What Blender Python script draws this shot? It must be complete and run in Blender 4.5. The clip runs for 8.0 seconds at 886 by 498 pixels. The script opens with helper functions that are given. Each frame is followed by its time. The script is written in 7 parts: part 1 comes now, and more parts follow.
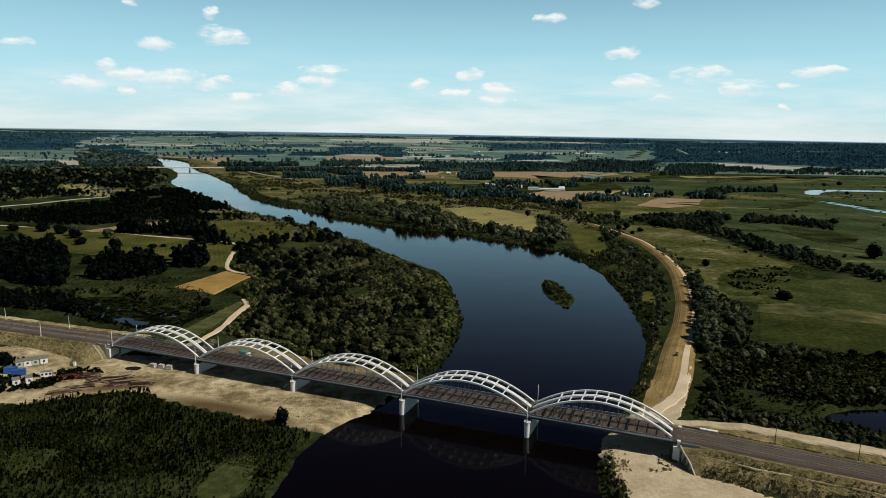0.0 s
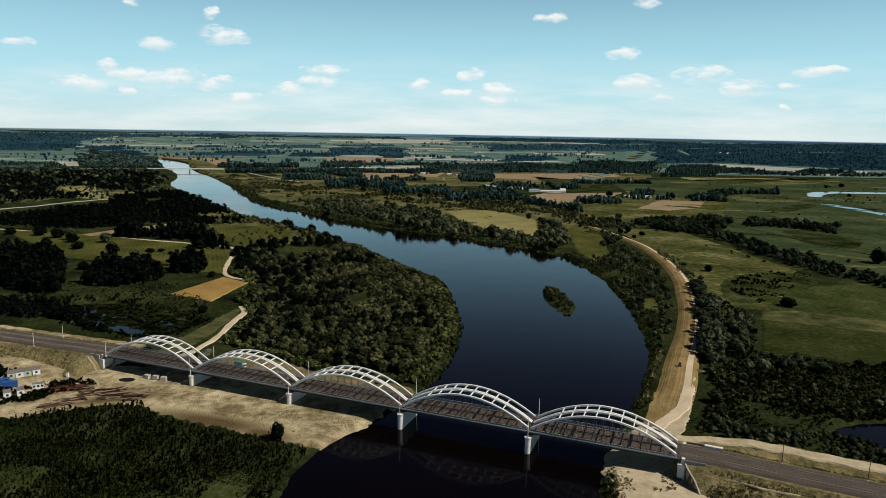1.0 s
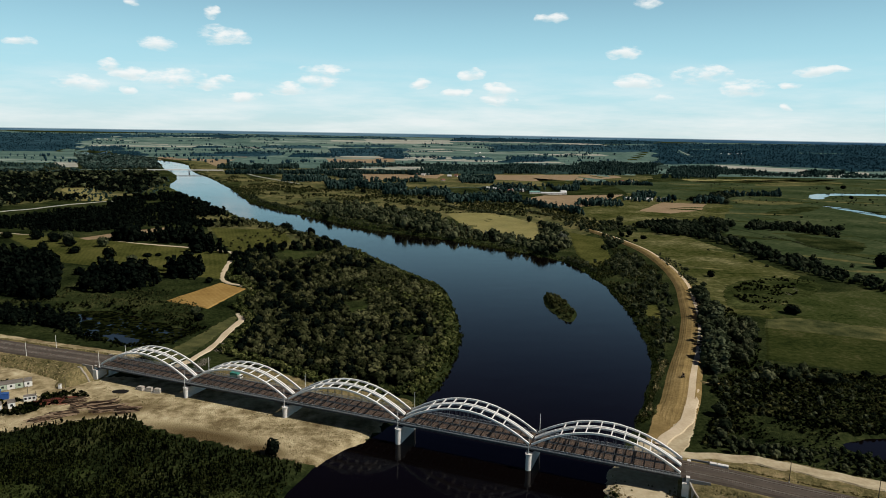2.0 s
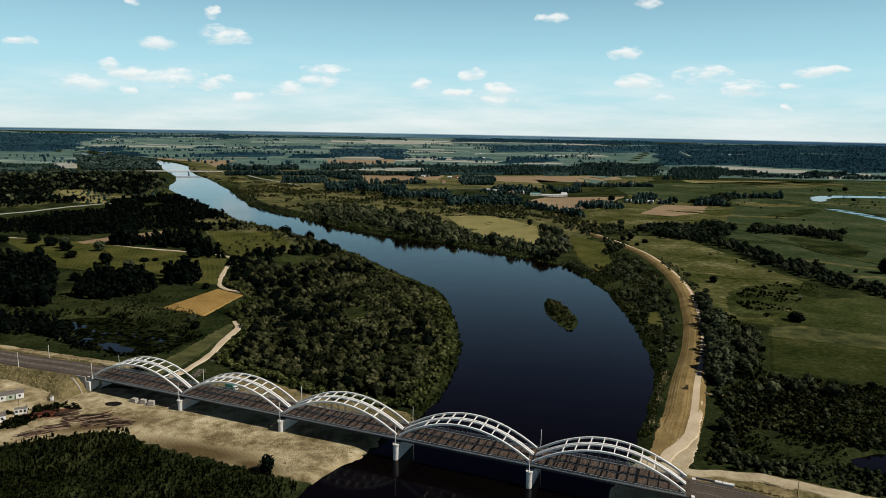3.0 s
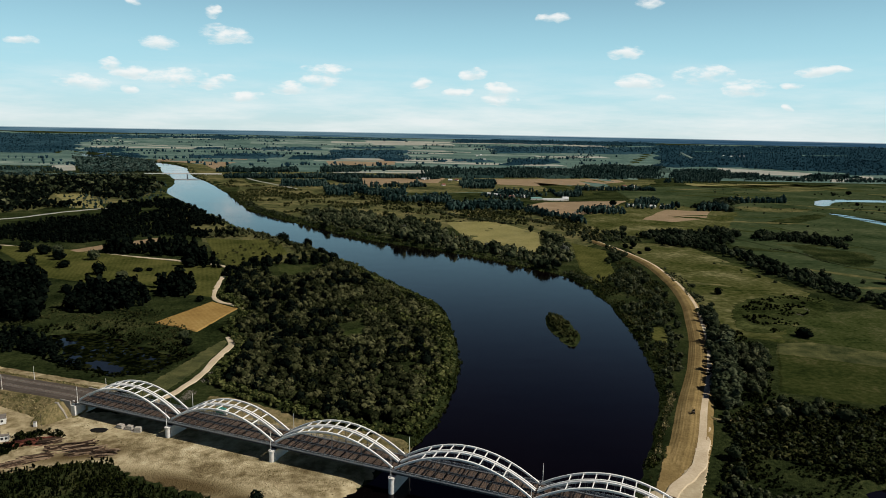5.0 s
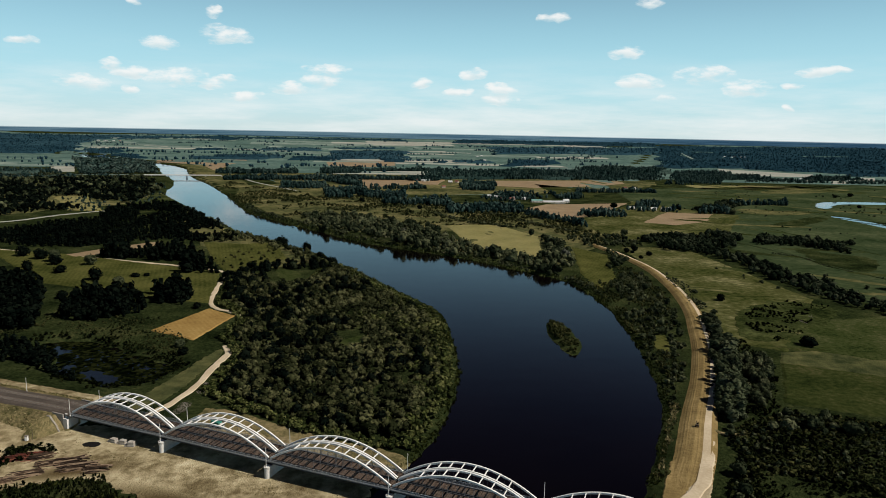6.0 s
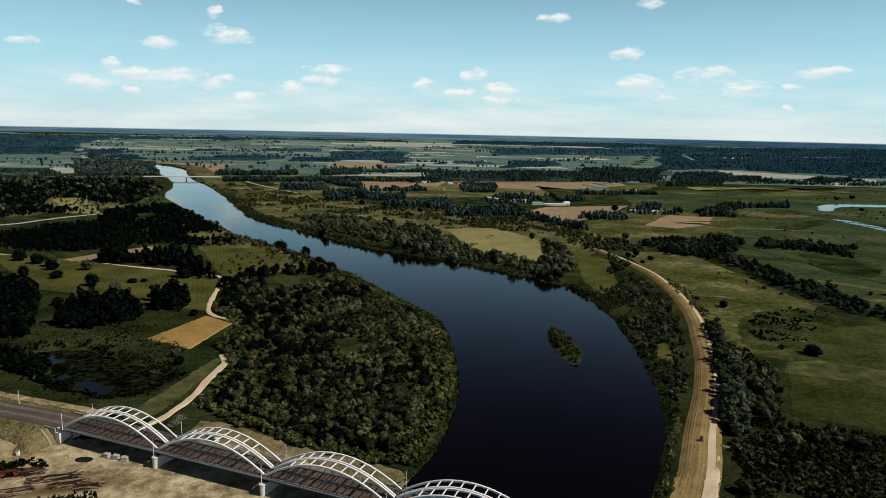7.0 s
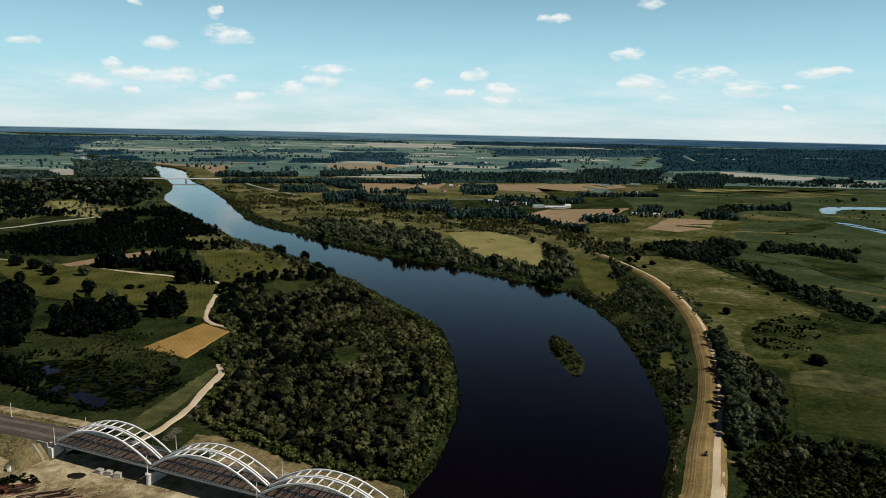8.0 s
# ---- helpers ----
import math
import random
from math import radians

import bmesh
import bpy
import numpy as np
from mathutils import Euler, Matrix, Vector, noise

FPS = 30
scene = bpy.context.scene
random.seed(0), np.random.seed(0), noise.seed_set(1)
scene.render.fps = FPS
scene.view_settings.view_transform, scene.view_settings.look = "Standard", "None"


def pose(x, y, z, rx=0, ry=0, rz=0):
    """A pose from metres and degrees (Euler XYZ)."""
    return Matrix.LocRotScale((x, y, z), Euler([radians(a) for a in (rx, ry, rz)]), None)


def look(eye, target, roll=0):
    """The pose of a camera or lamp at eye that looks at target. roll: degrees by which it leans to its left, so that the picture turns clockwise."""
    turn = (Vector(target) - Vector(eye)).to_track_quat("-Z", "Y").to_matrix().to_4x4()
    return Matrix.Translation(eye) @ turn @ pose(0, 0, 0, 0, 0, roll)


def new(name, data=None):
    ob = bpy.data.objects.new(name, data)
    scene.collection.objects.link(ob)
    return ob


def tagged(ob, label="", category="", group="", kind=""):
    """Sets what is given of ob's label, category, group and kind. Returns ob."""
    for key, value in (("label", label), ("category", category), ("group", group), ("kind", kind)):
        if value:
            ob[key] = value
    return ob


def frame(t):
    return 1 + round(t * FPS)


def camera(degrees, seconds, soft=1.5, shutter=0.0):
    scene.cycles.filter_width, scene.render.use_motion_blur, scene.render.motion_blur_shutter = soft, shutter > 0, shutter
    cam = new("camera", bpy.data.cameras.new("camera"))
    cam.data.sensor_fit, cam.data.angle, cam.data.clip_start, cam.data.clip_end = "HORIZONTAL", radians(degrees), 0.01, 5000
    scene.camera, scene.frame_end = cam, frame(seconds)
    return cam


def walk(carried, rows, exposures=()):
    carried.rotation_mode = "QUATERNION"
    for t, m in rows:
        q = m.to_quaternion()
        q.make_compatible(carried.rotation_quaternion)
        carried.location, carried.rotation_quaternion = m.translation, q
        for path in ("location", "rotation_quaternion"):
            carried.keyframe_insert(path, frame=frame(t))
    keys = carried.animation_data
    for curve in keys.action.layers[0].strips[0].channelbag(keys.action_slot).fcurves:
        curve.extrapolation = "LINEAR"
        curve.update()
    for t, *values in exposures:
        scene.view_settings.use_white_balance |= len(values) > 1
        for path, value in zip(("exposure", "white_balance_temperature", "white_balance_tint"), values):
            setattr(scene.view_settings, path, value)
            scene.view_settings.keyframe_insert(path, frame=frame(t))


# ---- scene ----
cam = camera(67.0, 8.0, soft=0.65)
# seconds, x, y, z, yaw, pitch, roll of a slow climb towards and over the bridge
ROWS = [
    (0.0, 0.00, 0.00, 122.00, 0.000, -10.082, 0.958),
    (0.5, 0.31, 3.40, 123.78, 0.035, -10.081, 0.968),
    (1.0, 0.61, 6.80, 125.57, 0.065, -10.082, 0.981),
    (1.5, 0.90, 10.20, 127.37, 0.091, -10.085, 0.995),
    (2.0, 1.17, 13.59, 129.19, 0.112, -10.089, 1.010),
    (2.5, 1.43, 16.98, 131.03, 0.131, -10.093, 1.027),
    (3.0, 1.68, 20.37, 132.87, 0.146, -10.099, 1.044),
    (3.5, 1.91, 23.76, 134.74, 0.160, -10.104, 1.062),
    (4.0, 2.13, 27.14, 136.62, 0.173, -10.109, 1.081),
    (4.5, 2.34, 30.52, 138.52, 0.184, -10.113, 1.099),
    (5.0, 2.53, 33.90, 140.43, 0.196, -10.116, 1.117),
    (5.5, 2.71, 37.27, 142.37, 0.208, -10.117, 1.134),
    (6.0, 2.87, 40.64, 144.32, 0.221, -10.117, 1.150),
    (6.5, 3.02, 44.01, 146.29, 0.236, -10.113, 1.165),
    (7.0, 3.15, 47.37, 148.28, 0.254, -10.107, 1.179),
    (7.5, 3.27, 50.72, 150.29, 0.274, -10.098, 1.191),
    (8.0, 3.37, 54.07, 152.33, 0.298, -10.085, 1.200),
]
walk(cam, [(t, pose(x, y, z, 90 + pitch, 0, yaw) @ pose(0, 0, 0, 0, 0, roll)) for t, x, y, z, yaw, pitch, roll in ROWS],
     exposures=[(0.0, 0.0), (8.0, -0.04)])

# ---- light ----
SUN_AZ, SUN_EL = 108.0, 45.0      # degrees clockwise from +y, degrees above the horizon
CLOUDS_WEST = [(-31.93, 5.6, 0.59, 0.2), (-28.45, 2.89, 1.45, 0.37), (-26.5, 4.37, 0.84, 0.29), (-24.9, 2.51, 0.64, 0.21), (-24.82, 3.85, 1.28, 0.3), (-24.14, 8.93, 0.42, 0.17), (-22.85, 6.06, 0.81, 0.3), (-21.33, 3.51, 1.75, 0.44), (-18.88, 8.57, 0.65, 0.3), (-18.77, 3.18, 1.11, 0.31), (-17.9, 6.98, 1.65, 0.48), (-17.39, 3.58, 0.49, 0.22), (-16.22, 2.3, 0.91, 0.23), (-12.88, 3.03, 1.38, 0.32), (-10.38, 3.77, 1.16, 0.37), (-9.82, 4.6, 1.38, 0.32)]
CLOUDS_EAST = [(-2.16, 3.71, 0.7, 0.23), (0.59, 2.89, 0.94, 0.24), (1.97, 4.46, 0.7, 0.33), (4.11, 3.22, 1.06, 0.38), (4.14, 2.4, 1.18, 0.24), (8.72, 8.95, 1.02, 0.23), (14.42, 6.33, 1.01, 0.4), (15.44, 4.06, 1.47, 0.36), (15.68, 10.0, 0.87, 0.26), (17.25, 2.88, 0.67, 0.18), (20.27, 4.68, 1.64, 0.44), (23.39, 3.51, 1.29, 0.39), (26.21, 2.21, 0.42, 0.17), (26.63, 3.77, 0.84, 0.17), (28.36, 4.74, 1.23, 0.21)]


class Nodes:
    """A short way to wire a node tree."""
    def __init__(self, tree):
        self.tree = tree
        tree.nodes.clear()

    def add(self, kind, ins=None, op="", ease=""):
        n = self.tree.nodes.new(kind)
        if op:
            n.operation = op
        if ease:
            n.interpolation_type = ease
        for k, v in (ins or {}).items():
            self.put(n.inputs[k], v)
        return n

    def put(self, socket, v):
        if isinstance(v, bpy.types.NodeSocket):
            self.tree.links.new(v, socket)
        elif isinstance(v, bpy.types.Node):
            self.tree.links.new(v.outputs[0], socket)
        else:
            socket.default_value = v

    def math(self, op, *vals, clamp=False):
        n = self.add("ShaderNodeMath", dict(enumerate(vals)), op)
        n.use_clamp = clamp
        return n.outputs[0]

    def mix(self, fac, a, b, blend="MIX"):
        n = self.add("ShaderNodeMix")
        n.data_type, n.blend_type = "RGBA", blend
        self.put(n.inputs[0], fac), self.put(n.inputs[6], a), self.put(n.inputs[7], b)
        return n.outputs[2]

    def noise(self, scale, detail=3.0, rough=0.55, vec=None):
        n = self.add("ShaderNodeTexNoise", {"Scale": scale, "Detail": detail, "Roughness": rough})
        if vec is not None:
            self.put(n.inputs["Vector"], vec)
        return n.outputs[0]

    def ramp(self, fac, *stops):
        n = self.add("ShaderNodeValToRGB", {0: fac})
        e = n.color_ramp.elements
        while len(e) < len(stops):
            e.new(0.5)
        for el, (p, c) in zip(e, stops):
            el.position, el.color = p, (*c, 1) if len(c) == 3 else c
        return n.outputs[0]


def make_world():
    world = bpy.data.worlds.new("sky")
    scene.world = world
    world.use_nodes = True
    k = Nodes(world.node_tree)
    sky = k.add("ShaderNodeTexSky")
    sky.sky_type, sky.sun_disc, sky.sun_elevation, sky.sun_rotation = "NISHITA", False, radians(SUN_EL), radians(SUN_AZ)
    sky.air_density, sky.dust_density, sky.ozone_density = 1.0, 0.35, 2.5
    way = k.add("ShaderNodeTexCoord").outputs["Generated"]
    xyz = k.add("ShaderNodeSeparateXYZ", {0: way})
    az = k.math("MULTIPLY", k.math("ARCTAN2", xyz.outputs[0], xyz.outputs[1]), 57.2958)
    el = k.math("MULTIPLY", k.math("ARCSINE", xyz.outputs[2]), 57.2958)
    fluff = k.noise(38.0, 5.0, 0.58, k.add("ShaderNodeVectorMath", {0: way, 1: (1, 1, 2.6)}, op="MULTIPLY").outputs[0])
    # billows that bend each cloud's outline
    wide = k.math("SUBTRACT", k.noise(13.0, 3.0, 0.55, way), 0.5)
    tall = k.math("SUBTRACT", k.noise(21.0, 3.0, 0.55, k.add("ShaderNodeVectorMath", {0: way, 1: (3.1, 1.7, 5.3)}, op="ADD").outputs[0]), 0.5)
    az_b, el_b = k.math("MULTIPLY_ADD", wide, 3.2, az), k.math("MULTIPLY_ADD", tall, 1.1, el)
    total, base = 0.0, 0.0
    for a, e, w, h in CLOUDS_WEST + CLOUDS_EAST:
        dx = k.math("MULTIPLY_ADD", az_b, 0.6 / w, -0.6 * a / w)
        dy = k.math("MULTIPLY_ADD", el_b, 0.5 / h, -0.5 * e / h)
        d = k.math("MULTIPLY_ADD", dy, dy, k.math("MULTIPLY", dx, dx))
        body = k.math("SUBTRACT", 1.0, d, clamp=True)
        total = k.math("MAXIMUM", total, body)
        base = k.math("MAXIMUM", base, k.math("MULTIPLY", body, k.math("MULTIPLY_ADD", dy, -1.6, 0.1, clamp=True)))
    # thin streaks of high cloud behind the cumulus
    puff = k.math("MULTIPLY", k.math("MULTIPLY_ADD", k.math("SUBTRACT", fluff, 0.5), 3.0, total), k.math("MINIMUM", k.math("MULTIPLY", total, 3.0), 1.0))
    cover = k.add("ShaderNodeMapRange", {0: puff, 1: 0.1, 2: 1.25, 3: 0.0, 4: 0.92}, ease="SMOOTHSTEP").outputs[0]
    veil = k.noise(5.0, 5.0, 0.6, k.add("ShaderNodeVectorMath", {0: way, 1: (1, 1, 7)}, op="MULTIPLY").outputs[0])
    low = k.add("ShaderNodeMapRange", {0: el, 1: 0.0, 2: 7.0, 3: 1.0, 4: 0.0}, ease="SMOOTHSTEP").outputs[0]
    thin = k.math("MULTIPLY", k.add("ShaderNodeMapRange", {0: veil, 1: 0.38, 2: 0.66, 3: 0.0, 4: 0.65}).outputs[0], low)
    high = k.math("POWER", k.math("MAXIMUM", el, 0.0), 2.0)
    haze = k.add("ShaderNodeCombineColor", {i: k.math("MULTIPLY", k.math("POWER", 2.718, k.math("MULTIPLY", high, -1 / d ** 2)), h) for i, (h, d) in enumerate(zip(HAZE, HAZE_DEPTH))}).outputs[0]
    blue = k.mix(1.0, sky.outputs[0], SKY_TINT, "MULTIPLY")
    clear = k.mix(1.0, blue, haze, "ADD")
    low_haze = k.math("POWER", 2.718, k.math("MULTIPLY", k.math("MAXIMUM", el, 0.0), -1 / 4.5))
    clear = k.mix(k.math("MULTIPLY", low_haze, 0.85), clear, PALE)
    air = k.mix(thin, clear, CLOUD)
    air = k.mix(cover, air, k.mix(k.math("MULTIPLY", base, 1.4, clamp=True), CLOUD, CLOUD_BASE))
    # backdrop of wooded land beyond the last of the ground, down from the horizon, haze painted in
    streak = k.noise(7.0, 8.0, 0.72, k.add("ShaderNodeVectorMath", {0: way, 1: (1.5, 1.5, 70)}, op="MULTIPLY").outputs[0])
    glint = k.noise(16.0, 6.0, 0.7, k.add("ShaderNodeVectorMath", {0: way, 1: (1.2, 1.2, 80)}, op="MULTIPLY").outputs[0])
    # depth blends the land colours to a paler haze blue near the horizon
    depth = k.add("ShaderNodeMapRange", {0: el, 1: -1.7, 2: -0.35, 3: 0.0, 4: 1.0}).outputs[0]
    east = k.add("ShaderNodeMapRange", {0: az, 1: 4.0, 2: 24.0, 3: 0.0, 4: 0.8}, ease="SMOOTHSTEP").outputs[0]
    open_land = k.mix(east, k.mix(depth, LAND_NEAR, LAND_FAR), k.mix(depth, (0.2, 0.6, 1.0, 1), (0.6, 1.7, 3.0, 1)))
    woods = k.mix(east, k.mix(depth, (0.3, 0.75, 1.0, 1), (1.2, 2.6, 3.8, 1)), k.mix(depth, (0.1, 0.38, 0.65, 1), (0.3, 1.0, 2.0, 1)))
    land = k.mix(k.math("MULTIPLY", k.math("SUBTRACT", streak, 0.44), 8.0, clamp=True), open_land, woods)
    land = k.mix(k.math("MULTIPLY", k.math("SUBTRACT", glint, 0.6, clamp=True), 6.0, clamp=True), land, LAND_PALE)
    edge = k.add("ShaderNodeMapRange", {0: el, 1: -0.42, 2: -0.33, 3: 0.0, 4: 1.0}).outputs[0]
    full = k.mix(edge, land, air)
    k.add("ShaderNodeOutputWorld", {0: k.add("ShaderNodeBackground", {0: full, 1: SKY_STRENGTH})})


SKY_STRENGTH = 0.05
SKY_TINT = (0.165, 0.133, 0.25, 1)
HAZE, HAZE_DEPTH = (7.0, 15.8, 17.8), (14.2, 13.4, 14.6)
PALE = (13.2, 15.1, 14.9, 1)
CLOUD, CLOUD_BASE = (18.6, 19.0, 18.8, 1), (14.0, 16.2, 16.6, 1)
# the LAND colours already hold the blue distance haze
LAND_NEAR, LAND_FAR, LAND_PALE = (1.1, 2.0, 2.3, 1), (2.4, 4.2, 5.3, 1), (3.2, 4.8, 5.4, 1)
make_world()

sun_data = bpy.data.lights.new("sun", "SUN")
sun_data.energy, sun_data.angle, sun_data.color = 5.0, radians(0.6), (1.0, 0.92, 0.80)
sun = new("sun", sun_data)
_a, _e = radians(SUN_AZ), radians(SUN_EL)
sun.matrix_world = look((0, 0, 400), Vector((0, 0, 400)) - Vector((math.sin(_a) * math.cos(_e), math.cos(_a) * math.cos(_e), math.sin(_e))))


# ---- materials ----
def material(name, colours, scales=(0.5, 0.05), rough=0.85, metal=0.0, bump=0.0, bump_scale=2.0, spec=0.15, island=0.0, each=0.0, stripes=None, through_leaf=0.0, tone=0.0, spread=0.2, stains=()):
    """A surface whose colour runs over the list by noise at two sizes; island, each and tone vary it by piece, thing and plant; stripes=(degrees, metres, share) adds rows."""
    m = bpy.data.materials.new(name)
    m.use_nodes = True
    k = Nodes(m.node_tree)
    pos = k.add("ShaderNodeNewGeometry")
    where = pos.outputs["Position"]
    fine, wide = k.noise(scales[0], 5.0, 0.6, where), k.noise(scales[1], 4.0, 0.55, where)
    fac = k.math("ADD", k.math("MULTIPLY", fine, 0.45), k.math("MULTIPLY", wide, 0.55))
    if island:
        fac = k.math("MULTIPLY_ADD", k.math("SUBTRACT", pos.outputs["Random Per Island"], 0.5), island, fac)
    if each:
        fac = k.math("MULTIPLY_ADD", k.math("SUBTRACT", k.add("ShaderNodeObjectInfo").outputs["Random"], 0.5), each, fac)
    if tone:
        shade = k.add("ShaderNodeAttribute")
        shade.attribute_name = "tone"
        fac = k.math("MULTIPLY_ADD", shade.outputs["Fac"], tone, fac)
    if stripes:
        deg, period, share = stripes
        xyz = k.add("ShaderNodeSeparateXYZ", {0: where})
        a = radians(deg)
        across = k.math("MULTIPLY_ADD", xyz.outputs[0], math.cos(a) * 6.2832 / period, k.math("MULTIPLY", xyz.outputs[1], math.sin(a) * 6.2832 / period))
        fac = k.math("MULTIPLY_ADD", k.math("SINE", k.math("MULTIPLY_ADD", wide, 4.0, across)), share, fac)
    for sx, sy, rx, ry, deg in stains:
        xyz = k.add("ShaderNodeSeparateXYZ", {0: where})
        a = radians(deg)
        dx, dy = k.math("SUBTRACT", xyz.outputs[0], sx), k.math("SUBTRACT", xyz.outputs[1], sy)
        p = k.math("MULTIPLY_ADD", dx, math.cos(a) / rx, k.math("MULTIPLY", dy, math.sin(a) / rx))
        q = k.math("MULTIPLY_ADD", dx, -math.sin(a) / ry, k.math("MULTIPLY", dy, math.cos(a) / ry))
        d = k.math("SQRT", k.math("MULTIPLY_ADD", p, p, k.math("MULTIPLY", q, q)))
        mask = k.math("MULTIPLY_ADD", k.math("SUBTRACT", fac, 0.5), 4.0, k.math("SUBTRACT", 1.0, d), clamp=True)
        fac = k.math("MULTIPLY_ADD", mask, -0.24, fac)
    n = len(colours) - 1
    col = k.ramp(fac, *[(0.5 - spread + 2 * spread * i / max(n, 1), c) for i, c in enumerate(colours)])
    b = k.add("ShaderNodeBsdfPrincipled", {"Base Color": col, "Roughness": rough, "Metallic": metal, "Specular IOR Level": spec})
    if bump:
        h = k.noise(bump_scale, 6.0, 0.65, where)
        k.put(b.inputs["Normal"], k.add("ShaderNodeBump", {"Strength": bump, "Distance": 1.0 / bump_scale, "Height": h}))
    out = b
    if through_leaf:
        t = k.add("ShaderNodeBsdfTranslucent", {0: col})
        out = k.add("ShaderNodeMixShader", {0: through_leaf, 1: b, 2: t})
    k.add("ShaderNodeOutputMaterial", {0: out})
    return m


def water_material():
    m = bpy.data.materials.new("river water")
    m.use_nodes = True
    k = Nodes(m.node_tree)
    where = k.add("ShaderNodeNewGeometry").outputs["Position"]
    silt = k.ramp(k.noise(0.01, 3.0, 0.5, where), (0.3, (0.0012, 0.0008, 0.0009)), (0.7, (0.0024, 0.0016, 0.0016)))
    stretch = k.add("ShaderNodeVectorMath", {0: where, 1: (0.6, 1.0, 1.0)}, op="MULTIPLY").outputs[0]
    h = k.math("ADD", k.math("MULTIPLY", k.noise(0.9, 4.0, 0.6, stretch), 0.075), k.math("MULTIPLY", k.noise(0.06, 3.0, 0.5, stretch), 0.25))
    bump = k.add("ShaderNodeBump", {"Strength": 0.22, "Distance": 1.0, "Height": h})
    ruffle = k.add("ShaderNodeMapRange", {0: k.noise(0.009, 4.0, 0.6, stretch), 1: 0.35, 2: 0.65, 3: 0.03, 4: 0.1}).outputs[0]
    b = k.add("ShaderNodeBsdfPrincipled", {"Base Color": silt, "Roughness": ruffle, "IOR": 1.33, "Specular IOR Level": 0.3, "Normal": bump})
    k.add("ShaderNodeOutputMaterial", {0: b})
    return m


G = {}
G["ground"] = material("rough meadow", [(0.0051, 0.00855, 0.00315), (0.0136, 0.0199, 0.00735), (0.0263, 0.0351, 0.0126), (0.051, 0.0551, 0.0221)], (0.45, 0.03), bump=0.9, bump_scale=0.8, spec=0.0, spread=0.13)
G["meadow"] = material("meadow grass", [(0.0115, 0.0188, 0.00571), (0.0279, 0.0386, 0.0119), (0.0414, 0.0507, 0.0178), (0.0702, 0.0739, 0.0334)], (0.3, 0.03), bump=0.6, bump_scale=0.8, spec=0.0, spread=0.13)
G["mown"] = material("mown meadow", [(0.028, 0.034, 0.009), (0.055, 0.06, 0.017), (0.085, 0.083, 0.026)], (0.35, 0.03), stripes=(20, 4.0, 0.025), spec=0.0, spread=0.13)
G["hay"] = material("grazed hay meadow", [(0.018, 0.0248, 0.00724), (0.0396, 0.0475, 0.0139), (0.0607, 0.0652, 0.0223), (0.0957, 0.095, 0.0411), (0.163, 0.155, 0.0749)], (0.16, 0.018), bump=0.6, bump_scale=0.8, spec=0.0, spread=0.13)
G["lush"] = material("lush river grass", [(0.0155, 0.0263, 0.0111), (0.0286, 0.0432, 0.0189), (0.0426, 0.058, 0.0265), (0.0679, 0.0796, 0.0406)], (0.12, 0.012), bump=0.5, bump_scale=0.8, spec=0.0, spread=0.14)
G["green"] = material("green pasture", [(0.0101, 0.0152, 0.00476), (0.0201, 0.0278, 0.00828), (0.0328, 0.0399, 0.0129), (0.0592, 0.0584, 0.0244)], (0.3, 0.022), bump=0.5, bump_scale=0.8, spec=0.0, spread=0.13)
G["stubble"] = material("stubble field", [(0.158, 0.114, 0.0634), (0.216, 0.156, 0.0898), (0.277, 0.205, 0.125)], (0.4, 0.03), stripes=(75, 5.0, 0.06))
G["grain"] = material("ripe grain", [(0.17, 0.106, 0.0357), (0.238, 0.153, 0.051), (0.297, 0.204, 0.0765)], (0.5, 0.05), stripes=(35, 3.2, 0.03), spec=0.0)
G["gold"] = material("dry yellow meadow", [(0.124, 0.117, 0.0386), (0.18, 0.164, 0.058), (0.226, 0.198, 0.0773)], (0.3, 0.03), bump=0.4, bump_scale=0.8, spread=0.13)
G["pale"] = material("pale fallow field", [(0.2, 0.208, 0.178), (0.275, 0.28, 0.24), (0.36, 0.362, 0.312)], (0.1, 0.01))
G["sand"] = material("bare sand", [(0.095, 0.07, 0.0345), (0.205, 0.167, 0.094), (0.385, 0.327, 0.203), (0.54, 0.48, 0.33)], (0.22, 0.05), rough=0.95, bump=0.8, bump_scale=0.9, spec=0.0, spread=0.16, stains=[(-98, 277, 34, 8, -16), (-72, 266, 16, 6, -25), (-150, 300, 26, 6, 20)])
# distant trees with the blue of aerial haze mixed into their colour
G["far"] = material("haze tinted distant foliage", [(0.00586, 0.0198, 0.0294), (0.00952, 0.0282, 0.0408), (0.0152, 0.0402, 0.0558), (0.0256, 0.0588, 0.0756)], (0.11, 0.006), rough=0.9, island=0.3, spec=0.0)
G["sedge"] = material("dark wet sedge", [(0.00731, 0.0118, 0.00364), (0.0208, 0.0282, 0.0091), (0.0403, 0.0498, 0.017), (0.078, 0.089, 0.033)], (0.3, 0.04), bump=0.8, bump_scale=0.8, spec=0.0, spread=0.14)
G["silver"] = material("silver willow leaves", [(0.026, 0.03, 0.024), (0.058, 0.065, 0.052), (0.1, 0.108, 0.088)], (0.3, 0.05), rough=0.8, island=0.2, spec=0.0, tone=0.2)
# far fields and the far road, aerial haze put into the base colour
G["crop"] = material("hazy grey green tint", [(0.098, 0.142, 0.124), (0.15, 0.2, 0.174), (0.235, 0.282, 0.244)], (0.02, 0.004), rough=0.9, spec=0.0, spread=0.12)
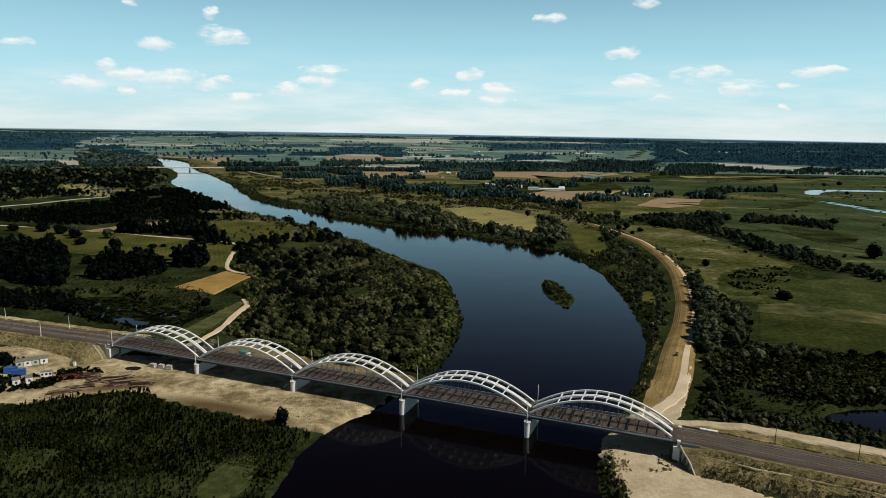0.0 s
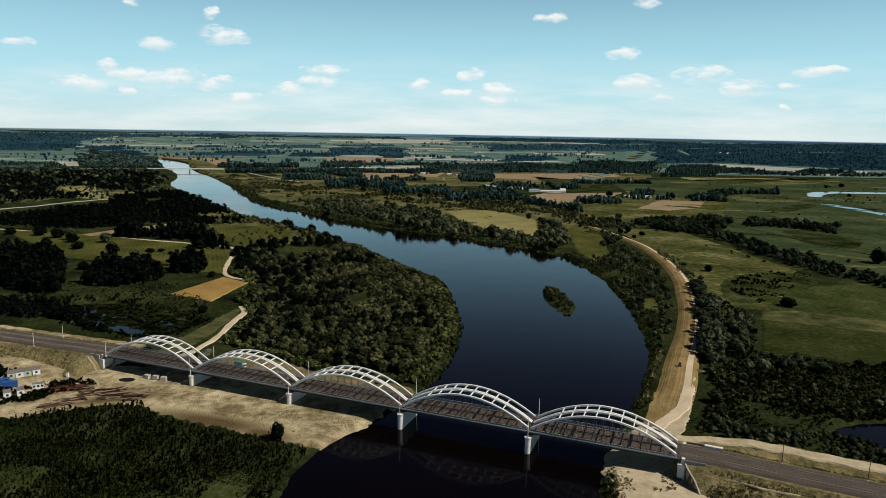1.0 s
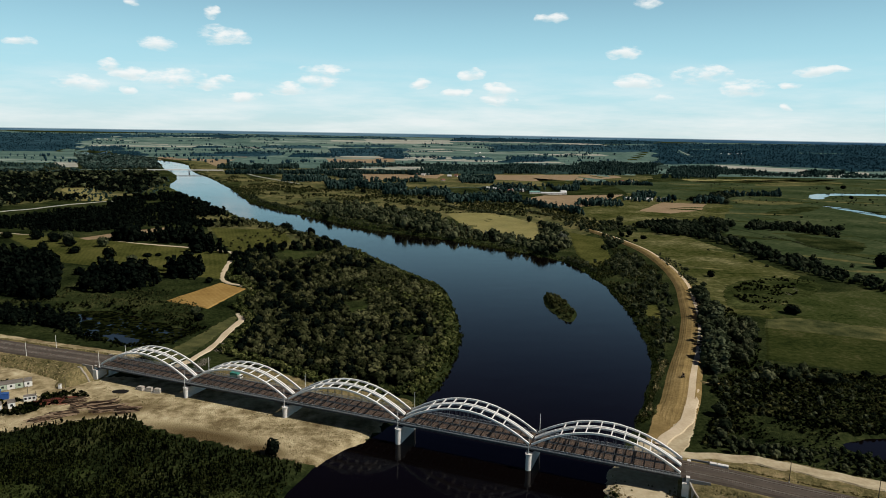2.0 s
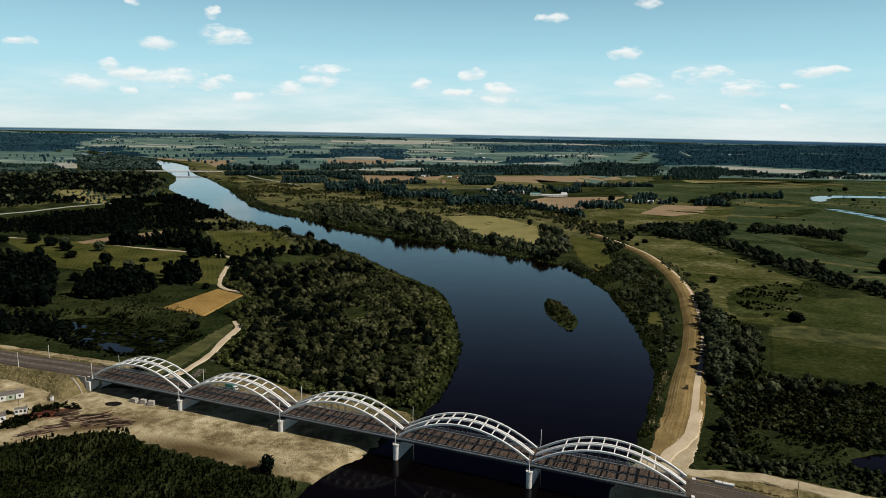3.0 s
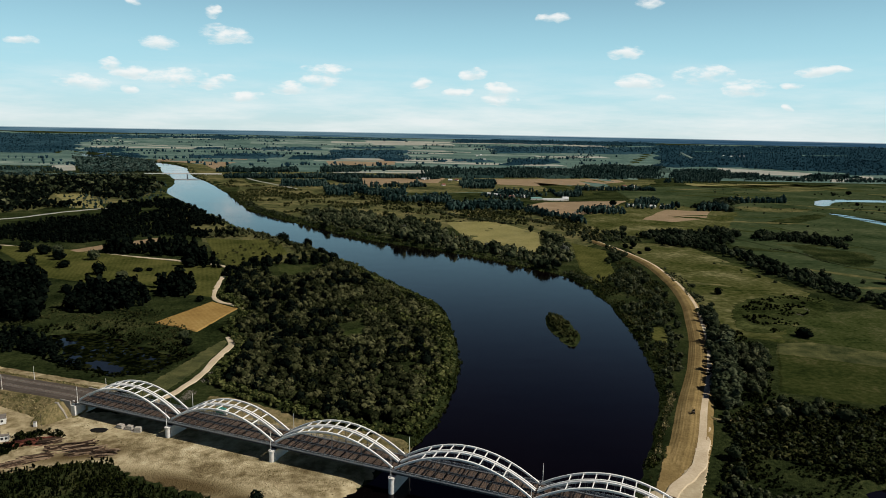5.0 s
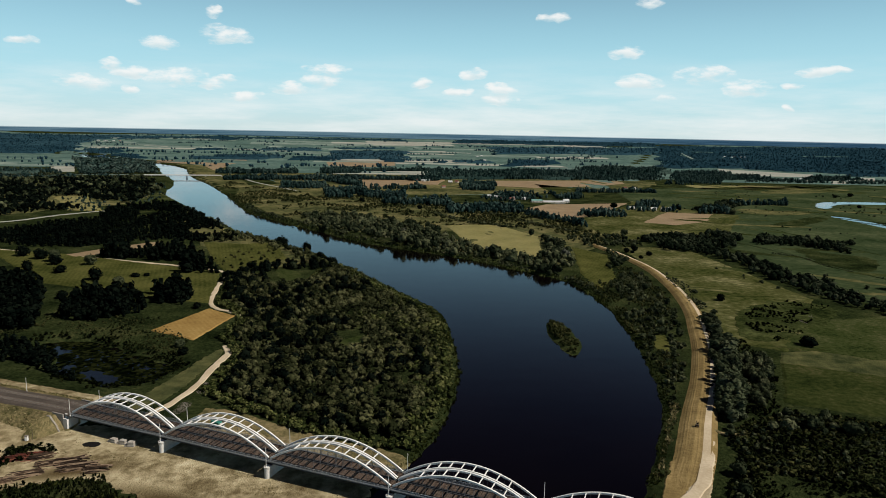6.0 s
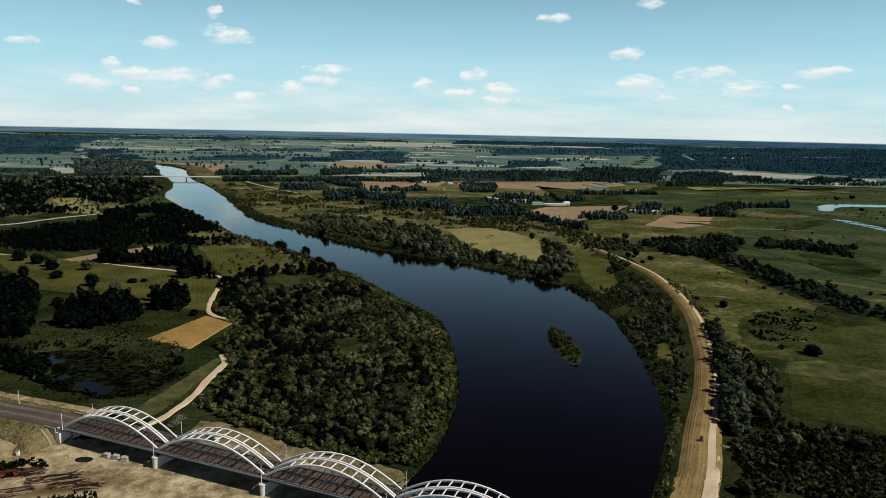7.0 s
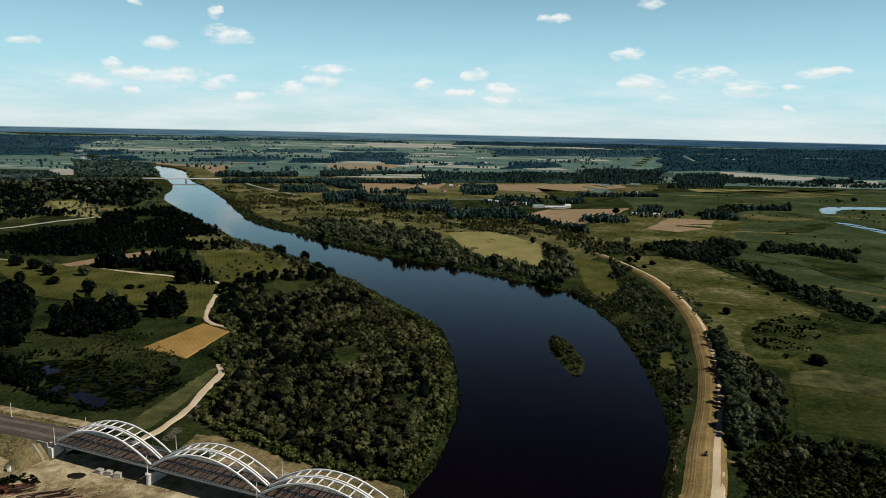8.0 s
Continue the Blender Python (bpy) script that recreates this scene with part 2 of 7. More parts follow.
# far leaves and tree belts, shifted to blue to carry the distance haze
G["far_leaf"] = material("hazy pale green poplar and birch leaves", [(0.0121, 0.0259, 0.0228), (0.0276, 0.0483, 0.0426), (0.0552, 0.0794, 0.0672)], (0.06, 0.006), rough=0.9, island=0.3, spec=0.0, tone=0.26)
G["belt"] = material("hazy dark pine and alder foliage", [(0.00364, 0.00998, 0.00986), (0.00975, 0.0218, 0.0205), (0.0221, 0.0416, 0.0371), (0.0455, 0.0717, 0.0614)], (0.16, 0.01), rough=0.9, island=0.3, spec=0.0, tone=0.22)
# far grassland, its blue is distance haze in the colour
G["lea"] = material("haze tinted grass", [(0.0445, 0.0837, 0.0729), (0.0763, 0.127, 0.112), (0.124, 0.18, 0.158)], (0.05, 0.006), rough=0.9, spec=0.0, spread=0.14)
G["sand_bright"] = material("trodden dry sand", [(0.26, 0.21, 0.135), (0.38, 0.325, 0.22), (0.5, 0.44, 0.32)], (0.5, 0.09), rough=0.95, bump=0.5, bump_scale=1.2, spec=0.0)

G["block"] = material("weathered concrete blocks", [(0.26, 0.24, 0.21), (0.40, 0.37, 0.33)], (1.0, 0.2), bump=0.2, bump_scale=3.0)
G["rubble"] = material("pale broken stone", [(0.0992, 0.0899, 0.0744), (0.211, 0.192, 0.161)], (1.5, 0.3), rough=0.95, island=0.5)
G["teal"] = material("teal truck box", [(0.03, 0.16, 0.13), (0.05, 0.22, 0.18)], (1.0, 0.2), rough=0.5)
G["road"] = material("pale dirt road", [(0.352, 0.283, 0.189), (0.448, 0.374, 0.265), (0.555, 0.466, 0.35)], (0.8, 0.08), rough=0.95, bump=0.3, bump_scale=2.0)
G["soil"] = material("graded soil", [(0.107, 0.0757, 0.031), (0.191, 0.139, 0.0601), (0.288, 0.212, 0.0997)], (0.6, 0.06), rough=0.95, bump=0.6, bump_scale=1.0, spec=0.0)
G["bank"] = material("embankment grass", [(0.036, 0.036, 0.0144), (0.108, 0.096, 0.0432), (0.216, 0.174, 0.09), (0.324, 0.252, 0.144)], (0.6, 0.08), rough=0.95, bump=0.9, bump_scale=1.0, spec=0.0)
G["ballast"] = material("brown ballast", [(0.044, 0.036, 0.0304), (0.068, 0.056, 0.0464), (0.096, 0.08, 0.068)], (1.2, 0.15), rough=0.95, bump=0.5, bump_scale=5.0)
G["plank"] = material("brown bridge sleepers", [(0.054, 0.037, 0.0274), (0.101, 0.074, 0.0562), (0.151, 0.115, 0.0912)], (1.5, 0.2), rough=0.9, each=0.6, spec=0.1)
G["rail_paint"] = material("pale grey railing paint", [(0.34, 0.35, 0.36), (0.46, 0.47, 0.48)], (1.0, 0.1), rough=0.5)
G["rust"] = material("brown rail steel", [(0.12, 0.085, 0.065), (0.20, 0.15, 0.12)], (2.0, 0.2), rough=0.6, metal=0.2)
G["sleeper"] = material("concrete sleeper", [(0.15, 0.138, 0.12), (0.216, 0.198, 0.18)], (2.0, 0.2), each=0.4)
G["white"] = material("white bridge paint", [(0.62, 0.62, 0.60), (0.74, 0.74, 0.72), (0.80, 0.80, 0.79)], (1.2, 0.15), rough=0.45, spec=0.4)
G["concrete"] = material("pier concrete", [(0.46, 0.45, 0.43), (0.58, 0.57, 0.55), (0.66, 0.65, 0.63)], (1.0, 0.12), bump=0.2, bump_scale=3.0)
G["grey"] = material("grey steel", [(0.13, 0.14, 0.15), (0.20, 0.21, 0.22)], (1.0, 0.1), rough=0.5, metal=0.3)
G["girder"] = material("dark grey girder paint", [(0.035, 0.038, 0.042), (0.06, 0.064, 0.07)], (1.0, 0.1), rough=0.6, spec=0.1)
G["hedge"] = material("dark hawthorn and alder leaves", [(0.0025, 0.0048, 0.0028), (0.0078, 0.0125, 0.0072), (0.02, 0.0275, 0.0155), (0.042, 0.051, 0.03)], (0.18, 0.02), rough=0.85, island=0.18, spec=0.0, through_leaf=0.04, tone=0.3)
G["deck"] = material("brown track bed", [(0.03, 0.0228, 0.018), (0.051, 0.0384, 0.03), (0.078, 0.06, 0.048)], (0.8, 0.12), rough=0.9, bump=0.4, bump_scale=4.0, spec=0.1)
G["dark"] = material("dark steel", [(0.005, 0.005, 0.005), (0.012, 0.0115, 0.011)], (1.0, 0.1), rough=0.9, spec=0.08)
G["leaf"] = material("willow and alder leaves", [(0.00576, 0.00795, 0.00347), (0.0191, 0.0232, 0.00996), (0.0438, 0.048, 0.0211), (0.0841, 0.0858, 0.04)], (0.3, 0.03), rough=0.8, island=0.16, spec=0.0, through_leaf=0.05, tone=0.32, spread=0.17)
G["scrub"] = material("low scrub leaves", [(0.00574, 0.00838, 0.00379), (0.0162, 0.0212, 0.00778), (0.0345, 0.0384, 0.0145), (0.0606, 0.0612, 0.0234)], (0.25, 0.035), rough=0.8, island=0.18, spec=0.0, through_leaf=0.06, tone=0.32)
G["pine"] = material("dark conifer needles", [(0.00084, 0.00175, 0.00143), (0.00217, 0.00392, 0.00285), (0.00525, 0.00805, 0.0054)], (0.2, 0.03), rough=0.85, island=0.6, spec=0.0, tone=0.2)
G["wood"] = material("dark broadleaf woodland", [(0.00598, 0.00994, 0.00566), (0.019, 0.0258, 0.0136), (0.0448, 0.0537, 0.0277), (0.0885, 0.0949, 0.0519)], (0.14, 0.015), rough=0.8, island=0.18, spec=0.0, through_leaf=0.06, tone=0.32)
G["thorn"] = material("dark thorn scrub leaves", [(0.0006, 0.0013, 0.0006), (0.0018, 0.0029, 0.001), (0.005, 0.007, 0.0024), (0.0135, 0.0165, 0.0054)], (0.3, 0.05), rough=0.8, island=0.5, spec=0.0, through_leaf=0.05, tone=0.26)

G["willow"] = material("bright willow leaves", [(0.009, 0.014, 0.005), (0.027, 0.036, 0.011), (0.058, 0.068, 0.022), (0.10, 0.106, 0.04)], (0.2, 0.03), rough=0.8, island=0.35, spec=0.0, through_leaf=0.08, tone=0.3)
G["reed"] = material("bright green reeds", [(0.018, 0.026, 0.008), (0.045, 0.062, 0.018), (0.085, 0.10, 0.034)], (0.2, 0.03), rough=0.8, island=0.4, spec=0.0, through_leaf=0.1)
G["rough"] = material("rough olive river meadow", [(0.0265, 0.0345, 0.0148), (0.06, 0.066, 0.027), (0.105, 0.101, 0.043), (0.168, 0.147, 0.069)], (0.08, 0.012), bump=0.6, bump_scale=0.5, spec=0.0, spread=0.13)
G["poplar"] = material("grey green poplar leaves", [(0.013, 0.0185, 0.0098), (0.041, 0.0515, 0.0275), (0.086, 0.1, 0.058)], (0.35, 0.05), rough=0.8, island=0.22, spec=0.0, through_leaf=0.1, tone=0.26)
G["bark"] = material("tree bark", [(0.05, 0.04, 0.03), (0.09, 0.07, 0.055)], (2.0, 0.3), rough=0.95)
G["wall"] = material("house wall plaster", [(0.50, 0.46, 0.40), (0.68, 0.65, 0.60)], (0.5, 0.05), each=0.5)
G["roof_red"] = material("clay tile roof", [(0.13, 0.055, 0.042), (0.19, 0.085, 0.065)], (0.8, 0.1), each=0.5)
G["roof_grey"] = material("grey sheet roof", [(0.30, 0.31, 0.32), (0.55, 0.56, 0.57)], (0.8, 0.1), rough=0.5, each=0.6)
G["roof_teal"] = material("teal sheet roof", [(0.12, 0.24, 0.22), (0.18, 0.32, 0.29)], (0.8, 0.1), rough=0.5)
G["pane"] = material("dark window glass", [(0.02, 0.025, 0.03), (0.03, 0.035, 0.04)], (1.0, 0.1), rough=0.1, spec=0.6)
G["blue"] = material("blue container paint", [(0.02, 0.06, 0.20), (0.03, 0.09, 0.28)], (1.0, 0.2), rough=0.5)
G["cabin"] = material("white cabin sheet", [(0.55, 0.55, 0.53), (0.72, 0.72, 0.70)], (1.0, 0.2), rough=0.5)
G["cabin_green"] = material("pale green cabin sheet", [(0.30, 0.36, 0.28), (0.42, 0.48, 0.38)], (1.0, 0.2), rough=0.5)
G["cabin_roof"] = material("worn cabin roof", [(0.10, 0.09, 0.08), (0.20, 0.18, 0.16)], (1.0, 0.2))
G["timber"] = material("weathered timber", [(0.025, 0.016, 0.011), (0.07, 0.045, 0.03), (0.14, 0.095, 0.062), (0.26, 0.19, 0.13)], (1.0, 0.2), each=0.9, spread=0.25)
G["rusty"] = material("rusty steel beams", [(0.05, 0.016, 0.012), (0.14, 0.042, 0.028), (0.24, 0.09, 0.06)], (1.0, 0.2), each=0.8, spread=0.25)
G["water"] = water_material()


# ---- mesh helpers ----
from mathutils.geometry import delaunay_2d_cdt


def mesh_from(name, verts, tris, mat):
    verts, tris = np.asarray(verts, np.float32), np.asarray(tris, np.int32)
    me = bpy.data.meshes.new(name)
    me.vertices.add(len(verts)), me.loops.add(tris.size), me.polygons.add(len(tris))
    me.vertices.foreach_set("co", verts.ravel())
    me.loops.foreach_set("vertex_index", tris.ravel())
    me.polygons.foreach_set("loop_start", np.arange(0, tris.size, tris.shape[1], dtype=np.int32))
    me.update(calc_edges=True)
    me.validate()
    me.materials.append(mat)
    return me


def part(name, bm, mat, parent=None, label="", smooth=False):
    """A bmesh as one mesh object under a thing or a part."""
    me = bpy.data.meshes.new(name)
    bmesh.ops.recalc_face_normals(bm, faces=bm.faces)
    bm.to_mesh(me)
    bm.free()
    me.materials.append(mat)
    if smooth:
        me.polygons.foreach_set("use_smooth", [True] * len(me.polygons))
    ob = new(name, me)
    if parent:
        ob.parent = parent
    return tagged(ob, label) if label else ob


def share(name, me, m, parent=None):
    ob = new(name, me)
    ob.matrix_basis = m
    if parent:
        ob.parent = parent
    return ob


def box(bm, x0, x1, y0, y1, z0, z1, bevel=0.0):
    r = bmesh.ops.create_cube(bm, size=1.0, matrix=Matrix.Translation(((x0 + x1) / 2, (y0 + y1) / 2, (z0 + z1) / 2)) @ Matrix.Diagonal((x1 - x0, y1 - y0, z1 - z0, 1)))
    if bevel:
        edges = list({e for v in r["verts"] for e in v.link_edges})
        bmesh.ops.bevel(bm, geom=edges, offset=bevel, segments=1, affect="EDGES")
    return bm


def rod(bm, a, b, r, n=6, r2=None):
    a, b = Vector(a), Vector(b)
    m = Matrix.Translation((a + b) / 2) @ (b - a).to_track_quat("Z", "Y").to_matrix().to_4x4()
    bmesh.ops.create_cone(bm, cap_ends=True, segments=n, radius1=r, radius2=r if r2 is None else r2, depth=(b - a).length, matrix=m)
    return bm


def sweep(bm, centres, section):
    """A strip or closed bar: the section (offset to the line's left, height) at each centre of a line in plan with heights."""
    rows = []
    for i, c in enumerate(centres):
        d = Vector(centres[min(i + 1, len(centres) - 1)][:2]) - Vector(centres[max(i - 1, 0)][:2])
        d.normalize()
        sec = section(i) if callable(section) else section
        rows.append([bm.verts.new((c[0] - d.y * o, c[1] + d.x * o, c[2] + h)) for o, h in sec])
    for a, b in zip(rows, rows[1:]):
        for i in range(len(a) - 1):
            bm.faces.new((a[i], a[i + 1], b[i + 1], b[i]))
    return bm


def smooth_line(pts, rounds=2, closed=False):
    """Corner cutting: a soft curve through the plan's corners."""
    p = np.array(pts, float)
    for _ in range(rounds):
        q = np.roll(p, -1, 0) if closed else p[1:]
        a = p if closed else p[:-1]
        c = np.stack([0.75 * a + 0.25 * q, 0.25 * a + 0.75 * q], 1).reshape(-1, p.shape[1])
        p = c if closed else np.vstack([p[:1], c, p[-1:]])
    return p


def inside(poly, x, y):
    poly = np.asarray(poly, float)
    r = np.zeros(np.shape(x), bool)
    for (x0, y0), (x1, y1) in zip(poly, np.roll(poly, -1, 0)):
        if y0 != y1:
            r ^= ((y0 > y) != (y1 > y)) & (x < (x1 - x0) * (y - y0) / (y1 - y0) + x0)
    return r


def edge_distance(poly, x, y):
    """Distance to a closed outline, positive outside."""
    poly = np.asarray(poly, float)
    best = np.full(np.shape(x), 1e18)
    for (x0, y0), (x1, y1) in zip(poly, np.roll(poly, -1, 0)):
        dx, dy = x1 - x0, y1 - y0
        t = np.clip(((x - x0) * dx + (y - y0) * dy) / (dx * dx + dy * dy + 1e-9), 0, 1)
        best = np.minimum(best, (x - x0 - t * dx) ** 2 + (y - y0 - t * dy) ** 2)
    return np.where(inside(poly, x, y), -1, 1) * np.sqrt(best)


def wobble(x, y, size, seed=0):
    """Smooth random values about -1 to 1 over the plan."""
    x, y = np.asarray(x, float) / size + 13.7 * seed, np.asarray(y, float) / size - 7.3 * seed
    i, j = np.floor(x), np.floor(y)
    u, v = x - i, y - j
    u, v = u * u * (3 - 2 * u), v * v * (3 - 2 * v)

    def h(a, b):
        s = np.sin(a * 127.1 + b * 311.7 + seed * 74.7) * 43758.5453
        return 2 * (s - np.floor(s)) - 1
    return (h(i, j) * (1 - u) + h(i + 1, j) * u) * (1 - v) + (h(i, j + 1) * (1 - u) + h(i + 1, j + 1) * u) * v


# ---- the lie of the land ----
BANK_WEST = [(-30, -600), (-62, 60), (-57, 208), (-55, 230), (-52, 246), (-43, 266), (-27, 284), (-14, 308), (-3, 333), (6, 366), (12, 410), (12, 451), (8, 518), (-2, 571), (-23, 606), (-45, 640), (-72, 685), (-117, 745), (-154, 801), (-210, 864), (-262, 920), (-335, 1026), (-483, 1267), (-600, 1445), (-665, 1690), (-744, 1851), (-857, 2048), (-985, 2342), (-1130, 2570), (-1400, 2830), (-1800, 3130)]
BANK_EAST = [(110, -600), (56, 60), (55, 211), (60, 240), (76, 272), (94, 310), (112, 352), (125, 393), (131, 430), (140, 509), (142, 594), (133, 656), (120, 699), (91, 725), (44, 779), (-3, 818), (-62, 860), (-111, 898), (-190, 995), (-236, 1048), (-331, 1164), (-386, 1284), (-494, 1517), (-617, 1763), (-727, 1937), (-868, 2296), (-1000, 2484), (-1300, 2800), (-1700, 3230), (-1850, 3300)]
RIVER = smooth_line(BANK_WEST, 2).tolist() + smooth_line(BANK_EAST, 2)[::-1].tolist()
ISLAND = smooth_line([(81, 540), (87, 548), (96, 535), (100, 497), (95, 466), (86, 463), (79, 505)], 2, True)
POND_WEST = smooth_line([(-252, 448), (-268, 458), (-262, 472), (-230, 474), (-219, 462), (-208, 461), (-200, 449), (-186, 449), (-176, 436), (-166, 434), (-156, 424), (-164, 416), (-163, 404), (-174, 398), (-184, 391), (-196, 399), (-212, 400), (-222, 413), (-236, 416), (-232, 432)], 1, True)
POND_EAST = smooth_line([(171, 283), (187, 290), (225, 292), (225, 262), (189, 266), (181, 272)], 2, True)
OXBOW_A = smooth_line([(819, 1531), (875, 1587), (996, 1611), (1125, 1560), (1120, 1520), (942, 1525), (850, 1512), (800, 1416), (762, 1413)], 2, True)
OXBOW_B = smooth_line([(715, 1302), (722, 1194), (724, 1060), (762, 1060), (755, 1138), (753, 1245), (745, 1307)], 2, True)
WATER_LEVEL = -1.5

# the railway: u along the bridge from its west end, v across it away from the near side
ORIGIN, AXIS, SPAN = Vector((-173.5, 339.7, 0)), Vector((0.9333, -0.3591, 0)), 56.2
SIDE = Vector((0.3591, 0.9333, 0))
LENGTH = 5 * SPAN


def on_line(u, v, z=0.0):
    return ORIGIN + AXIS * u + SIDE * v + Vector((0, 0, z))


def centre_v(u):
    """The middle of the two tracks: straight on the bridge, bending gently off it."""
    if u < 0:
        return 5.85 + 0.055 * u * min(1, -u / 40)
    if u > LENGTH:
        w = u - LENGTH
        return 5.85 - 0.075 * w * min(1, w / 30)
    return 5.85


def river_distance(x, y):
    d = edge_distance(RIVER, x, y)
    d = np.maximum(d, -edge_distance(ISLAND, x, y))
    for p in (POND_WEST, POND_EAST, OXBOW_A, OXBOW_B):
        d = np.minimum(d, edge_distance(p, x, y))
    far = np.clip(np.asarray(y) / 800, 0.6, 3)
    return d + 1.3 * far * wobble(x, y, 9) + 0.8 * wobble(x, y, 3.5, 2)


def ground_z(x, y):
    x, y = np.asarray(x, float), np.asarray(y, float)
    d = river_distance(x, y)
    u, v = (x - ORIGIN.x) * AXIS.x + (y - ORIGIN.y) * AXIS.y, (x - ORIGIN.x) * SIDE.x + (y - ORIGIN.y) * SIDE.y
    yard = 2.6 * np.clip((-u - 8) / 35, 0, 1) * np.clip((v + 60) / 40, 0, 1)
    rise = np.clip((y - 2800) / 2100, 0, 1)
    land = np.maximum(yard, 0) + 72 * rise ** 2 + (0.12 * wobble(x, y, 22, 1) + 0.05 * wobble(x, y, 6, 3)) * np.clip((1600 - y) / 500, 0, 1)
    return np.where(d > 5, land, np.clip(WATER_LEVEL + 0.3 * d, -4, 0) * 1.0 + np.clip(d / 5, 0, 1) * land)


def make_ground():
    rows = [-1500, -800, -300, 0, 60]
    while rows[-1] < 4860:
        rows.append(rows[-1] + max(2.2, 0.011 * (rows[-1] + 60)))
    rows = np.array(rows)
    cols = np.concatenate([[-8, -5, -3, -2, -1.5, -1.2], np.linspace(-0.92, 0.92, 330), [1.2, 1.5, 2, 3, 5, 8]])
    reach = np.maximum(rows, 60) + 90
    x, y = cols[None, :] * reach[:, None], np.repeat(rows[:, None], len(cols), 1)
    z = ground_z(x.ravel(), y.ravel())
    v = np.column_stack([x.ravel(), y.ravel(), z])
    n, w = len(rows), len(cols)
    i = (np.arange(n - 1)[:, None] * w + np.arange(w - 1)[None, :]).ravel()
    me = mesh_from("ground", v, np.column_stack([i, i + 1, i + 1 + w, i + w]), G["ground"])
    tagged(new("ground", me), "flat river plain of rough green meadow", "ground", kind="structure")
    bm = bmesh.new()
    bmesh.ops.create_grid(bm, x_segments=1, y_segments=1, size=1, matrix=Matrix.Translation((-350, 1400, WATER_LEVEL)) @ Matrix.Diagonal((1800, 2050, 1, 1)))
    tagged(part("water", bm, G["water"]), "calm dark river water reflecting the sky", "river", kind="structure")


def patch(name, outline, mat, label, category="field", lift=0.2, step=30.0, ragged=1.0, rounds=1, kind="structure"):
    """A field or bare place that lies on the ground, with a soft uneven edge."""
    p = smooth_line(outline, rounds, True)
    out = []
    for a, b in zip(p, np.roll(p, -1, 0)):
        k = max(1, int(np.hypot(*(b - a)) / (step * 0.35)))
        out += [a + (b - a) * i / k for i in range(k)]
    out = np.array(out)
    out[:, 0] += ragged * wobble(out[:, 0], out[:, 1], step * 0.5, 4)
    out[:, 1] += ragged * wobble(out[:, 0], out[:, 1], step * 0.5, 5)
    gx, gy = np.meshgrid(np.arange(out[:, 0].min(), out[:, 0].max(), step), np.arange(out[:, 1].min(), out[:, 1].max(), step))
    gx, gy = gx.ravel(), gy.ravel()
    ok = edge_distance(out, gx, gy) < -step * 0.3
    pts = np.vstack([out, np.column_stack([gx[ok], gy[ok]])])
    n = len(out)
    co, _, faces, *_ = delaunay_2d_cdt([Vector(q) for q in pts], [(i, (i + 1) % n) for i in range(n)], [], 1, 1e-4)
    co = np.array([(c.x, c.y) for c in co])
    me = mesh_from(name, np.column_stack([co, ground_z(co[:, 0], co[:, 1]) + lift]), np.array(faces), mat)
    bm = bmesh.new()
    bm.from_mesh(me)
    bmesh.ops.recalc_face_normals(bm, faces=bm.faces)
    if sum(f.normal.z for f in bm.faces) < 0:
        bmesh.ops.reverse_faces(bm, faces=bm.faces)
    rim = [e for e in bm.edges if e.is_boundary]
    for e in rim:
        e.smooth = False
    out_way = {}
    for v in {v for e in rim for v in e.verts}:
        mid = sum((f.calc_center_median() for f in v.link_faces), Vector()) / len(v.link_faces)
        way = (v.co - mid).to_2d()
        out_way[v.co.copy().freeze()] = way.normalized() * min(2.0, step * 0.25) if way.length > 1e-6 else way
    low = bmesh.ops.extrude_edge_only(bm, edges=rim)
    for v in [g for g in low["geom"] if isinstance(g, bmesh.types.BMVert)]:
        way = out_way[v.co.copy().freeze()]
        v.co += Vector((way.x, way.y, -0.5 - max(0.0, lift - 0.35)))
    bm.to_mesh(me)
    bm.free()
    return tagged(new(name, me), label, category, kind=kind)


make_ground()

# ---- fields and bare ground ----
def field(name, outline, mat, label):
    # grass this far out takes lea, which has the haze in its colour
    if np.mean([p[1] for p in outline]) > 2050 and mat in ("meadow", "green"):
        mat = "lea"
    far = np.mean([p[1] for p in outline]) >= 1000
    patch(name, outline, G[mat], label, step=14 if far and "wide" in label else 40 if far else 8, ragged=3 if far else 1.2, lift=0.7 if far else 0.45, rounds=0)


field("meadow", [(-509, 774), (-409, 754), (-218, 679), (-188, 565), (-242, 580), (-362, 624), (-434, 700)], "mown", "mown yellow-green hay meadow beside a dirt road")
field("stubble_field", [(-404, 752), (-384, 797), (-348, 842), (-338, 827), (-371, 762)], "stubble", "narrow tan stubble strip between woods")
field("meadow", [(-243, 739), (-206, 672), (-171, 755), (-208, 855), (-246, 838), (-293, 848)], "mown", "olive meadow above the river bank")
field("dry_meadow", [(5, 1033), (85, 1064), (131, 960), (116, 821), (92, 796), (34, 872)], "gold", "dry golden meadow behind the bank trees")
field("dry_meadow", [(165, 880), (195, 830), (175, 706), (148, 655), (145, 721)], "mown", "olive meadow beside the levee")
field("meadow", [(228, 886), (308, 894), (333, 628), (236, 480), (206, 500), (226, 647)], "hay", "wide green meadow along the levee road")
field("pasture", [(223, 454), (330, 410), (300, 350), (193, 390)], "green", "bright green mown pasture")
field("fallow_strip", [(232, 475), (257, 480), (340, 437), (330, 412), (223, 456)], "rough", "tan strip along a pasture")
field("pasture", [(234, 486), (295, 553), (394, 583), (420, 480), (340, 438), (257, 481)], "meadow", "rough olive pasture")
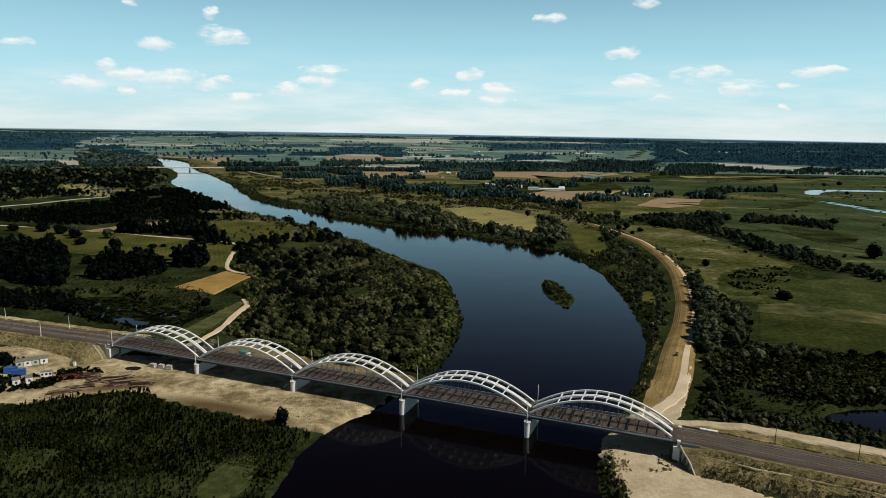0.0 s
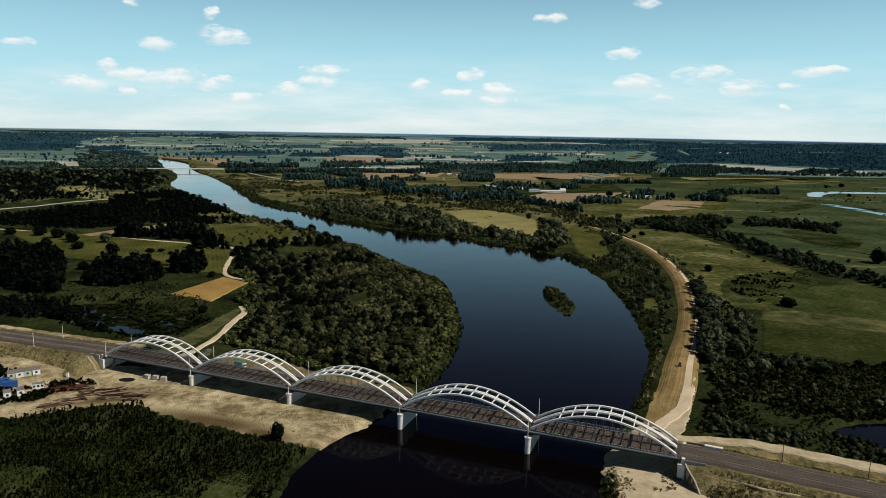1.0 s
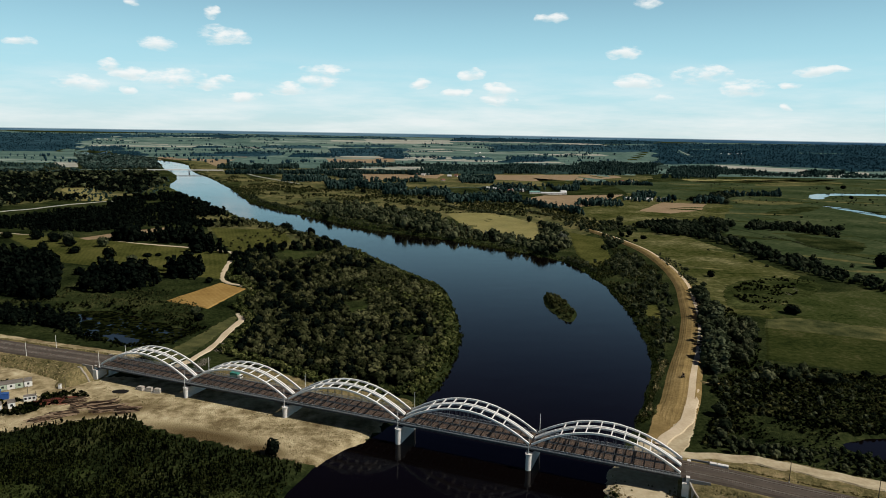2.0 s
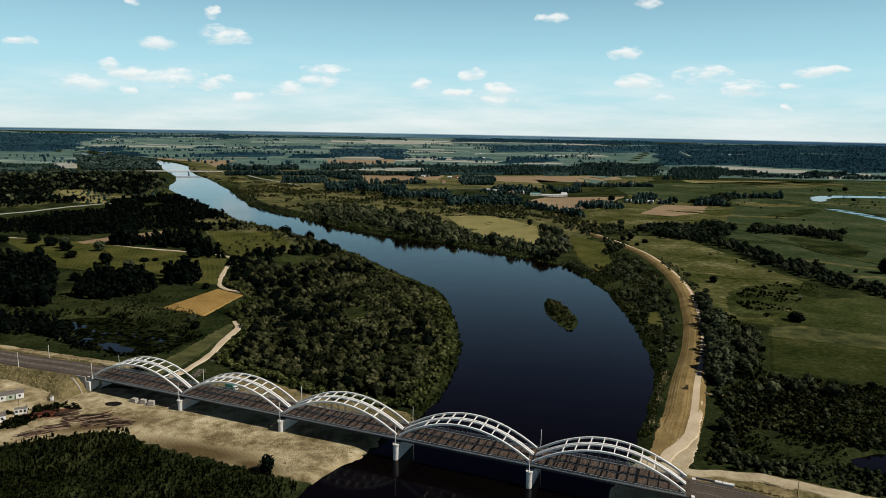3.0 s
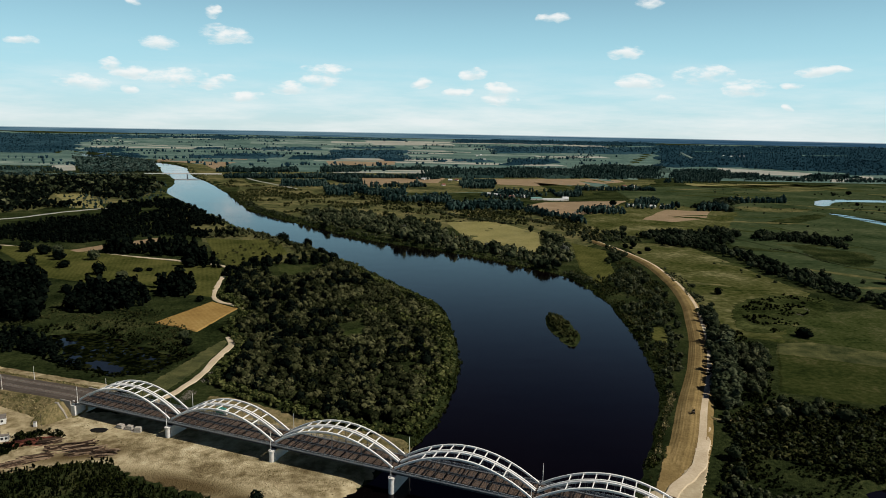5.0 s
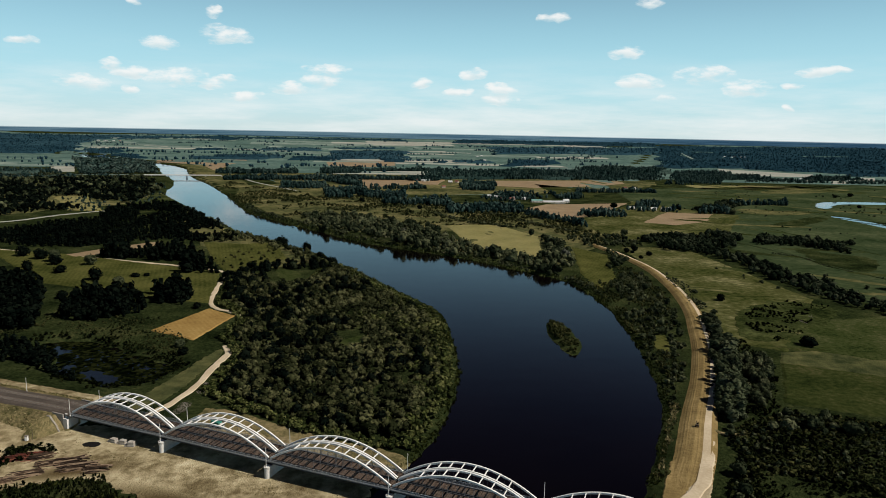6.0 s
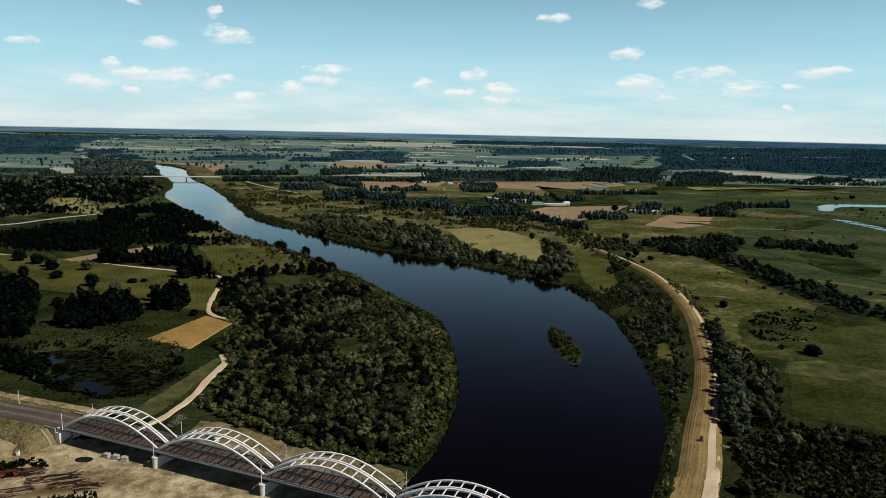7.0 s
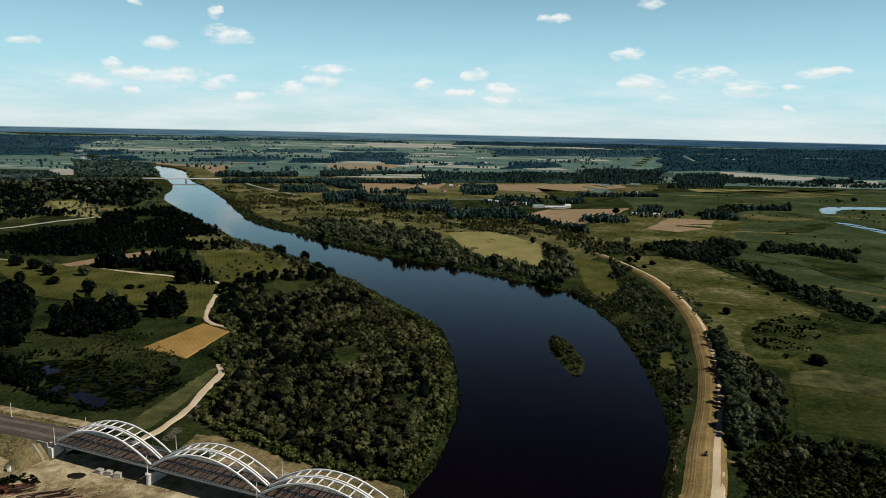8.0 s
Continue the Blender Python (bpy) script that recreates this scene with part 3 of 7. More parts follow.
field("stubble_field", [(150, 1272), (202, 1376), (380, 1435), (262, 1217), (211, 1161)], "stubble", "tan stubble field by a village")
field("stubble_field", [(328, 1136), (413, 1284), (492, 1268), (440, 1160), (370, 1108)], "stubble", "tan stubble field by a farm")
field("stubble_field", [(-289, 1880), (-3, 1956), (-22, 1784), (-91, 1780), (-193, 1640), (-261, 1760)], "stubble", "long tan stubble field")
field("stubble_field", [(135, 1955), (520, 2070), (520, 1985), (345, 1810), (230, 1745), (130, 1780)], "stubble", "long tan stubble field before pine woods")
field("stubble_field", [(-955, 2810), (-840, 2860), (-770, 2620), (-875, 2575)], "stubble", "far tan stubble field")
field("stubble_field", [(-510, 2890), (-235, 3055), (-200, 2665), (-285, 2520), (-445, 2570)], "stubble", "far tan stubble field")
field("stubble_field", [(-1140, 2690), (-990, 2850), (-780, 2712), (-803, 2548), (-724, 2148), (-800, 2300), (-880, 2470), (-1010, 2530), (-1095, 2580)], "stubble", "tan stubble field by the road bridge")
patch("meadow", [(235, 960), (215, 1140), (272, 1210), (390, 1430), (400, 1480), (480, 1330), (540, 1260), (440, 1060), (400, 960), (320, 930)], G["hay"], "grassland between farm fields", step=14, ragged=3, lift=0.6, rounds=0)
field("fallow_field", [(1170, 2945), (1285, 2805), (1425, 2665), (1320, 2470), (1145, 2490), (1070, 2670)], "pale", "pale fallow field before the woods")
field("fallow_field", [(-300, 2255), (-125, 2310), (-120, 2210), (-285, 2140)], "pale", "pale fallow strip between tree belts")
field("fallow_field", [(1225, 2370), (1270, 2385), (1200, 2255), (1160, 2245)], "pale", "small pale field by a village")
field("fallow_field", [(1305, 2320), (1355, 2330), (1265, 2170), (1215, 2160)], "pale", "small pale field by a village")
field("fallow_field", [(1510, 2530), (1565, 2505), (1435, 2300), (1395, 2345)], "pale", "small pale field by a village")
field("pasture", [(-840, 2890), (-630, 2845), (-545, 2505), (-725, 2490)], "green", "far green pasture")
field("pasture", [(-375, 1830), (-325, 1845), (-300, 1710), (-340, 1700)], "meadow", "small green pasture between trees")
field("pasture", [(241, 1865), (369, 1725), (330, 1542), (255, 1558)], "green", "dark green field")
field("meadow", [(430, 1770), (1228, 2108), (1500, 1927), (1300, 1500), (1000, 1250), (760, 950), (560, 640), (500, 720), (440, 830), (400, 960), (440, 1060), (540, 1260), (480, 1330), (400, 1480)], "lush", "wide green river pasture")
field("dry_meadow", [(687, 1975), (1194, 2049), (959, 1858), (686, 1838)], "gold", "dry yellow strip in a pasture")
field("pasture", [(-1960, 2985), (-1690, 2990), (-1515, 2775), (-1250, 2170), (-1420, 2160), (-1620, 2400)], "meadow", "far green pasture")
field("fallow_field", [(-1360, 2330), (-1255, 2220), (-1205, 2205), (-1080, 1985), (-1130, 1970)], "pale", "pale fallow field by the road")
field("meadow", [(-755, 1323), (-700, 1340), (-560, 1126), (-613, 1122)], "gold", "small clearing in the woods")
field("meadow", [(-600, 1440), (-560, 1236), (-440, 1140), (-470, 1230), (-590, 1425)], "meadow", "green flood meadow by the river")
field("pasture", [(352, 800), (356, 660), (420, 560), (560, 640), (500, 720), (440, 830), (390, 960)], "lush", "green pasture behind a hedge")
patch("grain_field", [(-200, 488), (-181, 546), (-156, 528), (-165, 470)], G["grain"], "small orange field of ripe grain", step=5, ragged=0.5, lift=0.6, rounds=0)

# lea brings the painted distance haze to all the outer farmland
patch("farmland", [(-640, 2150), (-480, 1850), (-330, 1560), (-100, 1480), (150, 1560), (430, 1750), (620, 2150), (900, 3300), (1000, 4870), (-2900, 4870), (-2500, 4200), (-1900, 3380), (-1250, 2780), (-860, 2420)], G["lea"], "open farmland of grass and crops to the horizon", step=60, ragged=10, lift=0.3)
patch("farmland", [(620, 2150), (1250, 2120), (1900, 2150), (2500, 2800), (4300, 4870), (1000, 4870), (900, 3300)], G["lea"], "haze-tinted grassland between the eastern woods", step=60, ragged=10, lift=0.28)
patch("farmland", [(-1420, 2160), (-1250, 2780), (-1900, 3380), (-2500, 4200), (-2900, 4870), (-4300, 4870), (-2300, 2700), (-1700, 2050)], G["lea"], "haze-tinted grassland between the western woods", step=60, ragged=10, lift=0.26)
patch("rough_meadow", [(-480, 1850), (-330, 1560), (-100, 1480), (150, 1560), (440, 1720), (660, 2060), (560, 2110), (200, 2120), (-150, 2160), (-420, 2140), (-600, 2080)], G["rough"], "olive grassland between tree belts", step=40, ragged=8, lift=0.38)
strip_rng = random.Random(23)
for i in range(70):
    y = strip_rng.uniform(480, 2000)
    x = strip_rng.uniform(0.34, 0.66) * y + 20
    if edge_distance(OXBOW_A, np.array([x]), np.array([y]))[0] < 60 or edge_distance(OXBOW_B, np.array([x]), np.array([y]))[0] < 60 or x < 235:
        continue
    w, d, a = strip_rng.uniform(12, 60) * y / 900, strip_rng.uniform(3, 9) * y / 900, radians(strip_rng.uniform(-45, -5))
    c, sn = math.cos(a), math.sin(a)
    quad = [(x + c * p - sn * q, y + sn * p + c * q) for p, q in ((-w, -d * 0.3), (-w * 0.3, -d), (w * 0.8, -d * 0.7), (w, d * 0.2), (w * 0.2, d), (-w * 0.7, d * 0.8))]
    m = strip_rng.choice(["meadow", "green", "rough", "green", "meadow"])
    patch("grass_patch", quad, G[m], {"gold": "dry yellow patch", "meadow": "lighter grass patch", "rough": "rough olive patch", "green": "dark green patch"}[m] + " in the meadow", step=10 * y / 700, ragged=2.5 * y / 700, lift=(0.5 if y < 1000 else 0.74) + 0.004 * i, rounds=1)
# strips of far farmland, each turned and tinted on its own
far_rng = random.Random(11)
for i in range(150):
    y = far_rng.uniform(2150, 4800)
    x = far_rng.uniform(-0.62, 0.38) * y
    if x > 0.2 * y and y > 2300 or edge_distance(RIVER, np.array([x]), np.array([y]))[0] < 150:
        continue
    w, d, a = far_rng.uniform(90, 330) * y / 2600, far_rng.uniform(14, 48) * y / 2200, radians(far_rng.uniform(-14, 10))
    c, s = math.cos(a), math.sin(a)
    quad = [(x + c * p - s * q, y + s * p + c * q) for p, q in ((-w, -d), (w, -d), (w * 0.92, d), (-w * 1.05, d))]
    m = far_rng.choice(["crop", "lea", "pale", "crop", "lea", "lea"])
    patch("far_field", quad, G[m], "distant strip of " + {"crop": "haze-tinted crop", "pale": "pale fallow", "lea": "haze-tinted grass"}[m],
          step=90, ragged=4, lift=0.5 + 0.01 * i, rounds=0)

patch("rough_meadow", [(-500, 1640), (-400, 1330), (-300, 1160), (-226, 1062), (-150, 985), (-60, 905), (0, 845), (60, 800), (130, 760), (200, 900), (240, 1000), (200, 1200), (60, 1330), (-80, 1440), (-250, 1600), (-380, 1750)], G["rough"], "rough olive river meadow dotted with scrub", step=25, ragged=6, lift=0.1, rounds=0)
patch("rough_meadow", [(-470, 1215), (-350, 1035), (-262, 925), (-210, 870), (-160, 812), (-120, 755), (-180, 700), (-240, 735), (-300, 850), (-420, 1040)], G["rough"], "rough olive bank meadow", step=15, ragged=3, lift=0.12, rounds=0)
patch("rough_meadow", [(-985, 2480), (-870, 2300), (-730, 1945), (-620, 1770), (-500, 1530), (-470, 1640), (-560, 1860), (-650, 2100), (-780, 2400)], G["rough"], "olive bank meadow beside the far bridge", step=20, ragged=4, lift=0.32, rounds=0)
YARD = [(-250, 300), (-192, 274), (-168, 288), (-140, 297), (-121, 282), (-71, 264), (-50, 254), (-38, 268), (-29, 283), (-24, 300), (-60, 330), (-110, 345), (-172, 341), (-215, 350), (-255, 345)]
patch("sand_yard", YARD, G["sand"], "bare sandy construction yard under the bridge", "ground", step=3, ragged=2.2, lift=0.3)
patch("sand_yard", [(62, 249), (76, 268), (90, 285), (104, 282), (99, 262), (98, 240), (93, 231), (112, 212), (150, 178), (66, 170), (64, 209)], G["sand_bright"], "bare sandy slope below the bridge end", "ground", step=3, ragged=1.6, lift=0.3)
patch("sand_yard", [(90, 272), (97, 282), (106, 297), (115, 312), (124, 328), (129, 328), (117, 302), (110, 286), (101, 270)], G["sand_bright"], "sandy junction where the levee road meets the railway", "ground", step=2.5, ragged=0.7, lift=0.45)
patch("graded_soil", [(88, 279), (94, 293), (101, 309), (107, 322), (116, 318), (108, 303), (100, 288), (93, 274)], G["soil"], "graded brown soil at the foot of the levee", "ground", step=2.0, ragged=0.6, lift=0.35)
patch("clearing", [(146, 474), (156, 513), (166, 508), (154, 470)], G["mown"], "small yellow clearing in the bank scrub", step=4, lift=0.2)
patch("clearing", [(-172, 706), (-144, 693), (-128, 648), (-148, 646)], G["meadow"], "grassy clearing in the wood", step=5, lift=0.2)
patch("clearing", [(-70, 480), (-52, 500), (-45, 478), (-62, 466)], G["meadow"], "grassy clearing in the wood", step=5, lift=0.2)
patch("dry_grass", [(-118, 372), (-60, 338), (-10, 320), (-12, 306), (-66, 318), (-122, 345)], G["bank"], "dry grass strip beside the bridge", "ground", step=4, lift=0.18)


# ---- roads and the levee ----
def strip_road(name, line, width, mat, label, lift=0.35, crown=0.08):
    p = smooth_line(line, 3)
    step = np.concatenate([[0], np.cumsum(np.hypot(*np.diff(p, axis=0).T))])
    at = np.arange(0, step[-1], max(2.0, width * 0.4))
    p = np.column_stack([np.interp(at, step, p[:, 0]), np.interp(at, step, p[:, 1])])
    z = ground_z(p[:, 0], p[:, 1])
    centres = [(x, y, max(h, -0.2) + lift) for (x, y), h in zip(p, z)]
    left = width / 2 * (1 + 0.35 * wobble(at, at * 0 + 3, width * 1.3, 1) + 0.2 * wobble(at, at * 0, width * 4, 2))
    right = width / 2 * (1 + 0.35 * wobble(at, at * 0 + 9, width * 1.3, 3) + 0.2 * wobble(at, at * 0 + 5, width * 4, 4))
    bm = sweep(bmesh.new(), centres, lambda i: [(left[i] + 0.4, -0.5), (left[i], 0), (0, crown), (-right[i], 0), (-right[i] - 0.4, -0.5)])
    return tagged(part(name, bm, mat), label, "road", kind="structure")


strip_road("road", [(-147, 352), (-140, 368), (-138, 376), (-136, 385), (-135, 403), (-136, 422), (-135, 441), (-135, 451), (-138, 459), (-143, 466)], 4.0, G["road"], "pale sandy road curving through the wood")
strip_road("road", [(-150, 528), (-163, 541), (-177, 548), (-188, 566), (-197, 610), (-205, 650), (-211, 683), (-248, 700), (-391, 743), (-523, 781), (-640, 812)], 3.8, G["road"], "pale dirt field road along a hay meadow")
strip_road("road", [(-660, 930), (-634, 972), (-614, 1000), (-599, 1052), (-571, 1104), (-545, 1130)], 7.0, G["pale"], "pale track between dark plantations")
patch("grass_ridge", [(-161, 370), (-153, 406), (-144, 461), (-138, 451), (-140, 419), (-144, 376), (-153, 361)], G["rough"], "dry grass ridge along a sandy road", "ground", step=3, ragged=1.0, lift=0.24)
strip_road("road", [(130, 340), (122, 319), (115, 304), (107, 293), (99, 284), (92, 275)], 5.2, G["road"], "pale gravel road running down to the railway", lift=0.95)

strip_road("path", [(137, 356), (140, 349), (150, 348), (171, 355)], 1.6, G["bank"], "narrow trodden path through scrub", lift=0.5)
strip_road("ditch", [(413, 862), (431, 847), (437, 829), (432, 792), (445, 764), (457, 729), (480, 680)], 2.6, G["ground"], "dark overgrown ditch across the pasture", lift=0.72, crown=0.02)
strip_road("ditch", [(514, 1086), (532, 941), (552, 826)], 3.5, G["ground"], "dark overgrown ditch across the pasture", lift=0.75, crown=0.02)
strip_road("ditch", [(562, 1375), (658, 1310), (738, 1221), (787, 1140)], 4.0, G["ground"], "dark overgrown ditch across the pasture", lift=0.75, crown=0.02)
for m, lab, quads in (("ground", "dark damp swath in the pasture", [[(510, 1113), (587, 1183), (674, 1261), (700, 1248), (617, 1157), (541, 1091)], [(459, 915), (480, 873), (532, 847), (466, 744), (435, 792), (443, 853)], [(327, 927), (362, 894), (420, 850), (409, 841), (351, 867), (318, 904)]]),
                      ("rough", "dry tan strip in the pasture", [[(796, 1773), (970, 1947), (1177, 1947), (993, 1802), (820, 1725)], [(563, 1467), (685, 1623), (703, 1528), (611, 1476)], [(576, 1379), (640, 1349), (740, 1346), (653, 1276), (558, 1278)]]),
                      ("meadow", "grassy gap in the near scrub", [[(-83, 204), (-82, 216), (-79, 230), (-72, 237), (-66, 224), (-66, 205)], [(-165, 234), (-155, 239), (-141, 235), (-142, 220), (-154, 217)], [(-141, 249), (-134, 252), (-128, 244), (-134, 239)]])):
    for q in quads:
        patch("grass_patch", q, G[m], lab, step=12 if q[0][0] > 0 else 2, ragged=4 if q[0][0] > 0 else 1.2, lift=0.78 if q[0][0] > 0 else 0.25, rounds=2)
patch("wet_hollow", [(216, 502), (230, 546), (250, 590), (310, 622), (340, 600), (310, 556), (276, 530), (240, 498)], G["sedge"], "dark wet hollow in the east meadow", "ground", step=4, ragged=2.5, lift=0.68)
patch("stubble_field", [(-407, 750), (-382, 793), (-369, 767), (-392, 739)], G["stubble"], "tan strip field beside a field road", step=6, ragged=0.6, lift=0.56, rounds=0)

LEVEE = [(104, 294), (109, 305), (119, 325), (136, 368), (152, 403), (167, 441), (181, 480), (194, 526), (208, 575), (218, 633), (223, 690), (225, 748), (218, 800), (208, 850), (196, 900)]
lev = smooth_line(LEVEE, 2)


def levee_width(i):
    return (1.0 - 0.45 * i / len(lev)) * min(1.0, 0.45 + 0.12 * i)


def levee_section(i):
    """Graded earth with wheel ruts on the slope, a bench for the road, and a short outer slope."""
    w = levee_width(i)
    ruts = [(o, float(np.interp(o, (-2.6, 1.5, 6.0, 10.5), (1.5, 2.3, 1.6, -0.3))) + 0.13 * noise.noise((k * 3.7, i * 0.02, 5.0)) + (0.05 if k % 2 else -0.05)) for k, o in enumerate(np.arange(10.5, -2.7, -0.75))]
    low = min(1.0, 0.1 + 0.07 * i)
    return [(o * w, z * low + (1 - low) * -0.2) for o, z in ruts + [(-7.0, 1.3), (-10.5, -0.3)]]


bm = sweep(bmesh.new(), [(x, y, 0) for x, y in lev], levee_section)
tagged(part("levee", bm, G["soil"]), "freshly graded brown earth levee along the river", "levee", kind="structure")
bm = sweep(bmesh.new(), [(x, y, 0) for x, y in lev], lambda i: [(o * levee_width(i), z * min(1.0, 0.1 + 0.07 * i) + 0.1 + 0.6 * max(0.0, 1 - i / 8)) for o, z in ((-2.9, 1.5), (-4.8, 1.46), (-6.7, 1.36))])
tagged(part("road", bm, G["road"]), "pale gravel road along the levee", "road", kind="structure")


# ---- railway embankments and tracks ----
def line_points(u0, u1, step, z, shift=0.0):
    n = max(2, int(abs(u1 - u0) / step) + 1)
    us = [u0 + (u1 - u0) * i / (n - 1) for i in range(n)]
    return [tuple(on_line(u, centre_v(u) + shift, z)) for u in us]


RAIL_Z = 7.9
WEST, EAST = (-420.0, 1.0), (LENGTH - 1.0, LENGTH + 330.0)
for (u0, u1), half, name in ((WEST, 9.0, "west"), (EAST, 8.0, "east")):
    slope = [(0, RAIL_Z - 0.9), (2.6, 4.6), (3.4, 4.5), (6.4, 3.1), (10.0, -0.6)] if name == "east" else [(0, RAIL_Z - 0.9), (3.0, 4.6), (5.2, 4.3), (10.0, -0.6)]
    at = np.linspace(0, 10, 17)
    near_side = [(-half - o, float(z)) for o, z in zip(at, np.interp(at, *zip(*slope)))]
    cut_side = [(float(o), float(z)) for o, z in zip(np.interp(at, (0, 0.6, 6, 10), (-2.4, -2.45, -half - 5.2, -half - 10.0)), np.interp(at, (0, 0.6, 6, 10), (RAIL_Z - 0.9, 2.0, -0.4, -0.9)))]
    spine = line_points(u0, u1, 1.5, 0)
    reach = np.linspace(u0, u1, len(spine))
    shelf = 10.0 * np.clip((reach - LENGTH) / 26, 0, 1)
    ends = [0 if (name == "west" and u1 - u < 10) or (name == "east" and u - u0 < 3.6) else 1 for u in reach]

    def near_at(i):
        """The near slope, cut off at the splayed wall of the eastern bridge end."""
        stop = 8.9 + max(0.0, reach[i] - LENGTH - 2.8) * 1.57 if name == "east" else 99.0
        return [(o, z) if -o <= stop else (-stop, -0.9) for o, z in near_side]

    bm = sweep(bmesh.new(), spine, lambda i: [(half + 19.0 + shelf[i], -0.6), (half + 11.0 + shelf[i], 4.8), (half + 5.0, 5.0), (half, RAIL_Z - 0.9)] + (near_at(i) if ends[i] else cut_side))
    for v in bm.verts:
        if v.co.z < RAIL_Z - 1.0:
            v.co.z += 0.25 * wobble(v.co.x, v.co.y, 4, 6) + 0.42 * wobble((v.co.x - ORIGIN.x) * AXIS.x + (v.co.y - ORIGIN.y) * AXIS.y, v.co.z * 0.3, 1.7, 2)
    tagged(part("railway_embankment", bm, G["bank"]), "railway embankment with dry grass and bare earth slopes", "embankment", kind="structure")
    if name == "east":
        bm = sweep(bmesh.new(), line_points(u0 + 14, u1, 3, 4.95, -half - 3.0), lambda i: [(o + 0.35 * math.sin(i * 0.9) + 0.2 * math.sin(i * 2.3), z) for o, z in ((0.45 + 0.15 * math.sin(i * 1.7), -0.4), (0.3 + 0.15 * math.sin(i * 1.7), 0.06), (-0.25, 0.05), (-0.45, -0.4))])
        tagged(part("path", bm, G["sand"]), "narrow trodden path along the railway slope", "path", kind="structure")
    b = half - 2.2
    bm = sweep(bmesh.new(), line_points(u0, u1, 6, RAIL_Z), [(b + 1.0, -0.95), (b, -0.25), (0, -0.2), (-b, -0.25), (-b - 1.0, -0.95)])
    tagged(part("ballast", bm, G["ballast"]), "brown stone ballast under two railway tracks", "ballast", kind="structure")
    # service track along the far foot of the embankment
    line = line_points(u0, u1, 3, 5.0, half + 7.6)
    out = 8.6 * np.clip((np.linspace(u0, u1, len(line)) - LENGTH) / 26, 0, 1)
    bm = sweep(bmesh.new(), line, lambda i: [(o + out[i] + 0.4 * math.sin(i * 1.3 + o), z) for o, z in ((3.0 + 0.1 * out[i], -0.3), (2.4 + 0.1 * out[i], 0.3), (-2.1 - 0.12 * out[i], 0.4), (-2.7 - 0.12 * out[i], -0.1))])
    tagged(part("road", bm, G["sand_bright" if name == "east" else "sand"]), "sandy service road beside the railway", "road", kind="structure")

TRACK_SHIFTS = (-3.1, 3.1)


def rail_bar(bm, pts):
    return sweep(bm, pts, [(-0.09, -0.17), (-0.05, 0.0), (0.05, 0.0), (0.09, -0.17)])


bm = box(bmesh.new(), -1.3, 1.3, -0.13, 0.13, -0.12, 0.06, 0.03)
sleeper_mesh = bpy.data.meshes.new("sleeper")
bm.to_mesh(sleeper_mesh)
bm.free()
sleeper_mesh.materials.append(G["sleeper"])
for shift in TRACK_SHIFTS:
    track = tagged(new("railway_track"), "railway track of rusty rails on concrete sleepers", "railway track", "tracks of the railway")
    for gauge in (-0.75, 0.75):
        for a, b in ((WEST[0], 0.0), (0.0, LENGTH), (LENGTH, EAST[1])):
            part("rail", rail_bar(bmesh.new(), line_points(a, b, 6, RAIL_Z + 0.06, shift + gauge)), G["rust"], track)
    for i in range(140):
        u = LENGTH + 1.5 + 0.65 * i
        p, q = on_line(u, centre_v(u) + shift, RAIL_Z - 0.17), on_line(u + 1, centre_v(u + 1) + shift, RAIL_Z - 0.17)
        share("sleeper", sleeper_mesh, Matrix.Translation(p) @ Euler((0, 0, math.atan2((q - p).y, (q - p).x) + math.pi / 2)).to_matrix().to_4x4(), track)
    for i in range(110):
        u = -2.0 - 0.9 * i
        p, q = on_line(u, centre_v(u) + shift, RAIL_Z - 0.17), on_line(u + 1, centre_v(u + 1) + shift, RAIL_Z - 0.17)
        share("sleeper", sleeper_mesh, Matrix.Translation(p) @ Euler((0, 0, math.atan2((q - p).y, (q - p).x) + math.pi / 2)).to_matrix().to_4x4(), track)

# ---- the arch bridge ----
DECK_TOP, RIB_FOOT, RISE = 7.55, 8.3, 9.2
RIBS = (0.0, 5.35, 6.55, 11.7)


def bar_along(bm, pts, w, h):
    """A box-section bar through points that lie in one upright plane along the bridge."""
    rows = []
    for i, p in enumerate(pts):
        d = (pts[min(i + 1, len(pts) - 1)] - pts[max(i - 1, 0)]).normalized()
        n = SIDE.cross(d).normalized()
        n = n if n.z > 0 else -n
        c = 0.12
        ring = [(-w, -h + c), (-w + c, -h), (w - c, -h), (w, -h + c), (w, h - c), (w - c, h), (-w + c, h), (-w, h - c)]
        rows.append([bm.verts.new(p + SIDE * a + n * b) for a, b in ring])
    for a, b in zip(rows, rows[1:]):
        for i in range(8):
            bm.faces.new((a[i], a[(i + 1) % 8], b[(i + 1) % 8], b[i]))
    bm.faces.new(rows[0]), bm.faces.new(rows[-1])
    return bm


def arch_z(s):
    return RIB_FOOT + RISE * (1 - (2 * s - 1) ** 2)


def long_box(bm, u0, u1, v0, v1, z0, z1):
    c = [on_line(u, v, z) for u in (u0, u1) for v in (v0, v1) for z in (z0, z1)]
    vs = [bm.verts.new(p) for p in c]
    for f in ((0, 1, 3, 2), (4, 6, 7, 5), (0, 4, 5, 1), (2, 3, 7, 6), (0, 2, 6, 4), (1, 5, 7, 3)):
        bm.faces.new([vs[i] for i in f])
    return bm


bm = box(bmesh.new(), -0.05, 0.05, -0.05, 0.05, 0, 1.05)
POST = bpy.data.meshes.new("post")
bm.to_mesh(POST)
bm.free()
POST.materials.append(G["rail_paint"])


bm = box(bmesh.new(), -0.22, 0.22, -2.15, 2.15, -0.15, 0.15, 0.03)
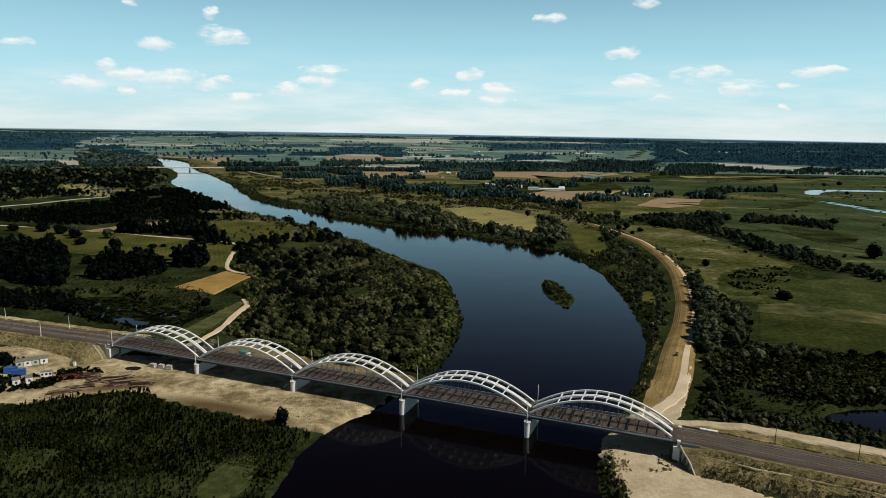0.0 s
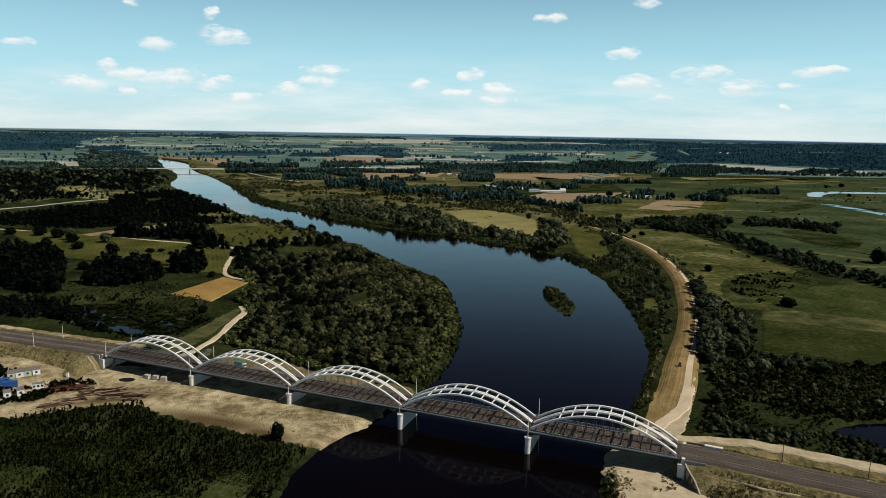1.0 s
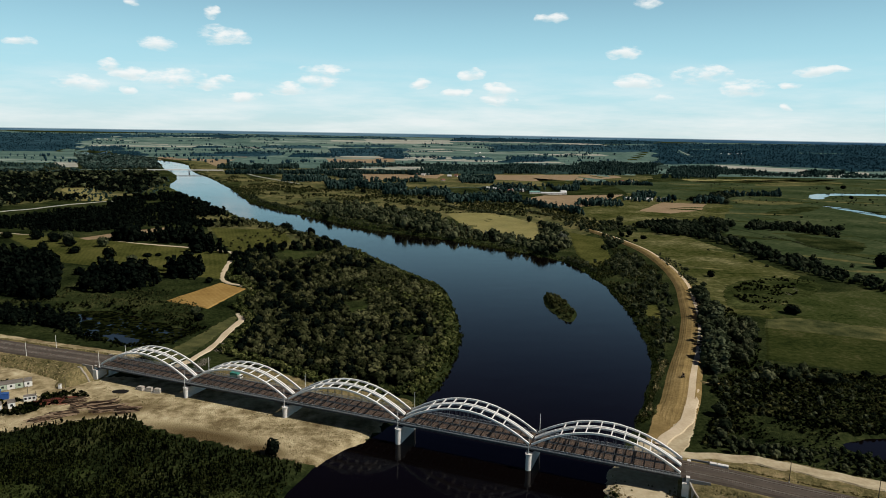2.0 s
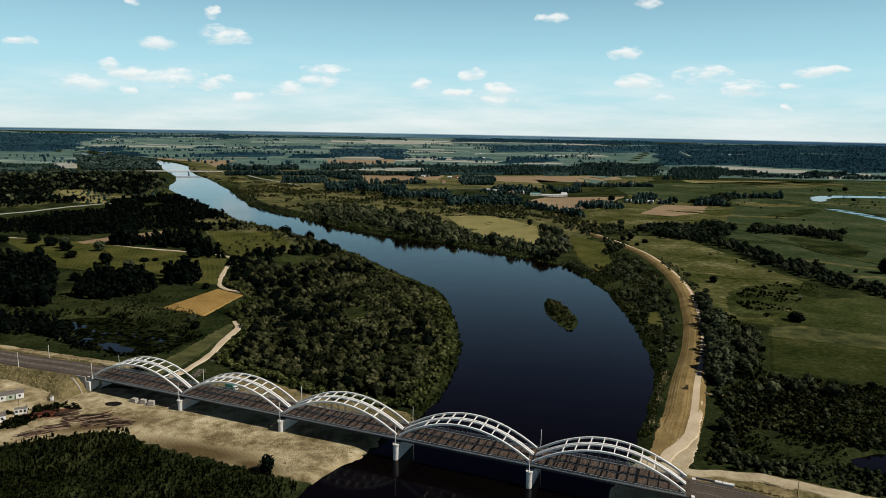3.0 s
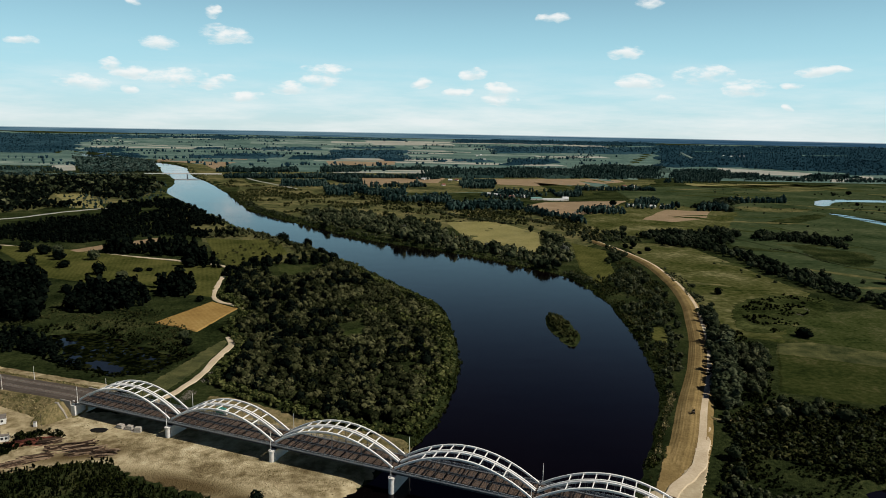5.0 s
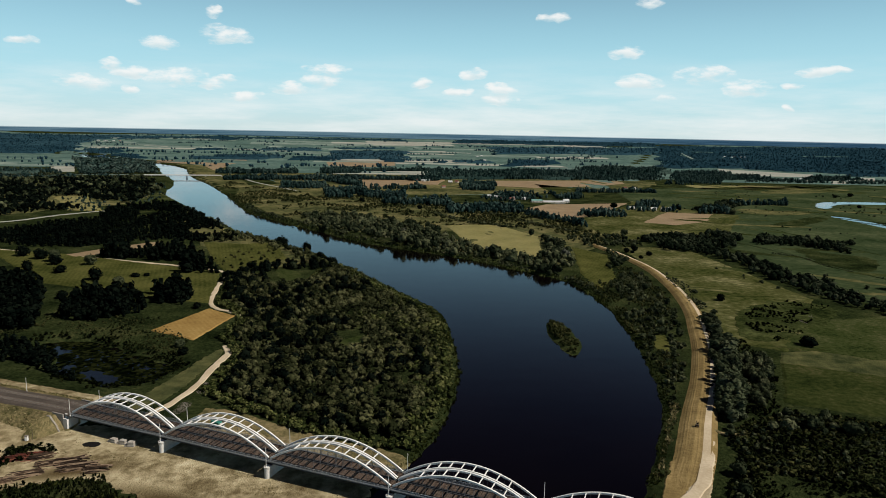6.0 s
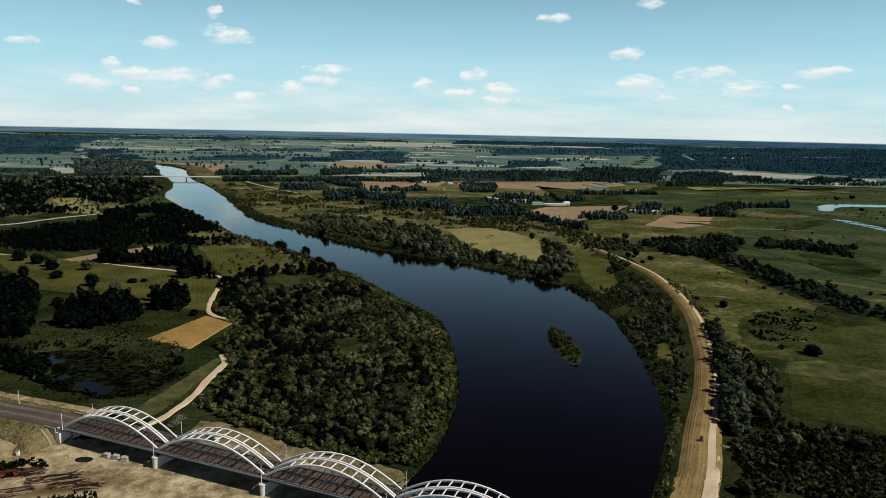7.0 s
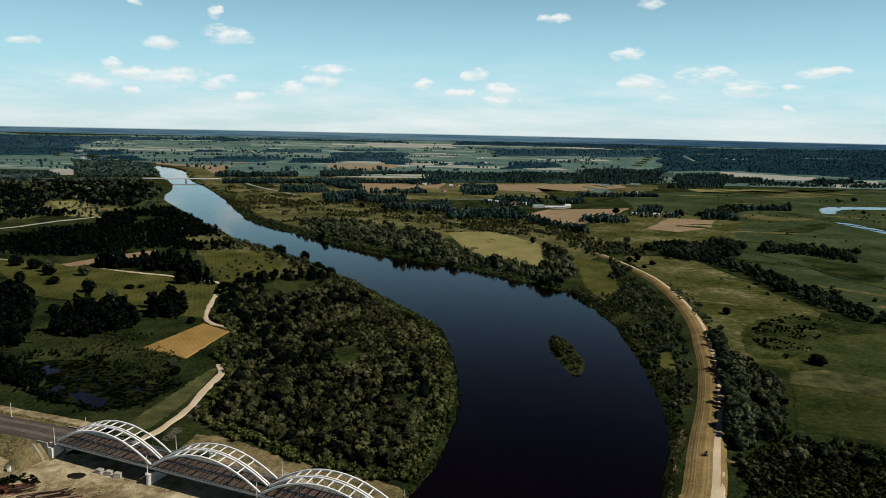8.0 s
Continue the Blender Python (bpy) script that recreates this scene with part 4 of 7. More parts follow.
BRIDGE_SLEEPER = bpy.data.meshes.new("bridge_sleeper")
bm.to_mesh(BRIDGE_SLEEPER)
bm.free()
BRIDGE_SLEEPER.materials.append(G["plank"])
TURN = Euler((0, 0, math.atan2(AXIS[1], AXIS[0]))).to_matrix().to_4x4()


def make_span(k):
    u0, u1 = k * SPAN + 0.5, (k + 1) * SPAN - 0.5
    span = tagged(new("bridge_span"), "white steel tied-arch railway bridge span with twin decks", "bridge", "spans of the railway bridge")
    n = 28
    for v in RIBS:
        pts = [on_line(u0 + (u1 - u0) * i / n, v, arch_z(i / n)) for i in range(n + 1)]
        part("arch_rib", bar_along(bmesh.new(), pts, 0.34, 0.42), G["white"], span)
        for i in range(2, 15):
            s = i / 16
            u = u0 + (u1 - u0) * s
            part("hanger", rod(bmesh.new(), on_line(u, v, DECK_TOP + 0.2), on_line(u, v, arch_z(s) - 0.3), 0.055, 5), G["grey"], span)
    for va, vb in ((RIBS[0], RIBS[1]), (RIBS[2], RIBS[3])):
        for i in range(8):
            s = 0.2 + 0.6 * i / 7
            bm = bmesh.new()
            long_box(bm, u0 + (u1 - u0) * s - 0.17, u0 + (u1 - u0) * s + 0.17, va + 0.3, vb - 0.3, arch_z(s) - 0.2, arch_z(s) + 0.2)
            part("brace", bm, G["white"], span)
        # deck: tie girders, floor and edge
        for v in (va, vb):
            part("tie_girder", long_box(bmesh.new(), u0, u1, v - 0.35, v + 0.35, DECK_TOP - 1.6, DECK_TOP + 0.25), G["girder"], span)
        part("deck_floor", long_box(bmesh.new(), u0, u1, va + 0.36, vb - 0.36, DECK_TOP - 0.6, DECK_TOP), G["deck"], span)
        for i in range(60):
            share("bridge_sleeper", BRIDGE_SLEEPER, Matrix.Translation(on_line(u0 + (u1 - u0) * (i + 0.5) / 60, (va + vb) / 2, DECK_TOP + 0.154)) @ TURN, span)
        mid = (va + vb) / 2
        for o in (-1.9, -1.3, -0.3, 0.3, 1.3, 1.9):
            part("guard_rail", long_box(bmesh.new(), u0, u1, mid + o - 0.12, mid + o + 0.12, DECK_TOP + 0.304, DECK_TOP + 0.42), G["rust"], span)
        for i in range(15):
            u = u0 + (u1 - u0) * (i + 0.5) / 15
            part("cross_beam", long_box(bmesh.new(), u - 0.2, u + 0.2, va + 0.36, vb - 0.36, DECK_TOP - 1.4, DECK_TOP - 0.604), G["grey"], span)
            # dark strip across the deck, fifteen evenly spaced per deck and span
            part("cross_plate", long_box(bmesh.new(), u - 0.28, u + 0.28, va + 0.36, vb - 0.36, DECK_TOP + 0.004, DECK_TOP + 0.46), G["dark"], span)
    for v0, v1, vr in ((-1.6, -0.36, -1.55), (RIBS[3] + 0.36, RIBS[3] + 1.6, RIBS[3] + 1.55)):
        part("walkway", long_box(bmesh.new(), u0 - 0.4, u1 + 0.4, v0, v1, DECK_TOP - 0.35, DECK_TOP - 0.1), G["grey"], span, "grey grated walkway")
        railing = part("railing", long_box(bmesh.new(), u0 - 0.4, u1 + 0.4, vr - 0.04, vr + 0.04, DECK_TOP + 0.95, DECK_TOP + 1.06), G["rail_paint"], span)
        for h in (0.05, 0.35, 0.65):
            part("lower_rail", long_box(bmesh.new(), u0 - 0.4, u1 + 0.4, vr - 0.03, vr + 0.03, DECK_TOP + h, DECK_TOP + h + 0.07), G["rail_paint"], railing)
        for i in range(47):
            share("post", POST, Matrix.Translation(on_line(u0 + (u1 - u0) * i / 46, vr, DECK_TOP - 0.1)), railing)
    part("walkway", long_box(bmesh.new(), u0, u1, RIBS[1] + 0.36, RIBS[2] - 0.36, DECK_TOP - 0.3, DECK_TOP - 0.1), G["grey"], span, "grey grated walkway")


for k in range(5):
    make_span(k)


def rounded_wall(bm, u, v0, v1, r, z0, z1, r2=None):
    """A wall across the bridge with round ends."""
    r2 = r if r2 is None else r2
    rings = []
    for z, q in ((z0, r), (z1, r2)):
        ring = []
        for i in range(13):
            a = math.pi + math.pi * i / 12
            ring.append(bm.verts.new(on_line(u + q * math.cos(a), v0 + q * math.sin(a), z)))
        for i in range(13):
            a = math.pi * i / 12
            ring.append(bm.verts.new(on_line(u + q * math.cos(a), v1 + q * math.sin(a), z)))
        rings.append(ring)
    n = len(rings[0])
    for i in range(n):
        bm.faces.new((rings[0][i], rings[0][(i + 1) % n], rings[1][(i + 1) % n], rings[1][i]))
    bm.faces.new(rings[0]), bm.faces.new(rings[1])
    return bm


for k in range(1, 5):
    u = k * SPAN
    pier = tagged(new("bridge_pier"), "pale concrete bridge pier with a rounded nose and cap", "bridge pier", "piers of the railway bridge")
    part("shaft", rounded_wall(bmesh.new(), u, -1.9, 13.4, 1.15, -4.5, 4.5), G["concrete"], pier)
    part("cap", rounded_wall(bmesh.new(), u, -1.9, 13.4, 1.25, 4.5, 5.4, 1.45), G["concrete"], pier)
    for v in RIBS:
        part("bearing", long_box(bmesh.new(), u - 1.2, u + 1.2, v - 0.3, v + 0.3, 5.4, DECK_TOP - 1.604), G["dark"], pier)


def mast(u, v, z, height, name="catenary_mast", label="slim grey catenary mast without wires", arm=0.0, paint="cabin"):
    ob = tagged(new(name), label, "mast", "masts along the railway")
    a = on_line(u, v, z)
    part("pole", rod(bmesh.new(), a, a + Vector((0, 0, height)), 0.15, 8, 0.1), G[paint], ob)
    part("base_plate", rod(bmesh.new(), a - Vector((0, 0, 0.1)), a + Vector((0, 0, 0.35)), 0.34, 8), G["concrete"], ob)
    if arm:
        part("arm", rod(bmesh.new(), a + Vector((0, 0, height - 0.4)), on_line(u, v + arm, z + height - 0.1), 0.07, 5), G["cabin"], ob)
    return ob


for k in range(1, 5):
    mast(k * SPAN, -2.5, 5.4, 8.6)
    mast(k * SPAN + 0.5, 14.0, 5.4, 10.0)
mast(1.0, -1.9, RAIL_Z - 0.6, 8.2), mast(2.0, 14.0, RAIL_Z - 1.0, 7.5)
for u in (-48.0, -96.0, -144.0):
    mast(u, centre_v(u) - 7.6, RAIL_Z - 0.9, 7.8), mast(u + 3, centre_v(u) + 7.8, RAIL_Z - 0.9, 7.5)
for u in (36.0, 63.0, 110.0):
    mast(LENGTH + u, centre_v(LENGTH + u) + 7.2, RAIL_Z - 0.9, 8.2, label="slim dark catenary mast without wires", paint="bark")

# abutments with wing walls
for u, s in ((-0.4, -1), (LENGTH + 0.4, 1)):
    ab = tagged(new("abutment"), "grey concrete abutment with wing walls at the bridge end", "abutment", "abutments of the bridge")
    a, b = sorted((u, u + 2.5 * s))
    part("breast_wall", long_box(bmesh.new(), a, b, -2.75, 14.2, -1.0, DECK_TOP - 1.95), G["concrete"], ab)
    a, b = sorted((u + 1.2 * s, u + 2.5 * s))
    part("back_wall", long_box(bmesh.new(), a, b, -1.6, 13.3, DECK_TOP - 1.95, RAIL_Z - 0.3), G["concrete"], ab)
    for v in (-2.75, 13.7):
        a, b = sorted((u + 2.5 * s, u + 9.5 * s))
        bm = bmesh.new()
        tri = [(u + 2.5 * s, -1.0), (u + 2.5 * s, RAIL_Z - 0.2), (u + 9.5 * s, RAIL_Z - 0.2), (u + 9.5 * s, 3.6)]
        f1, f2 = [[bm.verts.new(on_line(p, v + w, z)) for p, z in tri] for w in (0, 0.5)]
        bm.faces.new(f1), bm.faces.new(f2)
        for i in range(4):
            bm.faces.new((f1[i], f1[(i + 1) % 4], f2[(i + 1) % 4], f2[i]))
        part("wing_wall", bm, G["grey" if s > 0 else "block"], ab)

    if s > 0:
        # splayed wall holding the slope
        bm = bmesh.new()
        rows = []
        for i in range(9):
            k = i / 8
            q, off = u + 2.2 + 6.6 * k, 8.4 + 10.4 * k
            top = float(np.interp(off, (8.0, 10.6, 11.4, 14.4, 18.0, 19.0), (RAIL_Z - 0.5, 5.2, 5.0, 3.7, 0.1, -0.3)))
            rows.append([bm.verts.new(on_line(q + a, 5.85 - off + b, z)) for a, b, z in ((0, 0, -1.0), (0, 0, top), (0.42, 0.28, top), (0.42, 0.28, -1.0))])
        for a, b in zip(rows, rows[1:]):
            for i in range(4):
                bm.faces.new((a[i], a[(i + 1) % 4], b[(i + 1) % 4], b[i]))
        bm.faces.new(rows[0]), bm.faces.new(rows[-1])
        part("slope_wall", bm, G["block"], ab, "weathered stone wall holding the slope")

# ---- trees ----
ICO = bmesh.new()
bmesh.ops.create_icosphere(ICO, subdivisions=1, radius=1.0)
ICO.verts.index_update()
ICO_V = np.array([v.co[:] for v in ICO.verts])
ICO_F = np.array([[v.index for v in f.verts] for f in ICO.faces])
ICO.free()


def crown(rng, lobes, tufts, size, core=0.78):
    """Leaf clumps over a few lobes (centre, radii), with a dark body inside each: vertices and triangles."""
    vs, fs, n = [], [], 0
    for c, r in lobes:
        c, r = np.array(c), np.array(r)
        v = ICO_V * r * core * rng.uniform(0.85, 1.1, (len(ICO_V), 1)) + c
        vs.append(v), fs.append(ICO_F + n)
        n += len(v)
    weight = np.array([r[0] * r[2] for _, r in lobes])
    for li in rng.choice(len(lobes), tufts, p=weight / weight.sum()):
        c, r = np.array(lobes[li][0]), np.array(lobes[li][1])
        d = rng.normal(size=3)
        d[2] = abs(d[2]) * 0.9 if rng.random() < 0.75 else d[2]
        d /= np.linalg.norm(d)
        p = c + d * r * rng.uniform(0.78, 1.08)
        nrm = d * 0.9 + rng.normal(size=3) * 0.24
        nrm /= np.linalg.norm(nrm)
        a = np.cross(nrm, rng.normal(size=3))
        a /= np.linalg.norm(a)
        b = np.cross(nrm, a)
        s = size * rng.uniform(0.6, 1.35)
        quad = np.array([a * s * rng.uniform(0.7, 1.2), b * s * rng.uniform(0.5, 1.0) + nrm * s * 0.35, -a * s * rng.uniform(0.7, 1.2), -b * s * rng.uniform(0.5, 1.0) - nrm * s * 0.15]) + p
        vs.append(quad), fs.append(np.array([[0, 1, 3], [1, 2, 3]]) + n)
        n += 4
    return np.vstack(vs), np.vstack(fs)


def lobes_round(rng, n=5, flat=0.8):
    """A broad crown of unit height and about unit width, standing on z = 0."""
    out = [((0, 0, 0.52), (0.36, 0.36, 0.42))]
    for _ in range(n - 1):
        a, d = rng.uniform(0, 6.28), rng.uniform(0.16, 0.32)
        out.append(((d * math.cos(a), d * math.sin(a), rng.uniform(0.3, 0.7) * flat), tuple(np.array((1, 1, 1.05)) * rng.uniform(0.2, 0.3))))
    return out


def lobes_tall(rng):
    out = []
    for i in range(5):
        z = 0.16 + 0.17 * i
        w = 0.17 * (1 - 0.15 * abs(i - 1.5)) * rng.uniform(0.85, 1.15)
        out.append(((rng.uniform(-0.06, 0.06), rng.uniform(-0.06, 0.06), z), (w, w, 0.17)))
    return out


def lobes_cone(rng):
    return [((rng.uniform(-0.02, 0.02), rng.uniform(-0.02, 0.02), 0.16 + 0.2 * i), (0.25 - 0.052 * i, 0.25 - 0.052 * i, 0.16)) for i in range(4)]


def templates(seed, make, count, tufts, size, core=0.78):
    rng = np.random.default_rng(seed)
    return [crown(rng, make(rng), tufts, size, core) for _ in range(count)]


ROUND_NEAR = templates(1, lambda r: lobes_round(r, 6), 7, 150, 0.085, 0.88)
ROUND_MID = templates(2, lambda r: lobes_round(r, 4), 6, 44, 0.14, 0.88)
ROUND_FAR = templates(3, lambda r: lobes_round(r, 2)[:1] if r.random() < 0.4 else lobes_round(r, 2), 5, 14, 0.24)
BUSH = templates(4, lambda r: lobes_round(r, 3, 0.6), 6, 32, 0.205)
TALL_NEAR = templates(5, lobes_tall, 6, 170, 0.055, 0.86)
WOODY = templates(10, lambda r: lobes_round(r, 5, 0.85), 10, 60, 0.095, 0.8)
WEED = templates(13, lambda r: [((0, 0, 0.36), (0.2, 0.2, 0.36)), ((r.uniform(-0.15, 0.15), r.uniform(-0.15, 0.15), 0.62), (0.12, 0.12, 0.36))], 8, 15, 0.13, 0.8)
TALL_MID = templates(12, lobes_tall, 7, 56, 0.098, 0.8)
BUSH_SMALL = templates(8, lambda r: lobes_round(r, 2, 0.7), 8, 25, 0.165)
CONE = templates(6, lambda r: lobes_cone(r)[:3], 6, 26, 0.15)
TINY = templates(9, lambda r: [((0, 0, 0.5), (0.42, 0.42, 0.5))], 5, 5, 0.3, 1.0)
SPIRE = templates(11, lambda r: [((0, 0, 0.48), (0.3, 0.3, 0.5)), ((r.uniform(-0.2, 0.2), r.uniform(-0.2, 0.2), 0.3), (0.24, 0.24, 0.3))], 8, 8, 0.22, 0.9)



def scatter(outlines, spacing, seed, holes=(), keep=None):
    """Uneven places inside plan outlines, about one per spacing squared."""
    rng = np.random.default_rng(seed)
    out = []
    for o in outlines:
        o = np.array(o, float)
        gx, gy = np.meshgrid(np.arange(o[:, 0].min(), o[:, 0].max(), spacing), np.arange(o[:, 1].min(), o[:, 1].max(), spacing))
        x, y = gx.ravel() + rng.uniform(-0.48, 0.48, gx.size) * spacing, gy.ravel() + rng.uniform(-0.48, 0.48, gx.size) * spacing
        ok = inside(o, x + spacing * wobble(x, y, spacing * 4, 8), y + spacing * wobble(x, y, spacing * 4, 9))
        for h in holes:
            ok &= ~inside(h, x, y)
        if keep is not None:
            ok &= keep(x, y)
        ok &= ground_z(x, y) > -0.9
        out.append(np.column_stack([x[ok], y[ok]]))
    return np.vstack(out)


def forest(name, places, shapes, mat, height, width, seed, label, category="woodland", lift=0.0):
    """Many trees or bushes as one object: height and width are (low, high) in metres, width as a share of height."""
    rng = np.random.default_rng(seed)
    vs, fs, tones, n = [], [], [], 0
    z = ground_z(places[:, 0], places[:, 1]) + lift
    grow = 1 + 0.26 * wobble(places[:, 0], places[:, 1], 28, seed % 7) + 0.2 * wobble(places[:, 0], places[:, 1], 11, seed % 5)
    for (x, y), g, k in zip(places, z, grow):
        v, f = shapes[rng.integers(len(shapes))]
        h = rng.uniform(*height) * k
        w = h * rng.uniform(*width)
        a = rng.uniform(0, 6.28)
        c, s = math.cos(a), math.sin(a)
        q = np.column_stack([(v[:, 0] * c - v[:, 1] * s) * w + x, (v[:, 0] * s + v[:, 1] * c) * w + y, v[:, 2] * h + g - 0.04 * h])
        vs.append(q), fs.append(f + n)
        tones.append(np.full(len(v), rng.uniform(-0.5, 0.5)))
        n += len(v)
    if not vs:
        return
    me = mesh_from(name, np.vstack(vs), np.vstack(fs), mat)
    me.attributes.new("tone", "FLOAT", "POINT").data.foreach_set("value", np.concatenate(tones).astype(np.float32))
    return tagged(new(name, me), label, category, kind="stuff")


# the wood on the inside of the bend
WOOD = [(-128, 392), (-130, 430), (-130, 448), (-139, 462), (-150, 478), (-152, 500), (-148, 520), (-170, 548), (-185, 570), (-194, 625), (-203, 668), (-174, 672), (-150, 640), (-124, 650), (-126, 735), (-100, 718), (-80, 680), (-52, 634), (-28, 598), (-8, 564), (4, 516), (9, 451), (10, 410), (4, 372), (-4, 345), (-12, 326), (-30, 326), (-65, 340), (-112, 370), (-124, 380)]
CLEARINGS = [[(-25, 418), (-18, 426), (-14, 415), (-21, 411)], [(-174, 680), (-158, 706), (-126, 694), (-128, 658), (-136, 622), (-160, 634)], [(-76, 500), (-58, 514), (-46, 478), (-64, 458)], [(-22, 424), (-14, 424), (-12, 405), (-22, 405)]]
places = scatter([WOOD], 4.8, 21, CLEARINGS)
shore = edge_distance(WOOD, places[:, 0], places[:, 1]) > -9
forest("woodland", places[~shore], WOODY, G["leaf"], (3.2, 7.6), (0.85, 1.35), 22, "dense green willow and alder wood on the river bend")
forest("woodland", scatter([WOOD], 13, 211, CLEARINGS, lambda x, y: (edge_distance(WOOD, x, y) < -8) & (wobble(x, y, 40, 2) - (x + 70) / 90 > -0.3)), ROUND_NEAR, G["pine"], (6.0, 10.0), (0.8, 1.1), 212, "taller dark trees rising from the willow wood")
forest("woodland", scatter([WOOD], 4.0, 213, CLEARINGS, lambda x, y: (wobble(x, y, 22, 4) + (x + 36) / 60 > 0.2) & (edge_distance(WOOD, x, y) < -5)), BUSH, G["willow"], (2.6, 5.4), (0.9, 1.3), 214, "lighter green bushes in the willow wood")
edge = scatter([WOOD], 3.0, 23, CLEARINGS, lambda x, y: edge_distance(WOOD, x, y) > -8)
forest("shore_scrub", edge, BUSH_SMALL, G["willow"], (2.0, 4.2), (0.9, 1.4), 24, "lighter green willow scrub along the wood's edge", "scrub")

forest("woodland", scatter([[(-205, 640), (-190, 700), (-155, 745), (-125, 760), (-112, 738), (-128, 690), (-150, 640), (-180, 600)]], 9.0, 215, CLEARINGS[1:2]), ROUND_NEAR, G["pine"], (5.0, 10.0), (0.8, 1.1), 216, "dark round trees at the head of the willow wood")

# the overgrown bank this side of the bridge
NEAR = [(-215, 255), (-194, 266), (-179, 282), (-168, 287), (-138, 297), (-121, 280), (-71, 263), (-50, 253), (-44, 258), (-53, 236), (-58, 205), (-60, 185), (-215, 185)]
GAPS = [[(-83, 204), (-82, 216), (-79, 230), (-72, 237), (-66, 224), (-66, 205)], [(-160, 235), (-141, 235), (-142, 220), (-154, 217)]]
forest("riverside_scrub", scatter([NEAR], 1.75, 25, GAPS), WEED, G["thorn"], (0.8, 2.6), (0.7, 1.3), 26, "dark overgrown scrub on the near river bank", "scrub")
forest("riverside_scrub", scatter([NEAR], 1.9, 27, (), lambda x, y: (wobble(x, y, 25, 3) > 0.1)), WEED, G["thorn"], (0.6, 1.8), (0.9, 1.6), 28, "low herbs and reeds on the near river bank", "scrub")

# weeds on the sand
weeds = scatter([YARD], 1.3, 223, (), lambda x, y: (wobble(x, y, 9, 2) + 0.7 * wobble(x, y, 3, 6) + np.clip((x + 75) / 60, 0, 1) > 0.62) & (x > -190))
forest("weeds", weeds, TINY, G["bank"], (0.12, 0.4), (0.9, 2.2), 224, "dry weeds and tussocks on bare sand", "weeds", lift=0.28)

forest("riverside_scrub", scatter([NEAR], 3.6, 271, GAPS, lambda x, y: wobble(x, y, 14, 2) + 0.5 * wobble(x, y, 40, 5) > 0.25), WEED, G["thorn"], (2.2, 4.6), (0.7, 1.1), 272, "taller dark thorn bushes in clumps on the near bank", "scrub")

forest("weeds", scatter([[(58, 226), (60, 246), (72, 247), (70, 226)], [(76, 226), (79, 243), (89, 243), (85, 226)]], 1.3, 225, (), lambda x, y: wobble(x, y, 5, 3) > -0.3), TINY, G["bank"], (0.25, 0.8), (0.9, 1.8), 226, "dry grass tufts and low bushes on a sandy bank", "weeds", lift=0.2)

YARD_SCRUB = [[(-232, 306), (-216, 318), (-208, 316), (-198, 311), (-188, 319), (-176, 323), (-167, 318), (-172, 310), (-180, 306), (-186, 296), (-200, 289), (-216, 290), (-232, 296)], [(-230, 324), (-216, 332), (-214, 324), (-224, 318)]]
CABINS = [[(-216, 319), (-201, 332), (-198, 325), (-212, 315)], [(-216, 311), (-202, 315), (-201, 307), (-214, 307)], [(-205, 297), (-195, 308), (-192, 301), (-201, 294)], [(-197, 309), (-189, 314), (-187, 309), (-195, 305)]]
forest("yard_scrub", scatter(YARD_SCRUB, 1.5, 29, CABINS + [[(-187, 308), (-177, 318), (-174, 314), (-184, 305)]]), BUSH_SMALL, G["thorn"], (0.7, 2.6), (0.8, 1.2), 30, "dark weeds and bushes between the yard cabins", "scrub")

# the strip between the river and the levee
EAST_BANK = [(88, 290), (99, 310), (114, 348), (127, 388), (134, 430), (142, 509), (144, 594), (135, 656), (124, 700), (136, 712), (150, 658), (178, 706), (194, 764), (206, 755), (207, 709), (205, 640), (196, 590), (180, 530), (166, 480), (150, 430), (132, 386), (112, 340)]
CLEAR_E = [[(146, 474), (156, 513), (166, 508), (154, 470)]]
forest("bank_scrub", scatter([EAST_BANK], 2.9, 31, CLEAR_E, lambda x, y: wobble(x, y, 14, 5) > -0.35), BUSH_SMALL, G["scrub"], (0.8, 3.0), (0.7, 1.2), 32, "mixed green scrub between river and levee", "scrub")
forest("bank_scrub", scatter([EAST_BANK], 5.5, 311, CLEAR_E, lambda x, y: wobble(x, y, 22, 3) > -0.2), BUSH, G["wood"], (1.8, 4.2), (0.9, 1.3), 312, "round dark bushes between river and levee", "scrub")
forest("bank_trees", scatter([EAST_BANK], 15, 33, CLEAR_E, lambda x, y: (y > 420) & (x > 150)), WOODY, G["wood"], (3.5, 7.5), (0.8, 1.1), 34, "scattered bushy trees between river and levee", "woodland")

# pale reeds along the water under the outer bank, and the silver willows behind
reed_line = smooth_line([(-320, 1104), (-265, 1064), (-200, 1004), (-144, 956), (-90, 892), (-44, 852), (-3, 828), (42, 784), (70, 752), (103, 724)], 1)
reed_rng = np.random.default_rng(475)
reeds = reed_line[reed_rng.integers(len(reed_line), size=1500)] + reed_rng.normal(size=(1500, 2)) * (2.2, 2.6)
reeds = reeds[ground_z(reeds[:, 0], reeds[:, 1]) > WATER_LEVEL - 1.2]
forest("reeds", reeds, BUSH_SMALL, G["willow"], (0.8, 1.9), (0.9, 1.6), 476, "pale green reeds along the river's edge", "reeds")
forest("silver_willows", np.array([(6, 868), (-1, 878), (52, 830), (58, 826), (136, 800), (142, 806), (-54, 930)], float), ROUND_NEAR, G["silver"], (8.0, 12.0), (0.8, 1.0), 477, "silver grey willows among darker trees", "woodland")

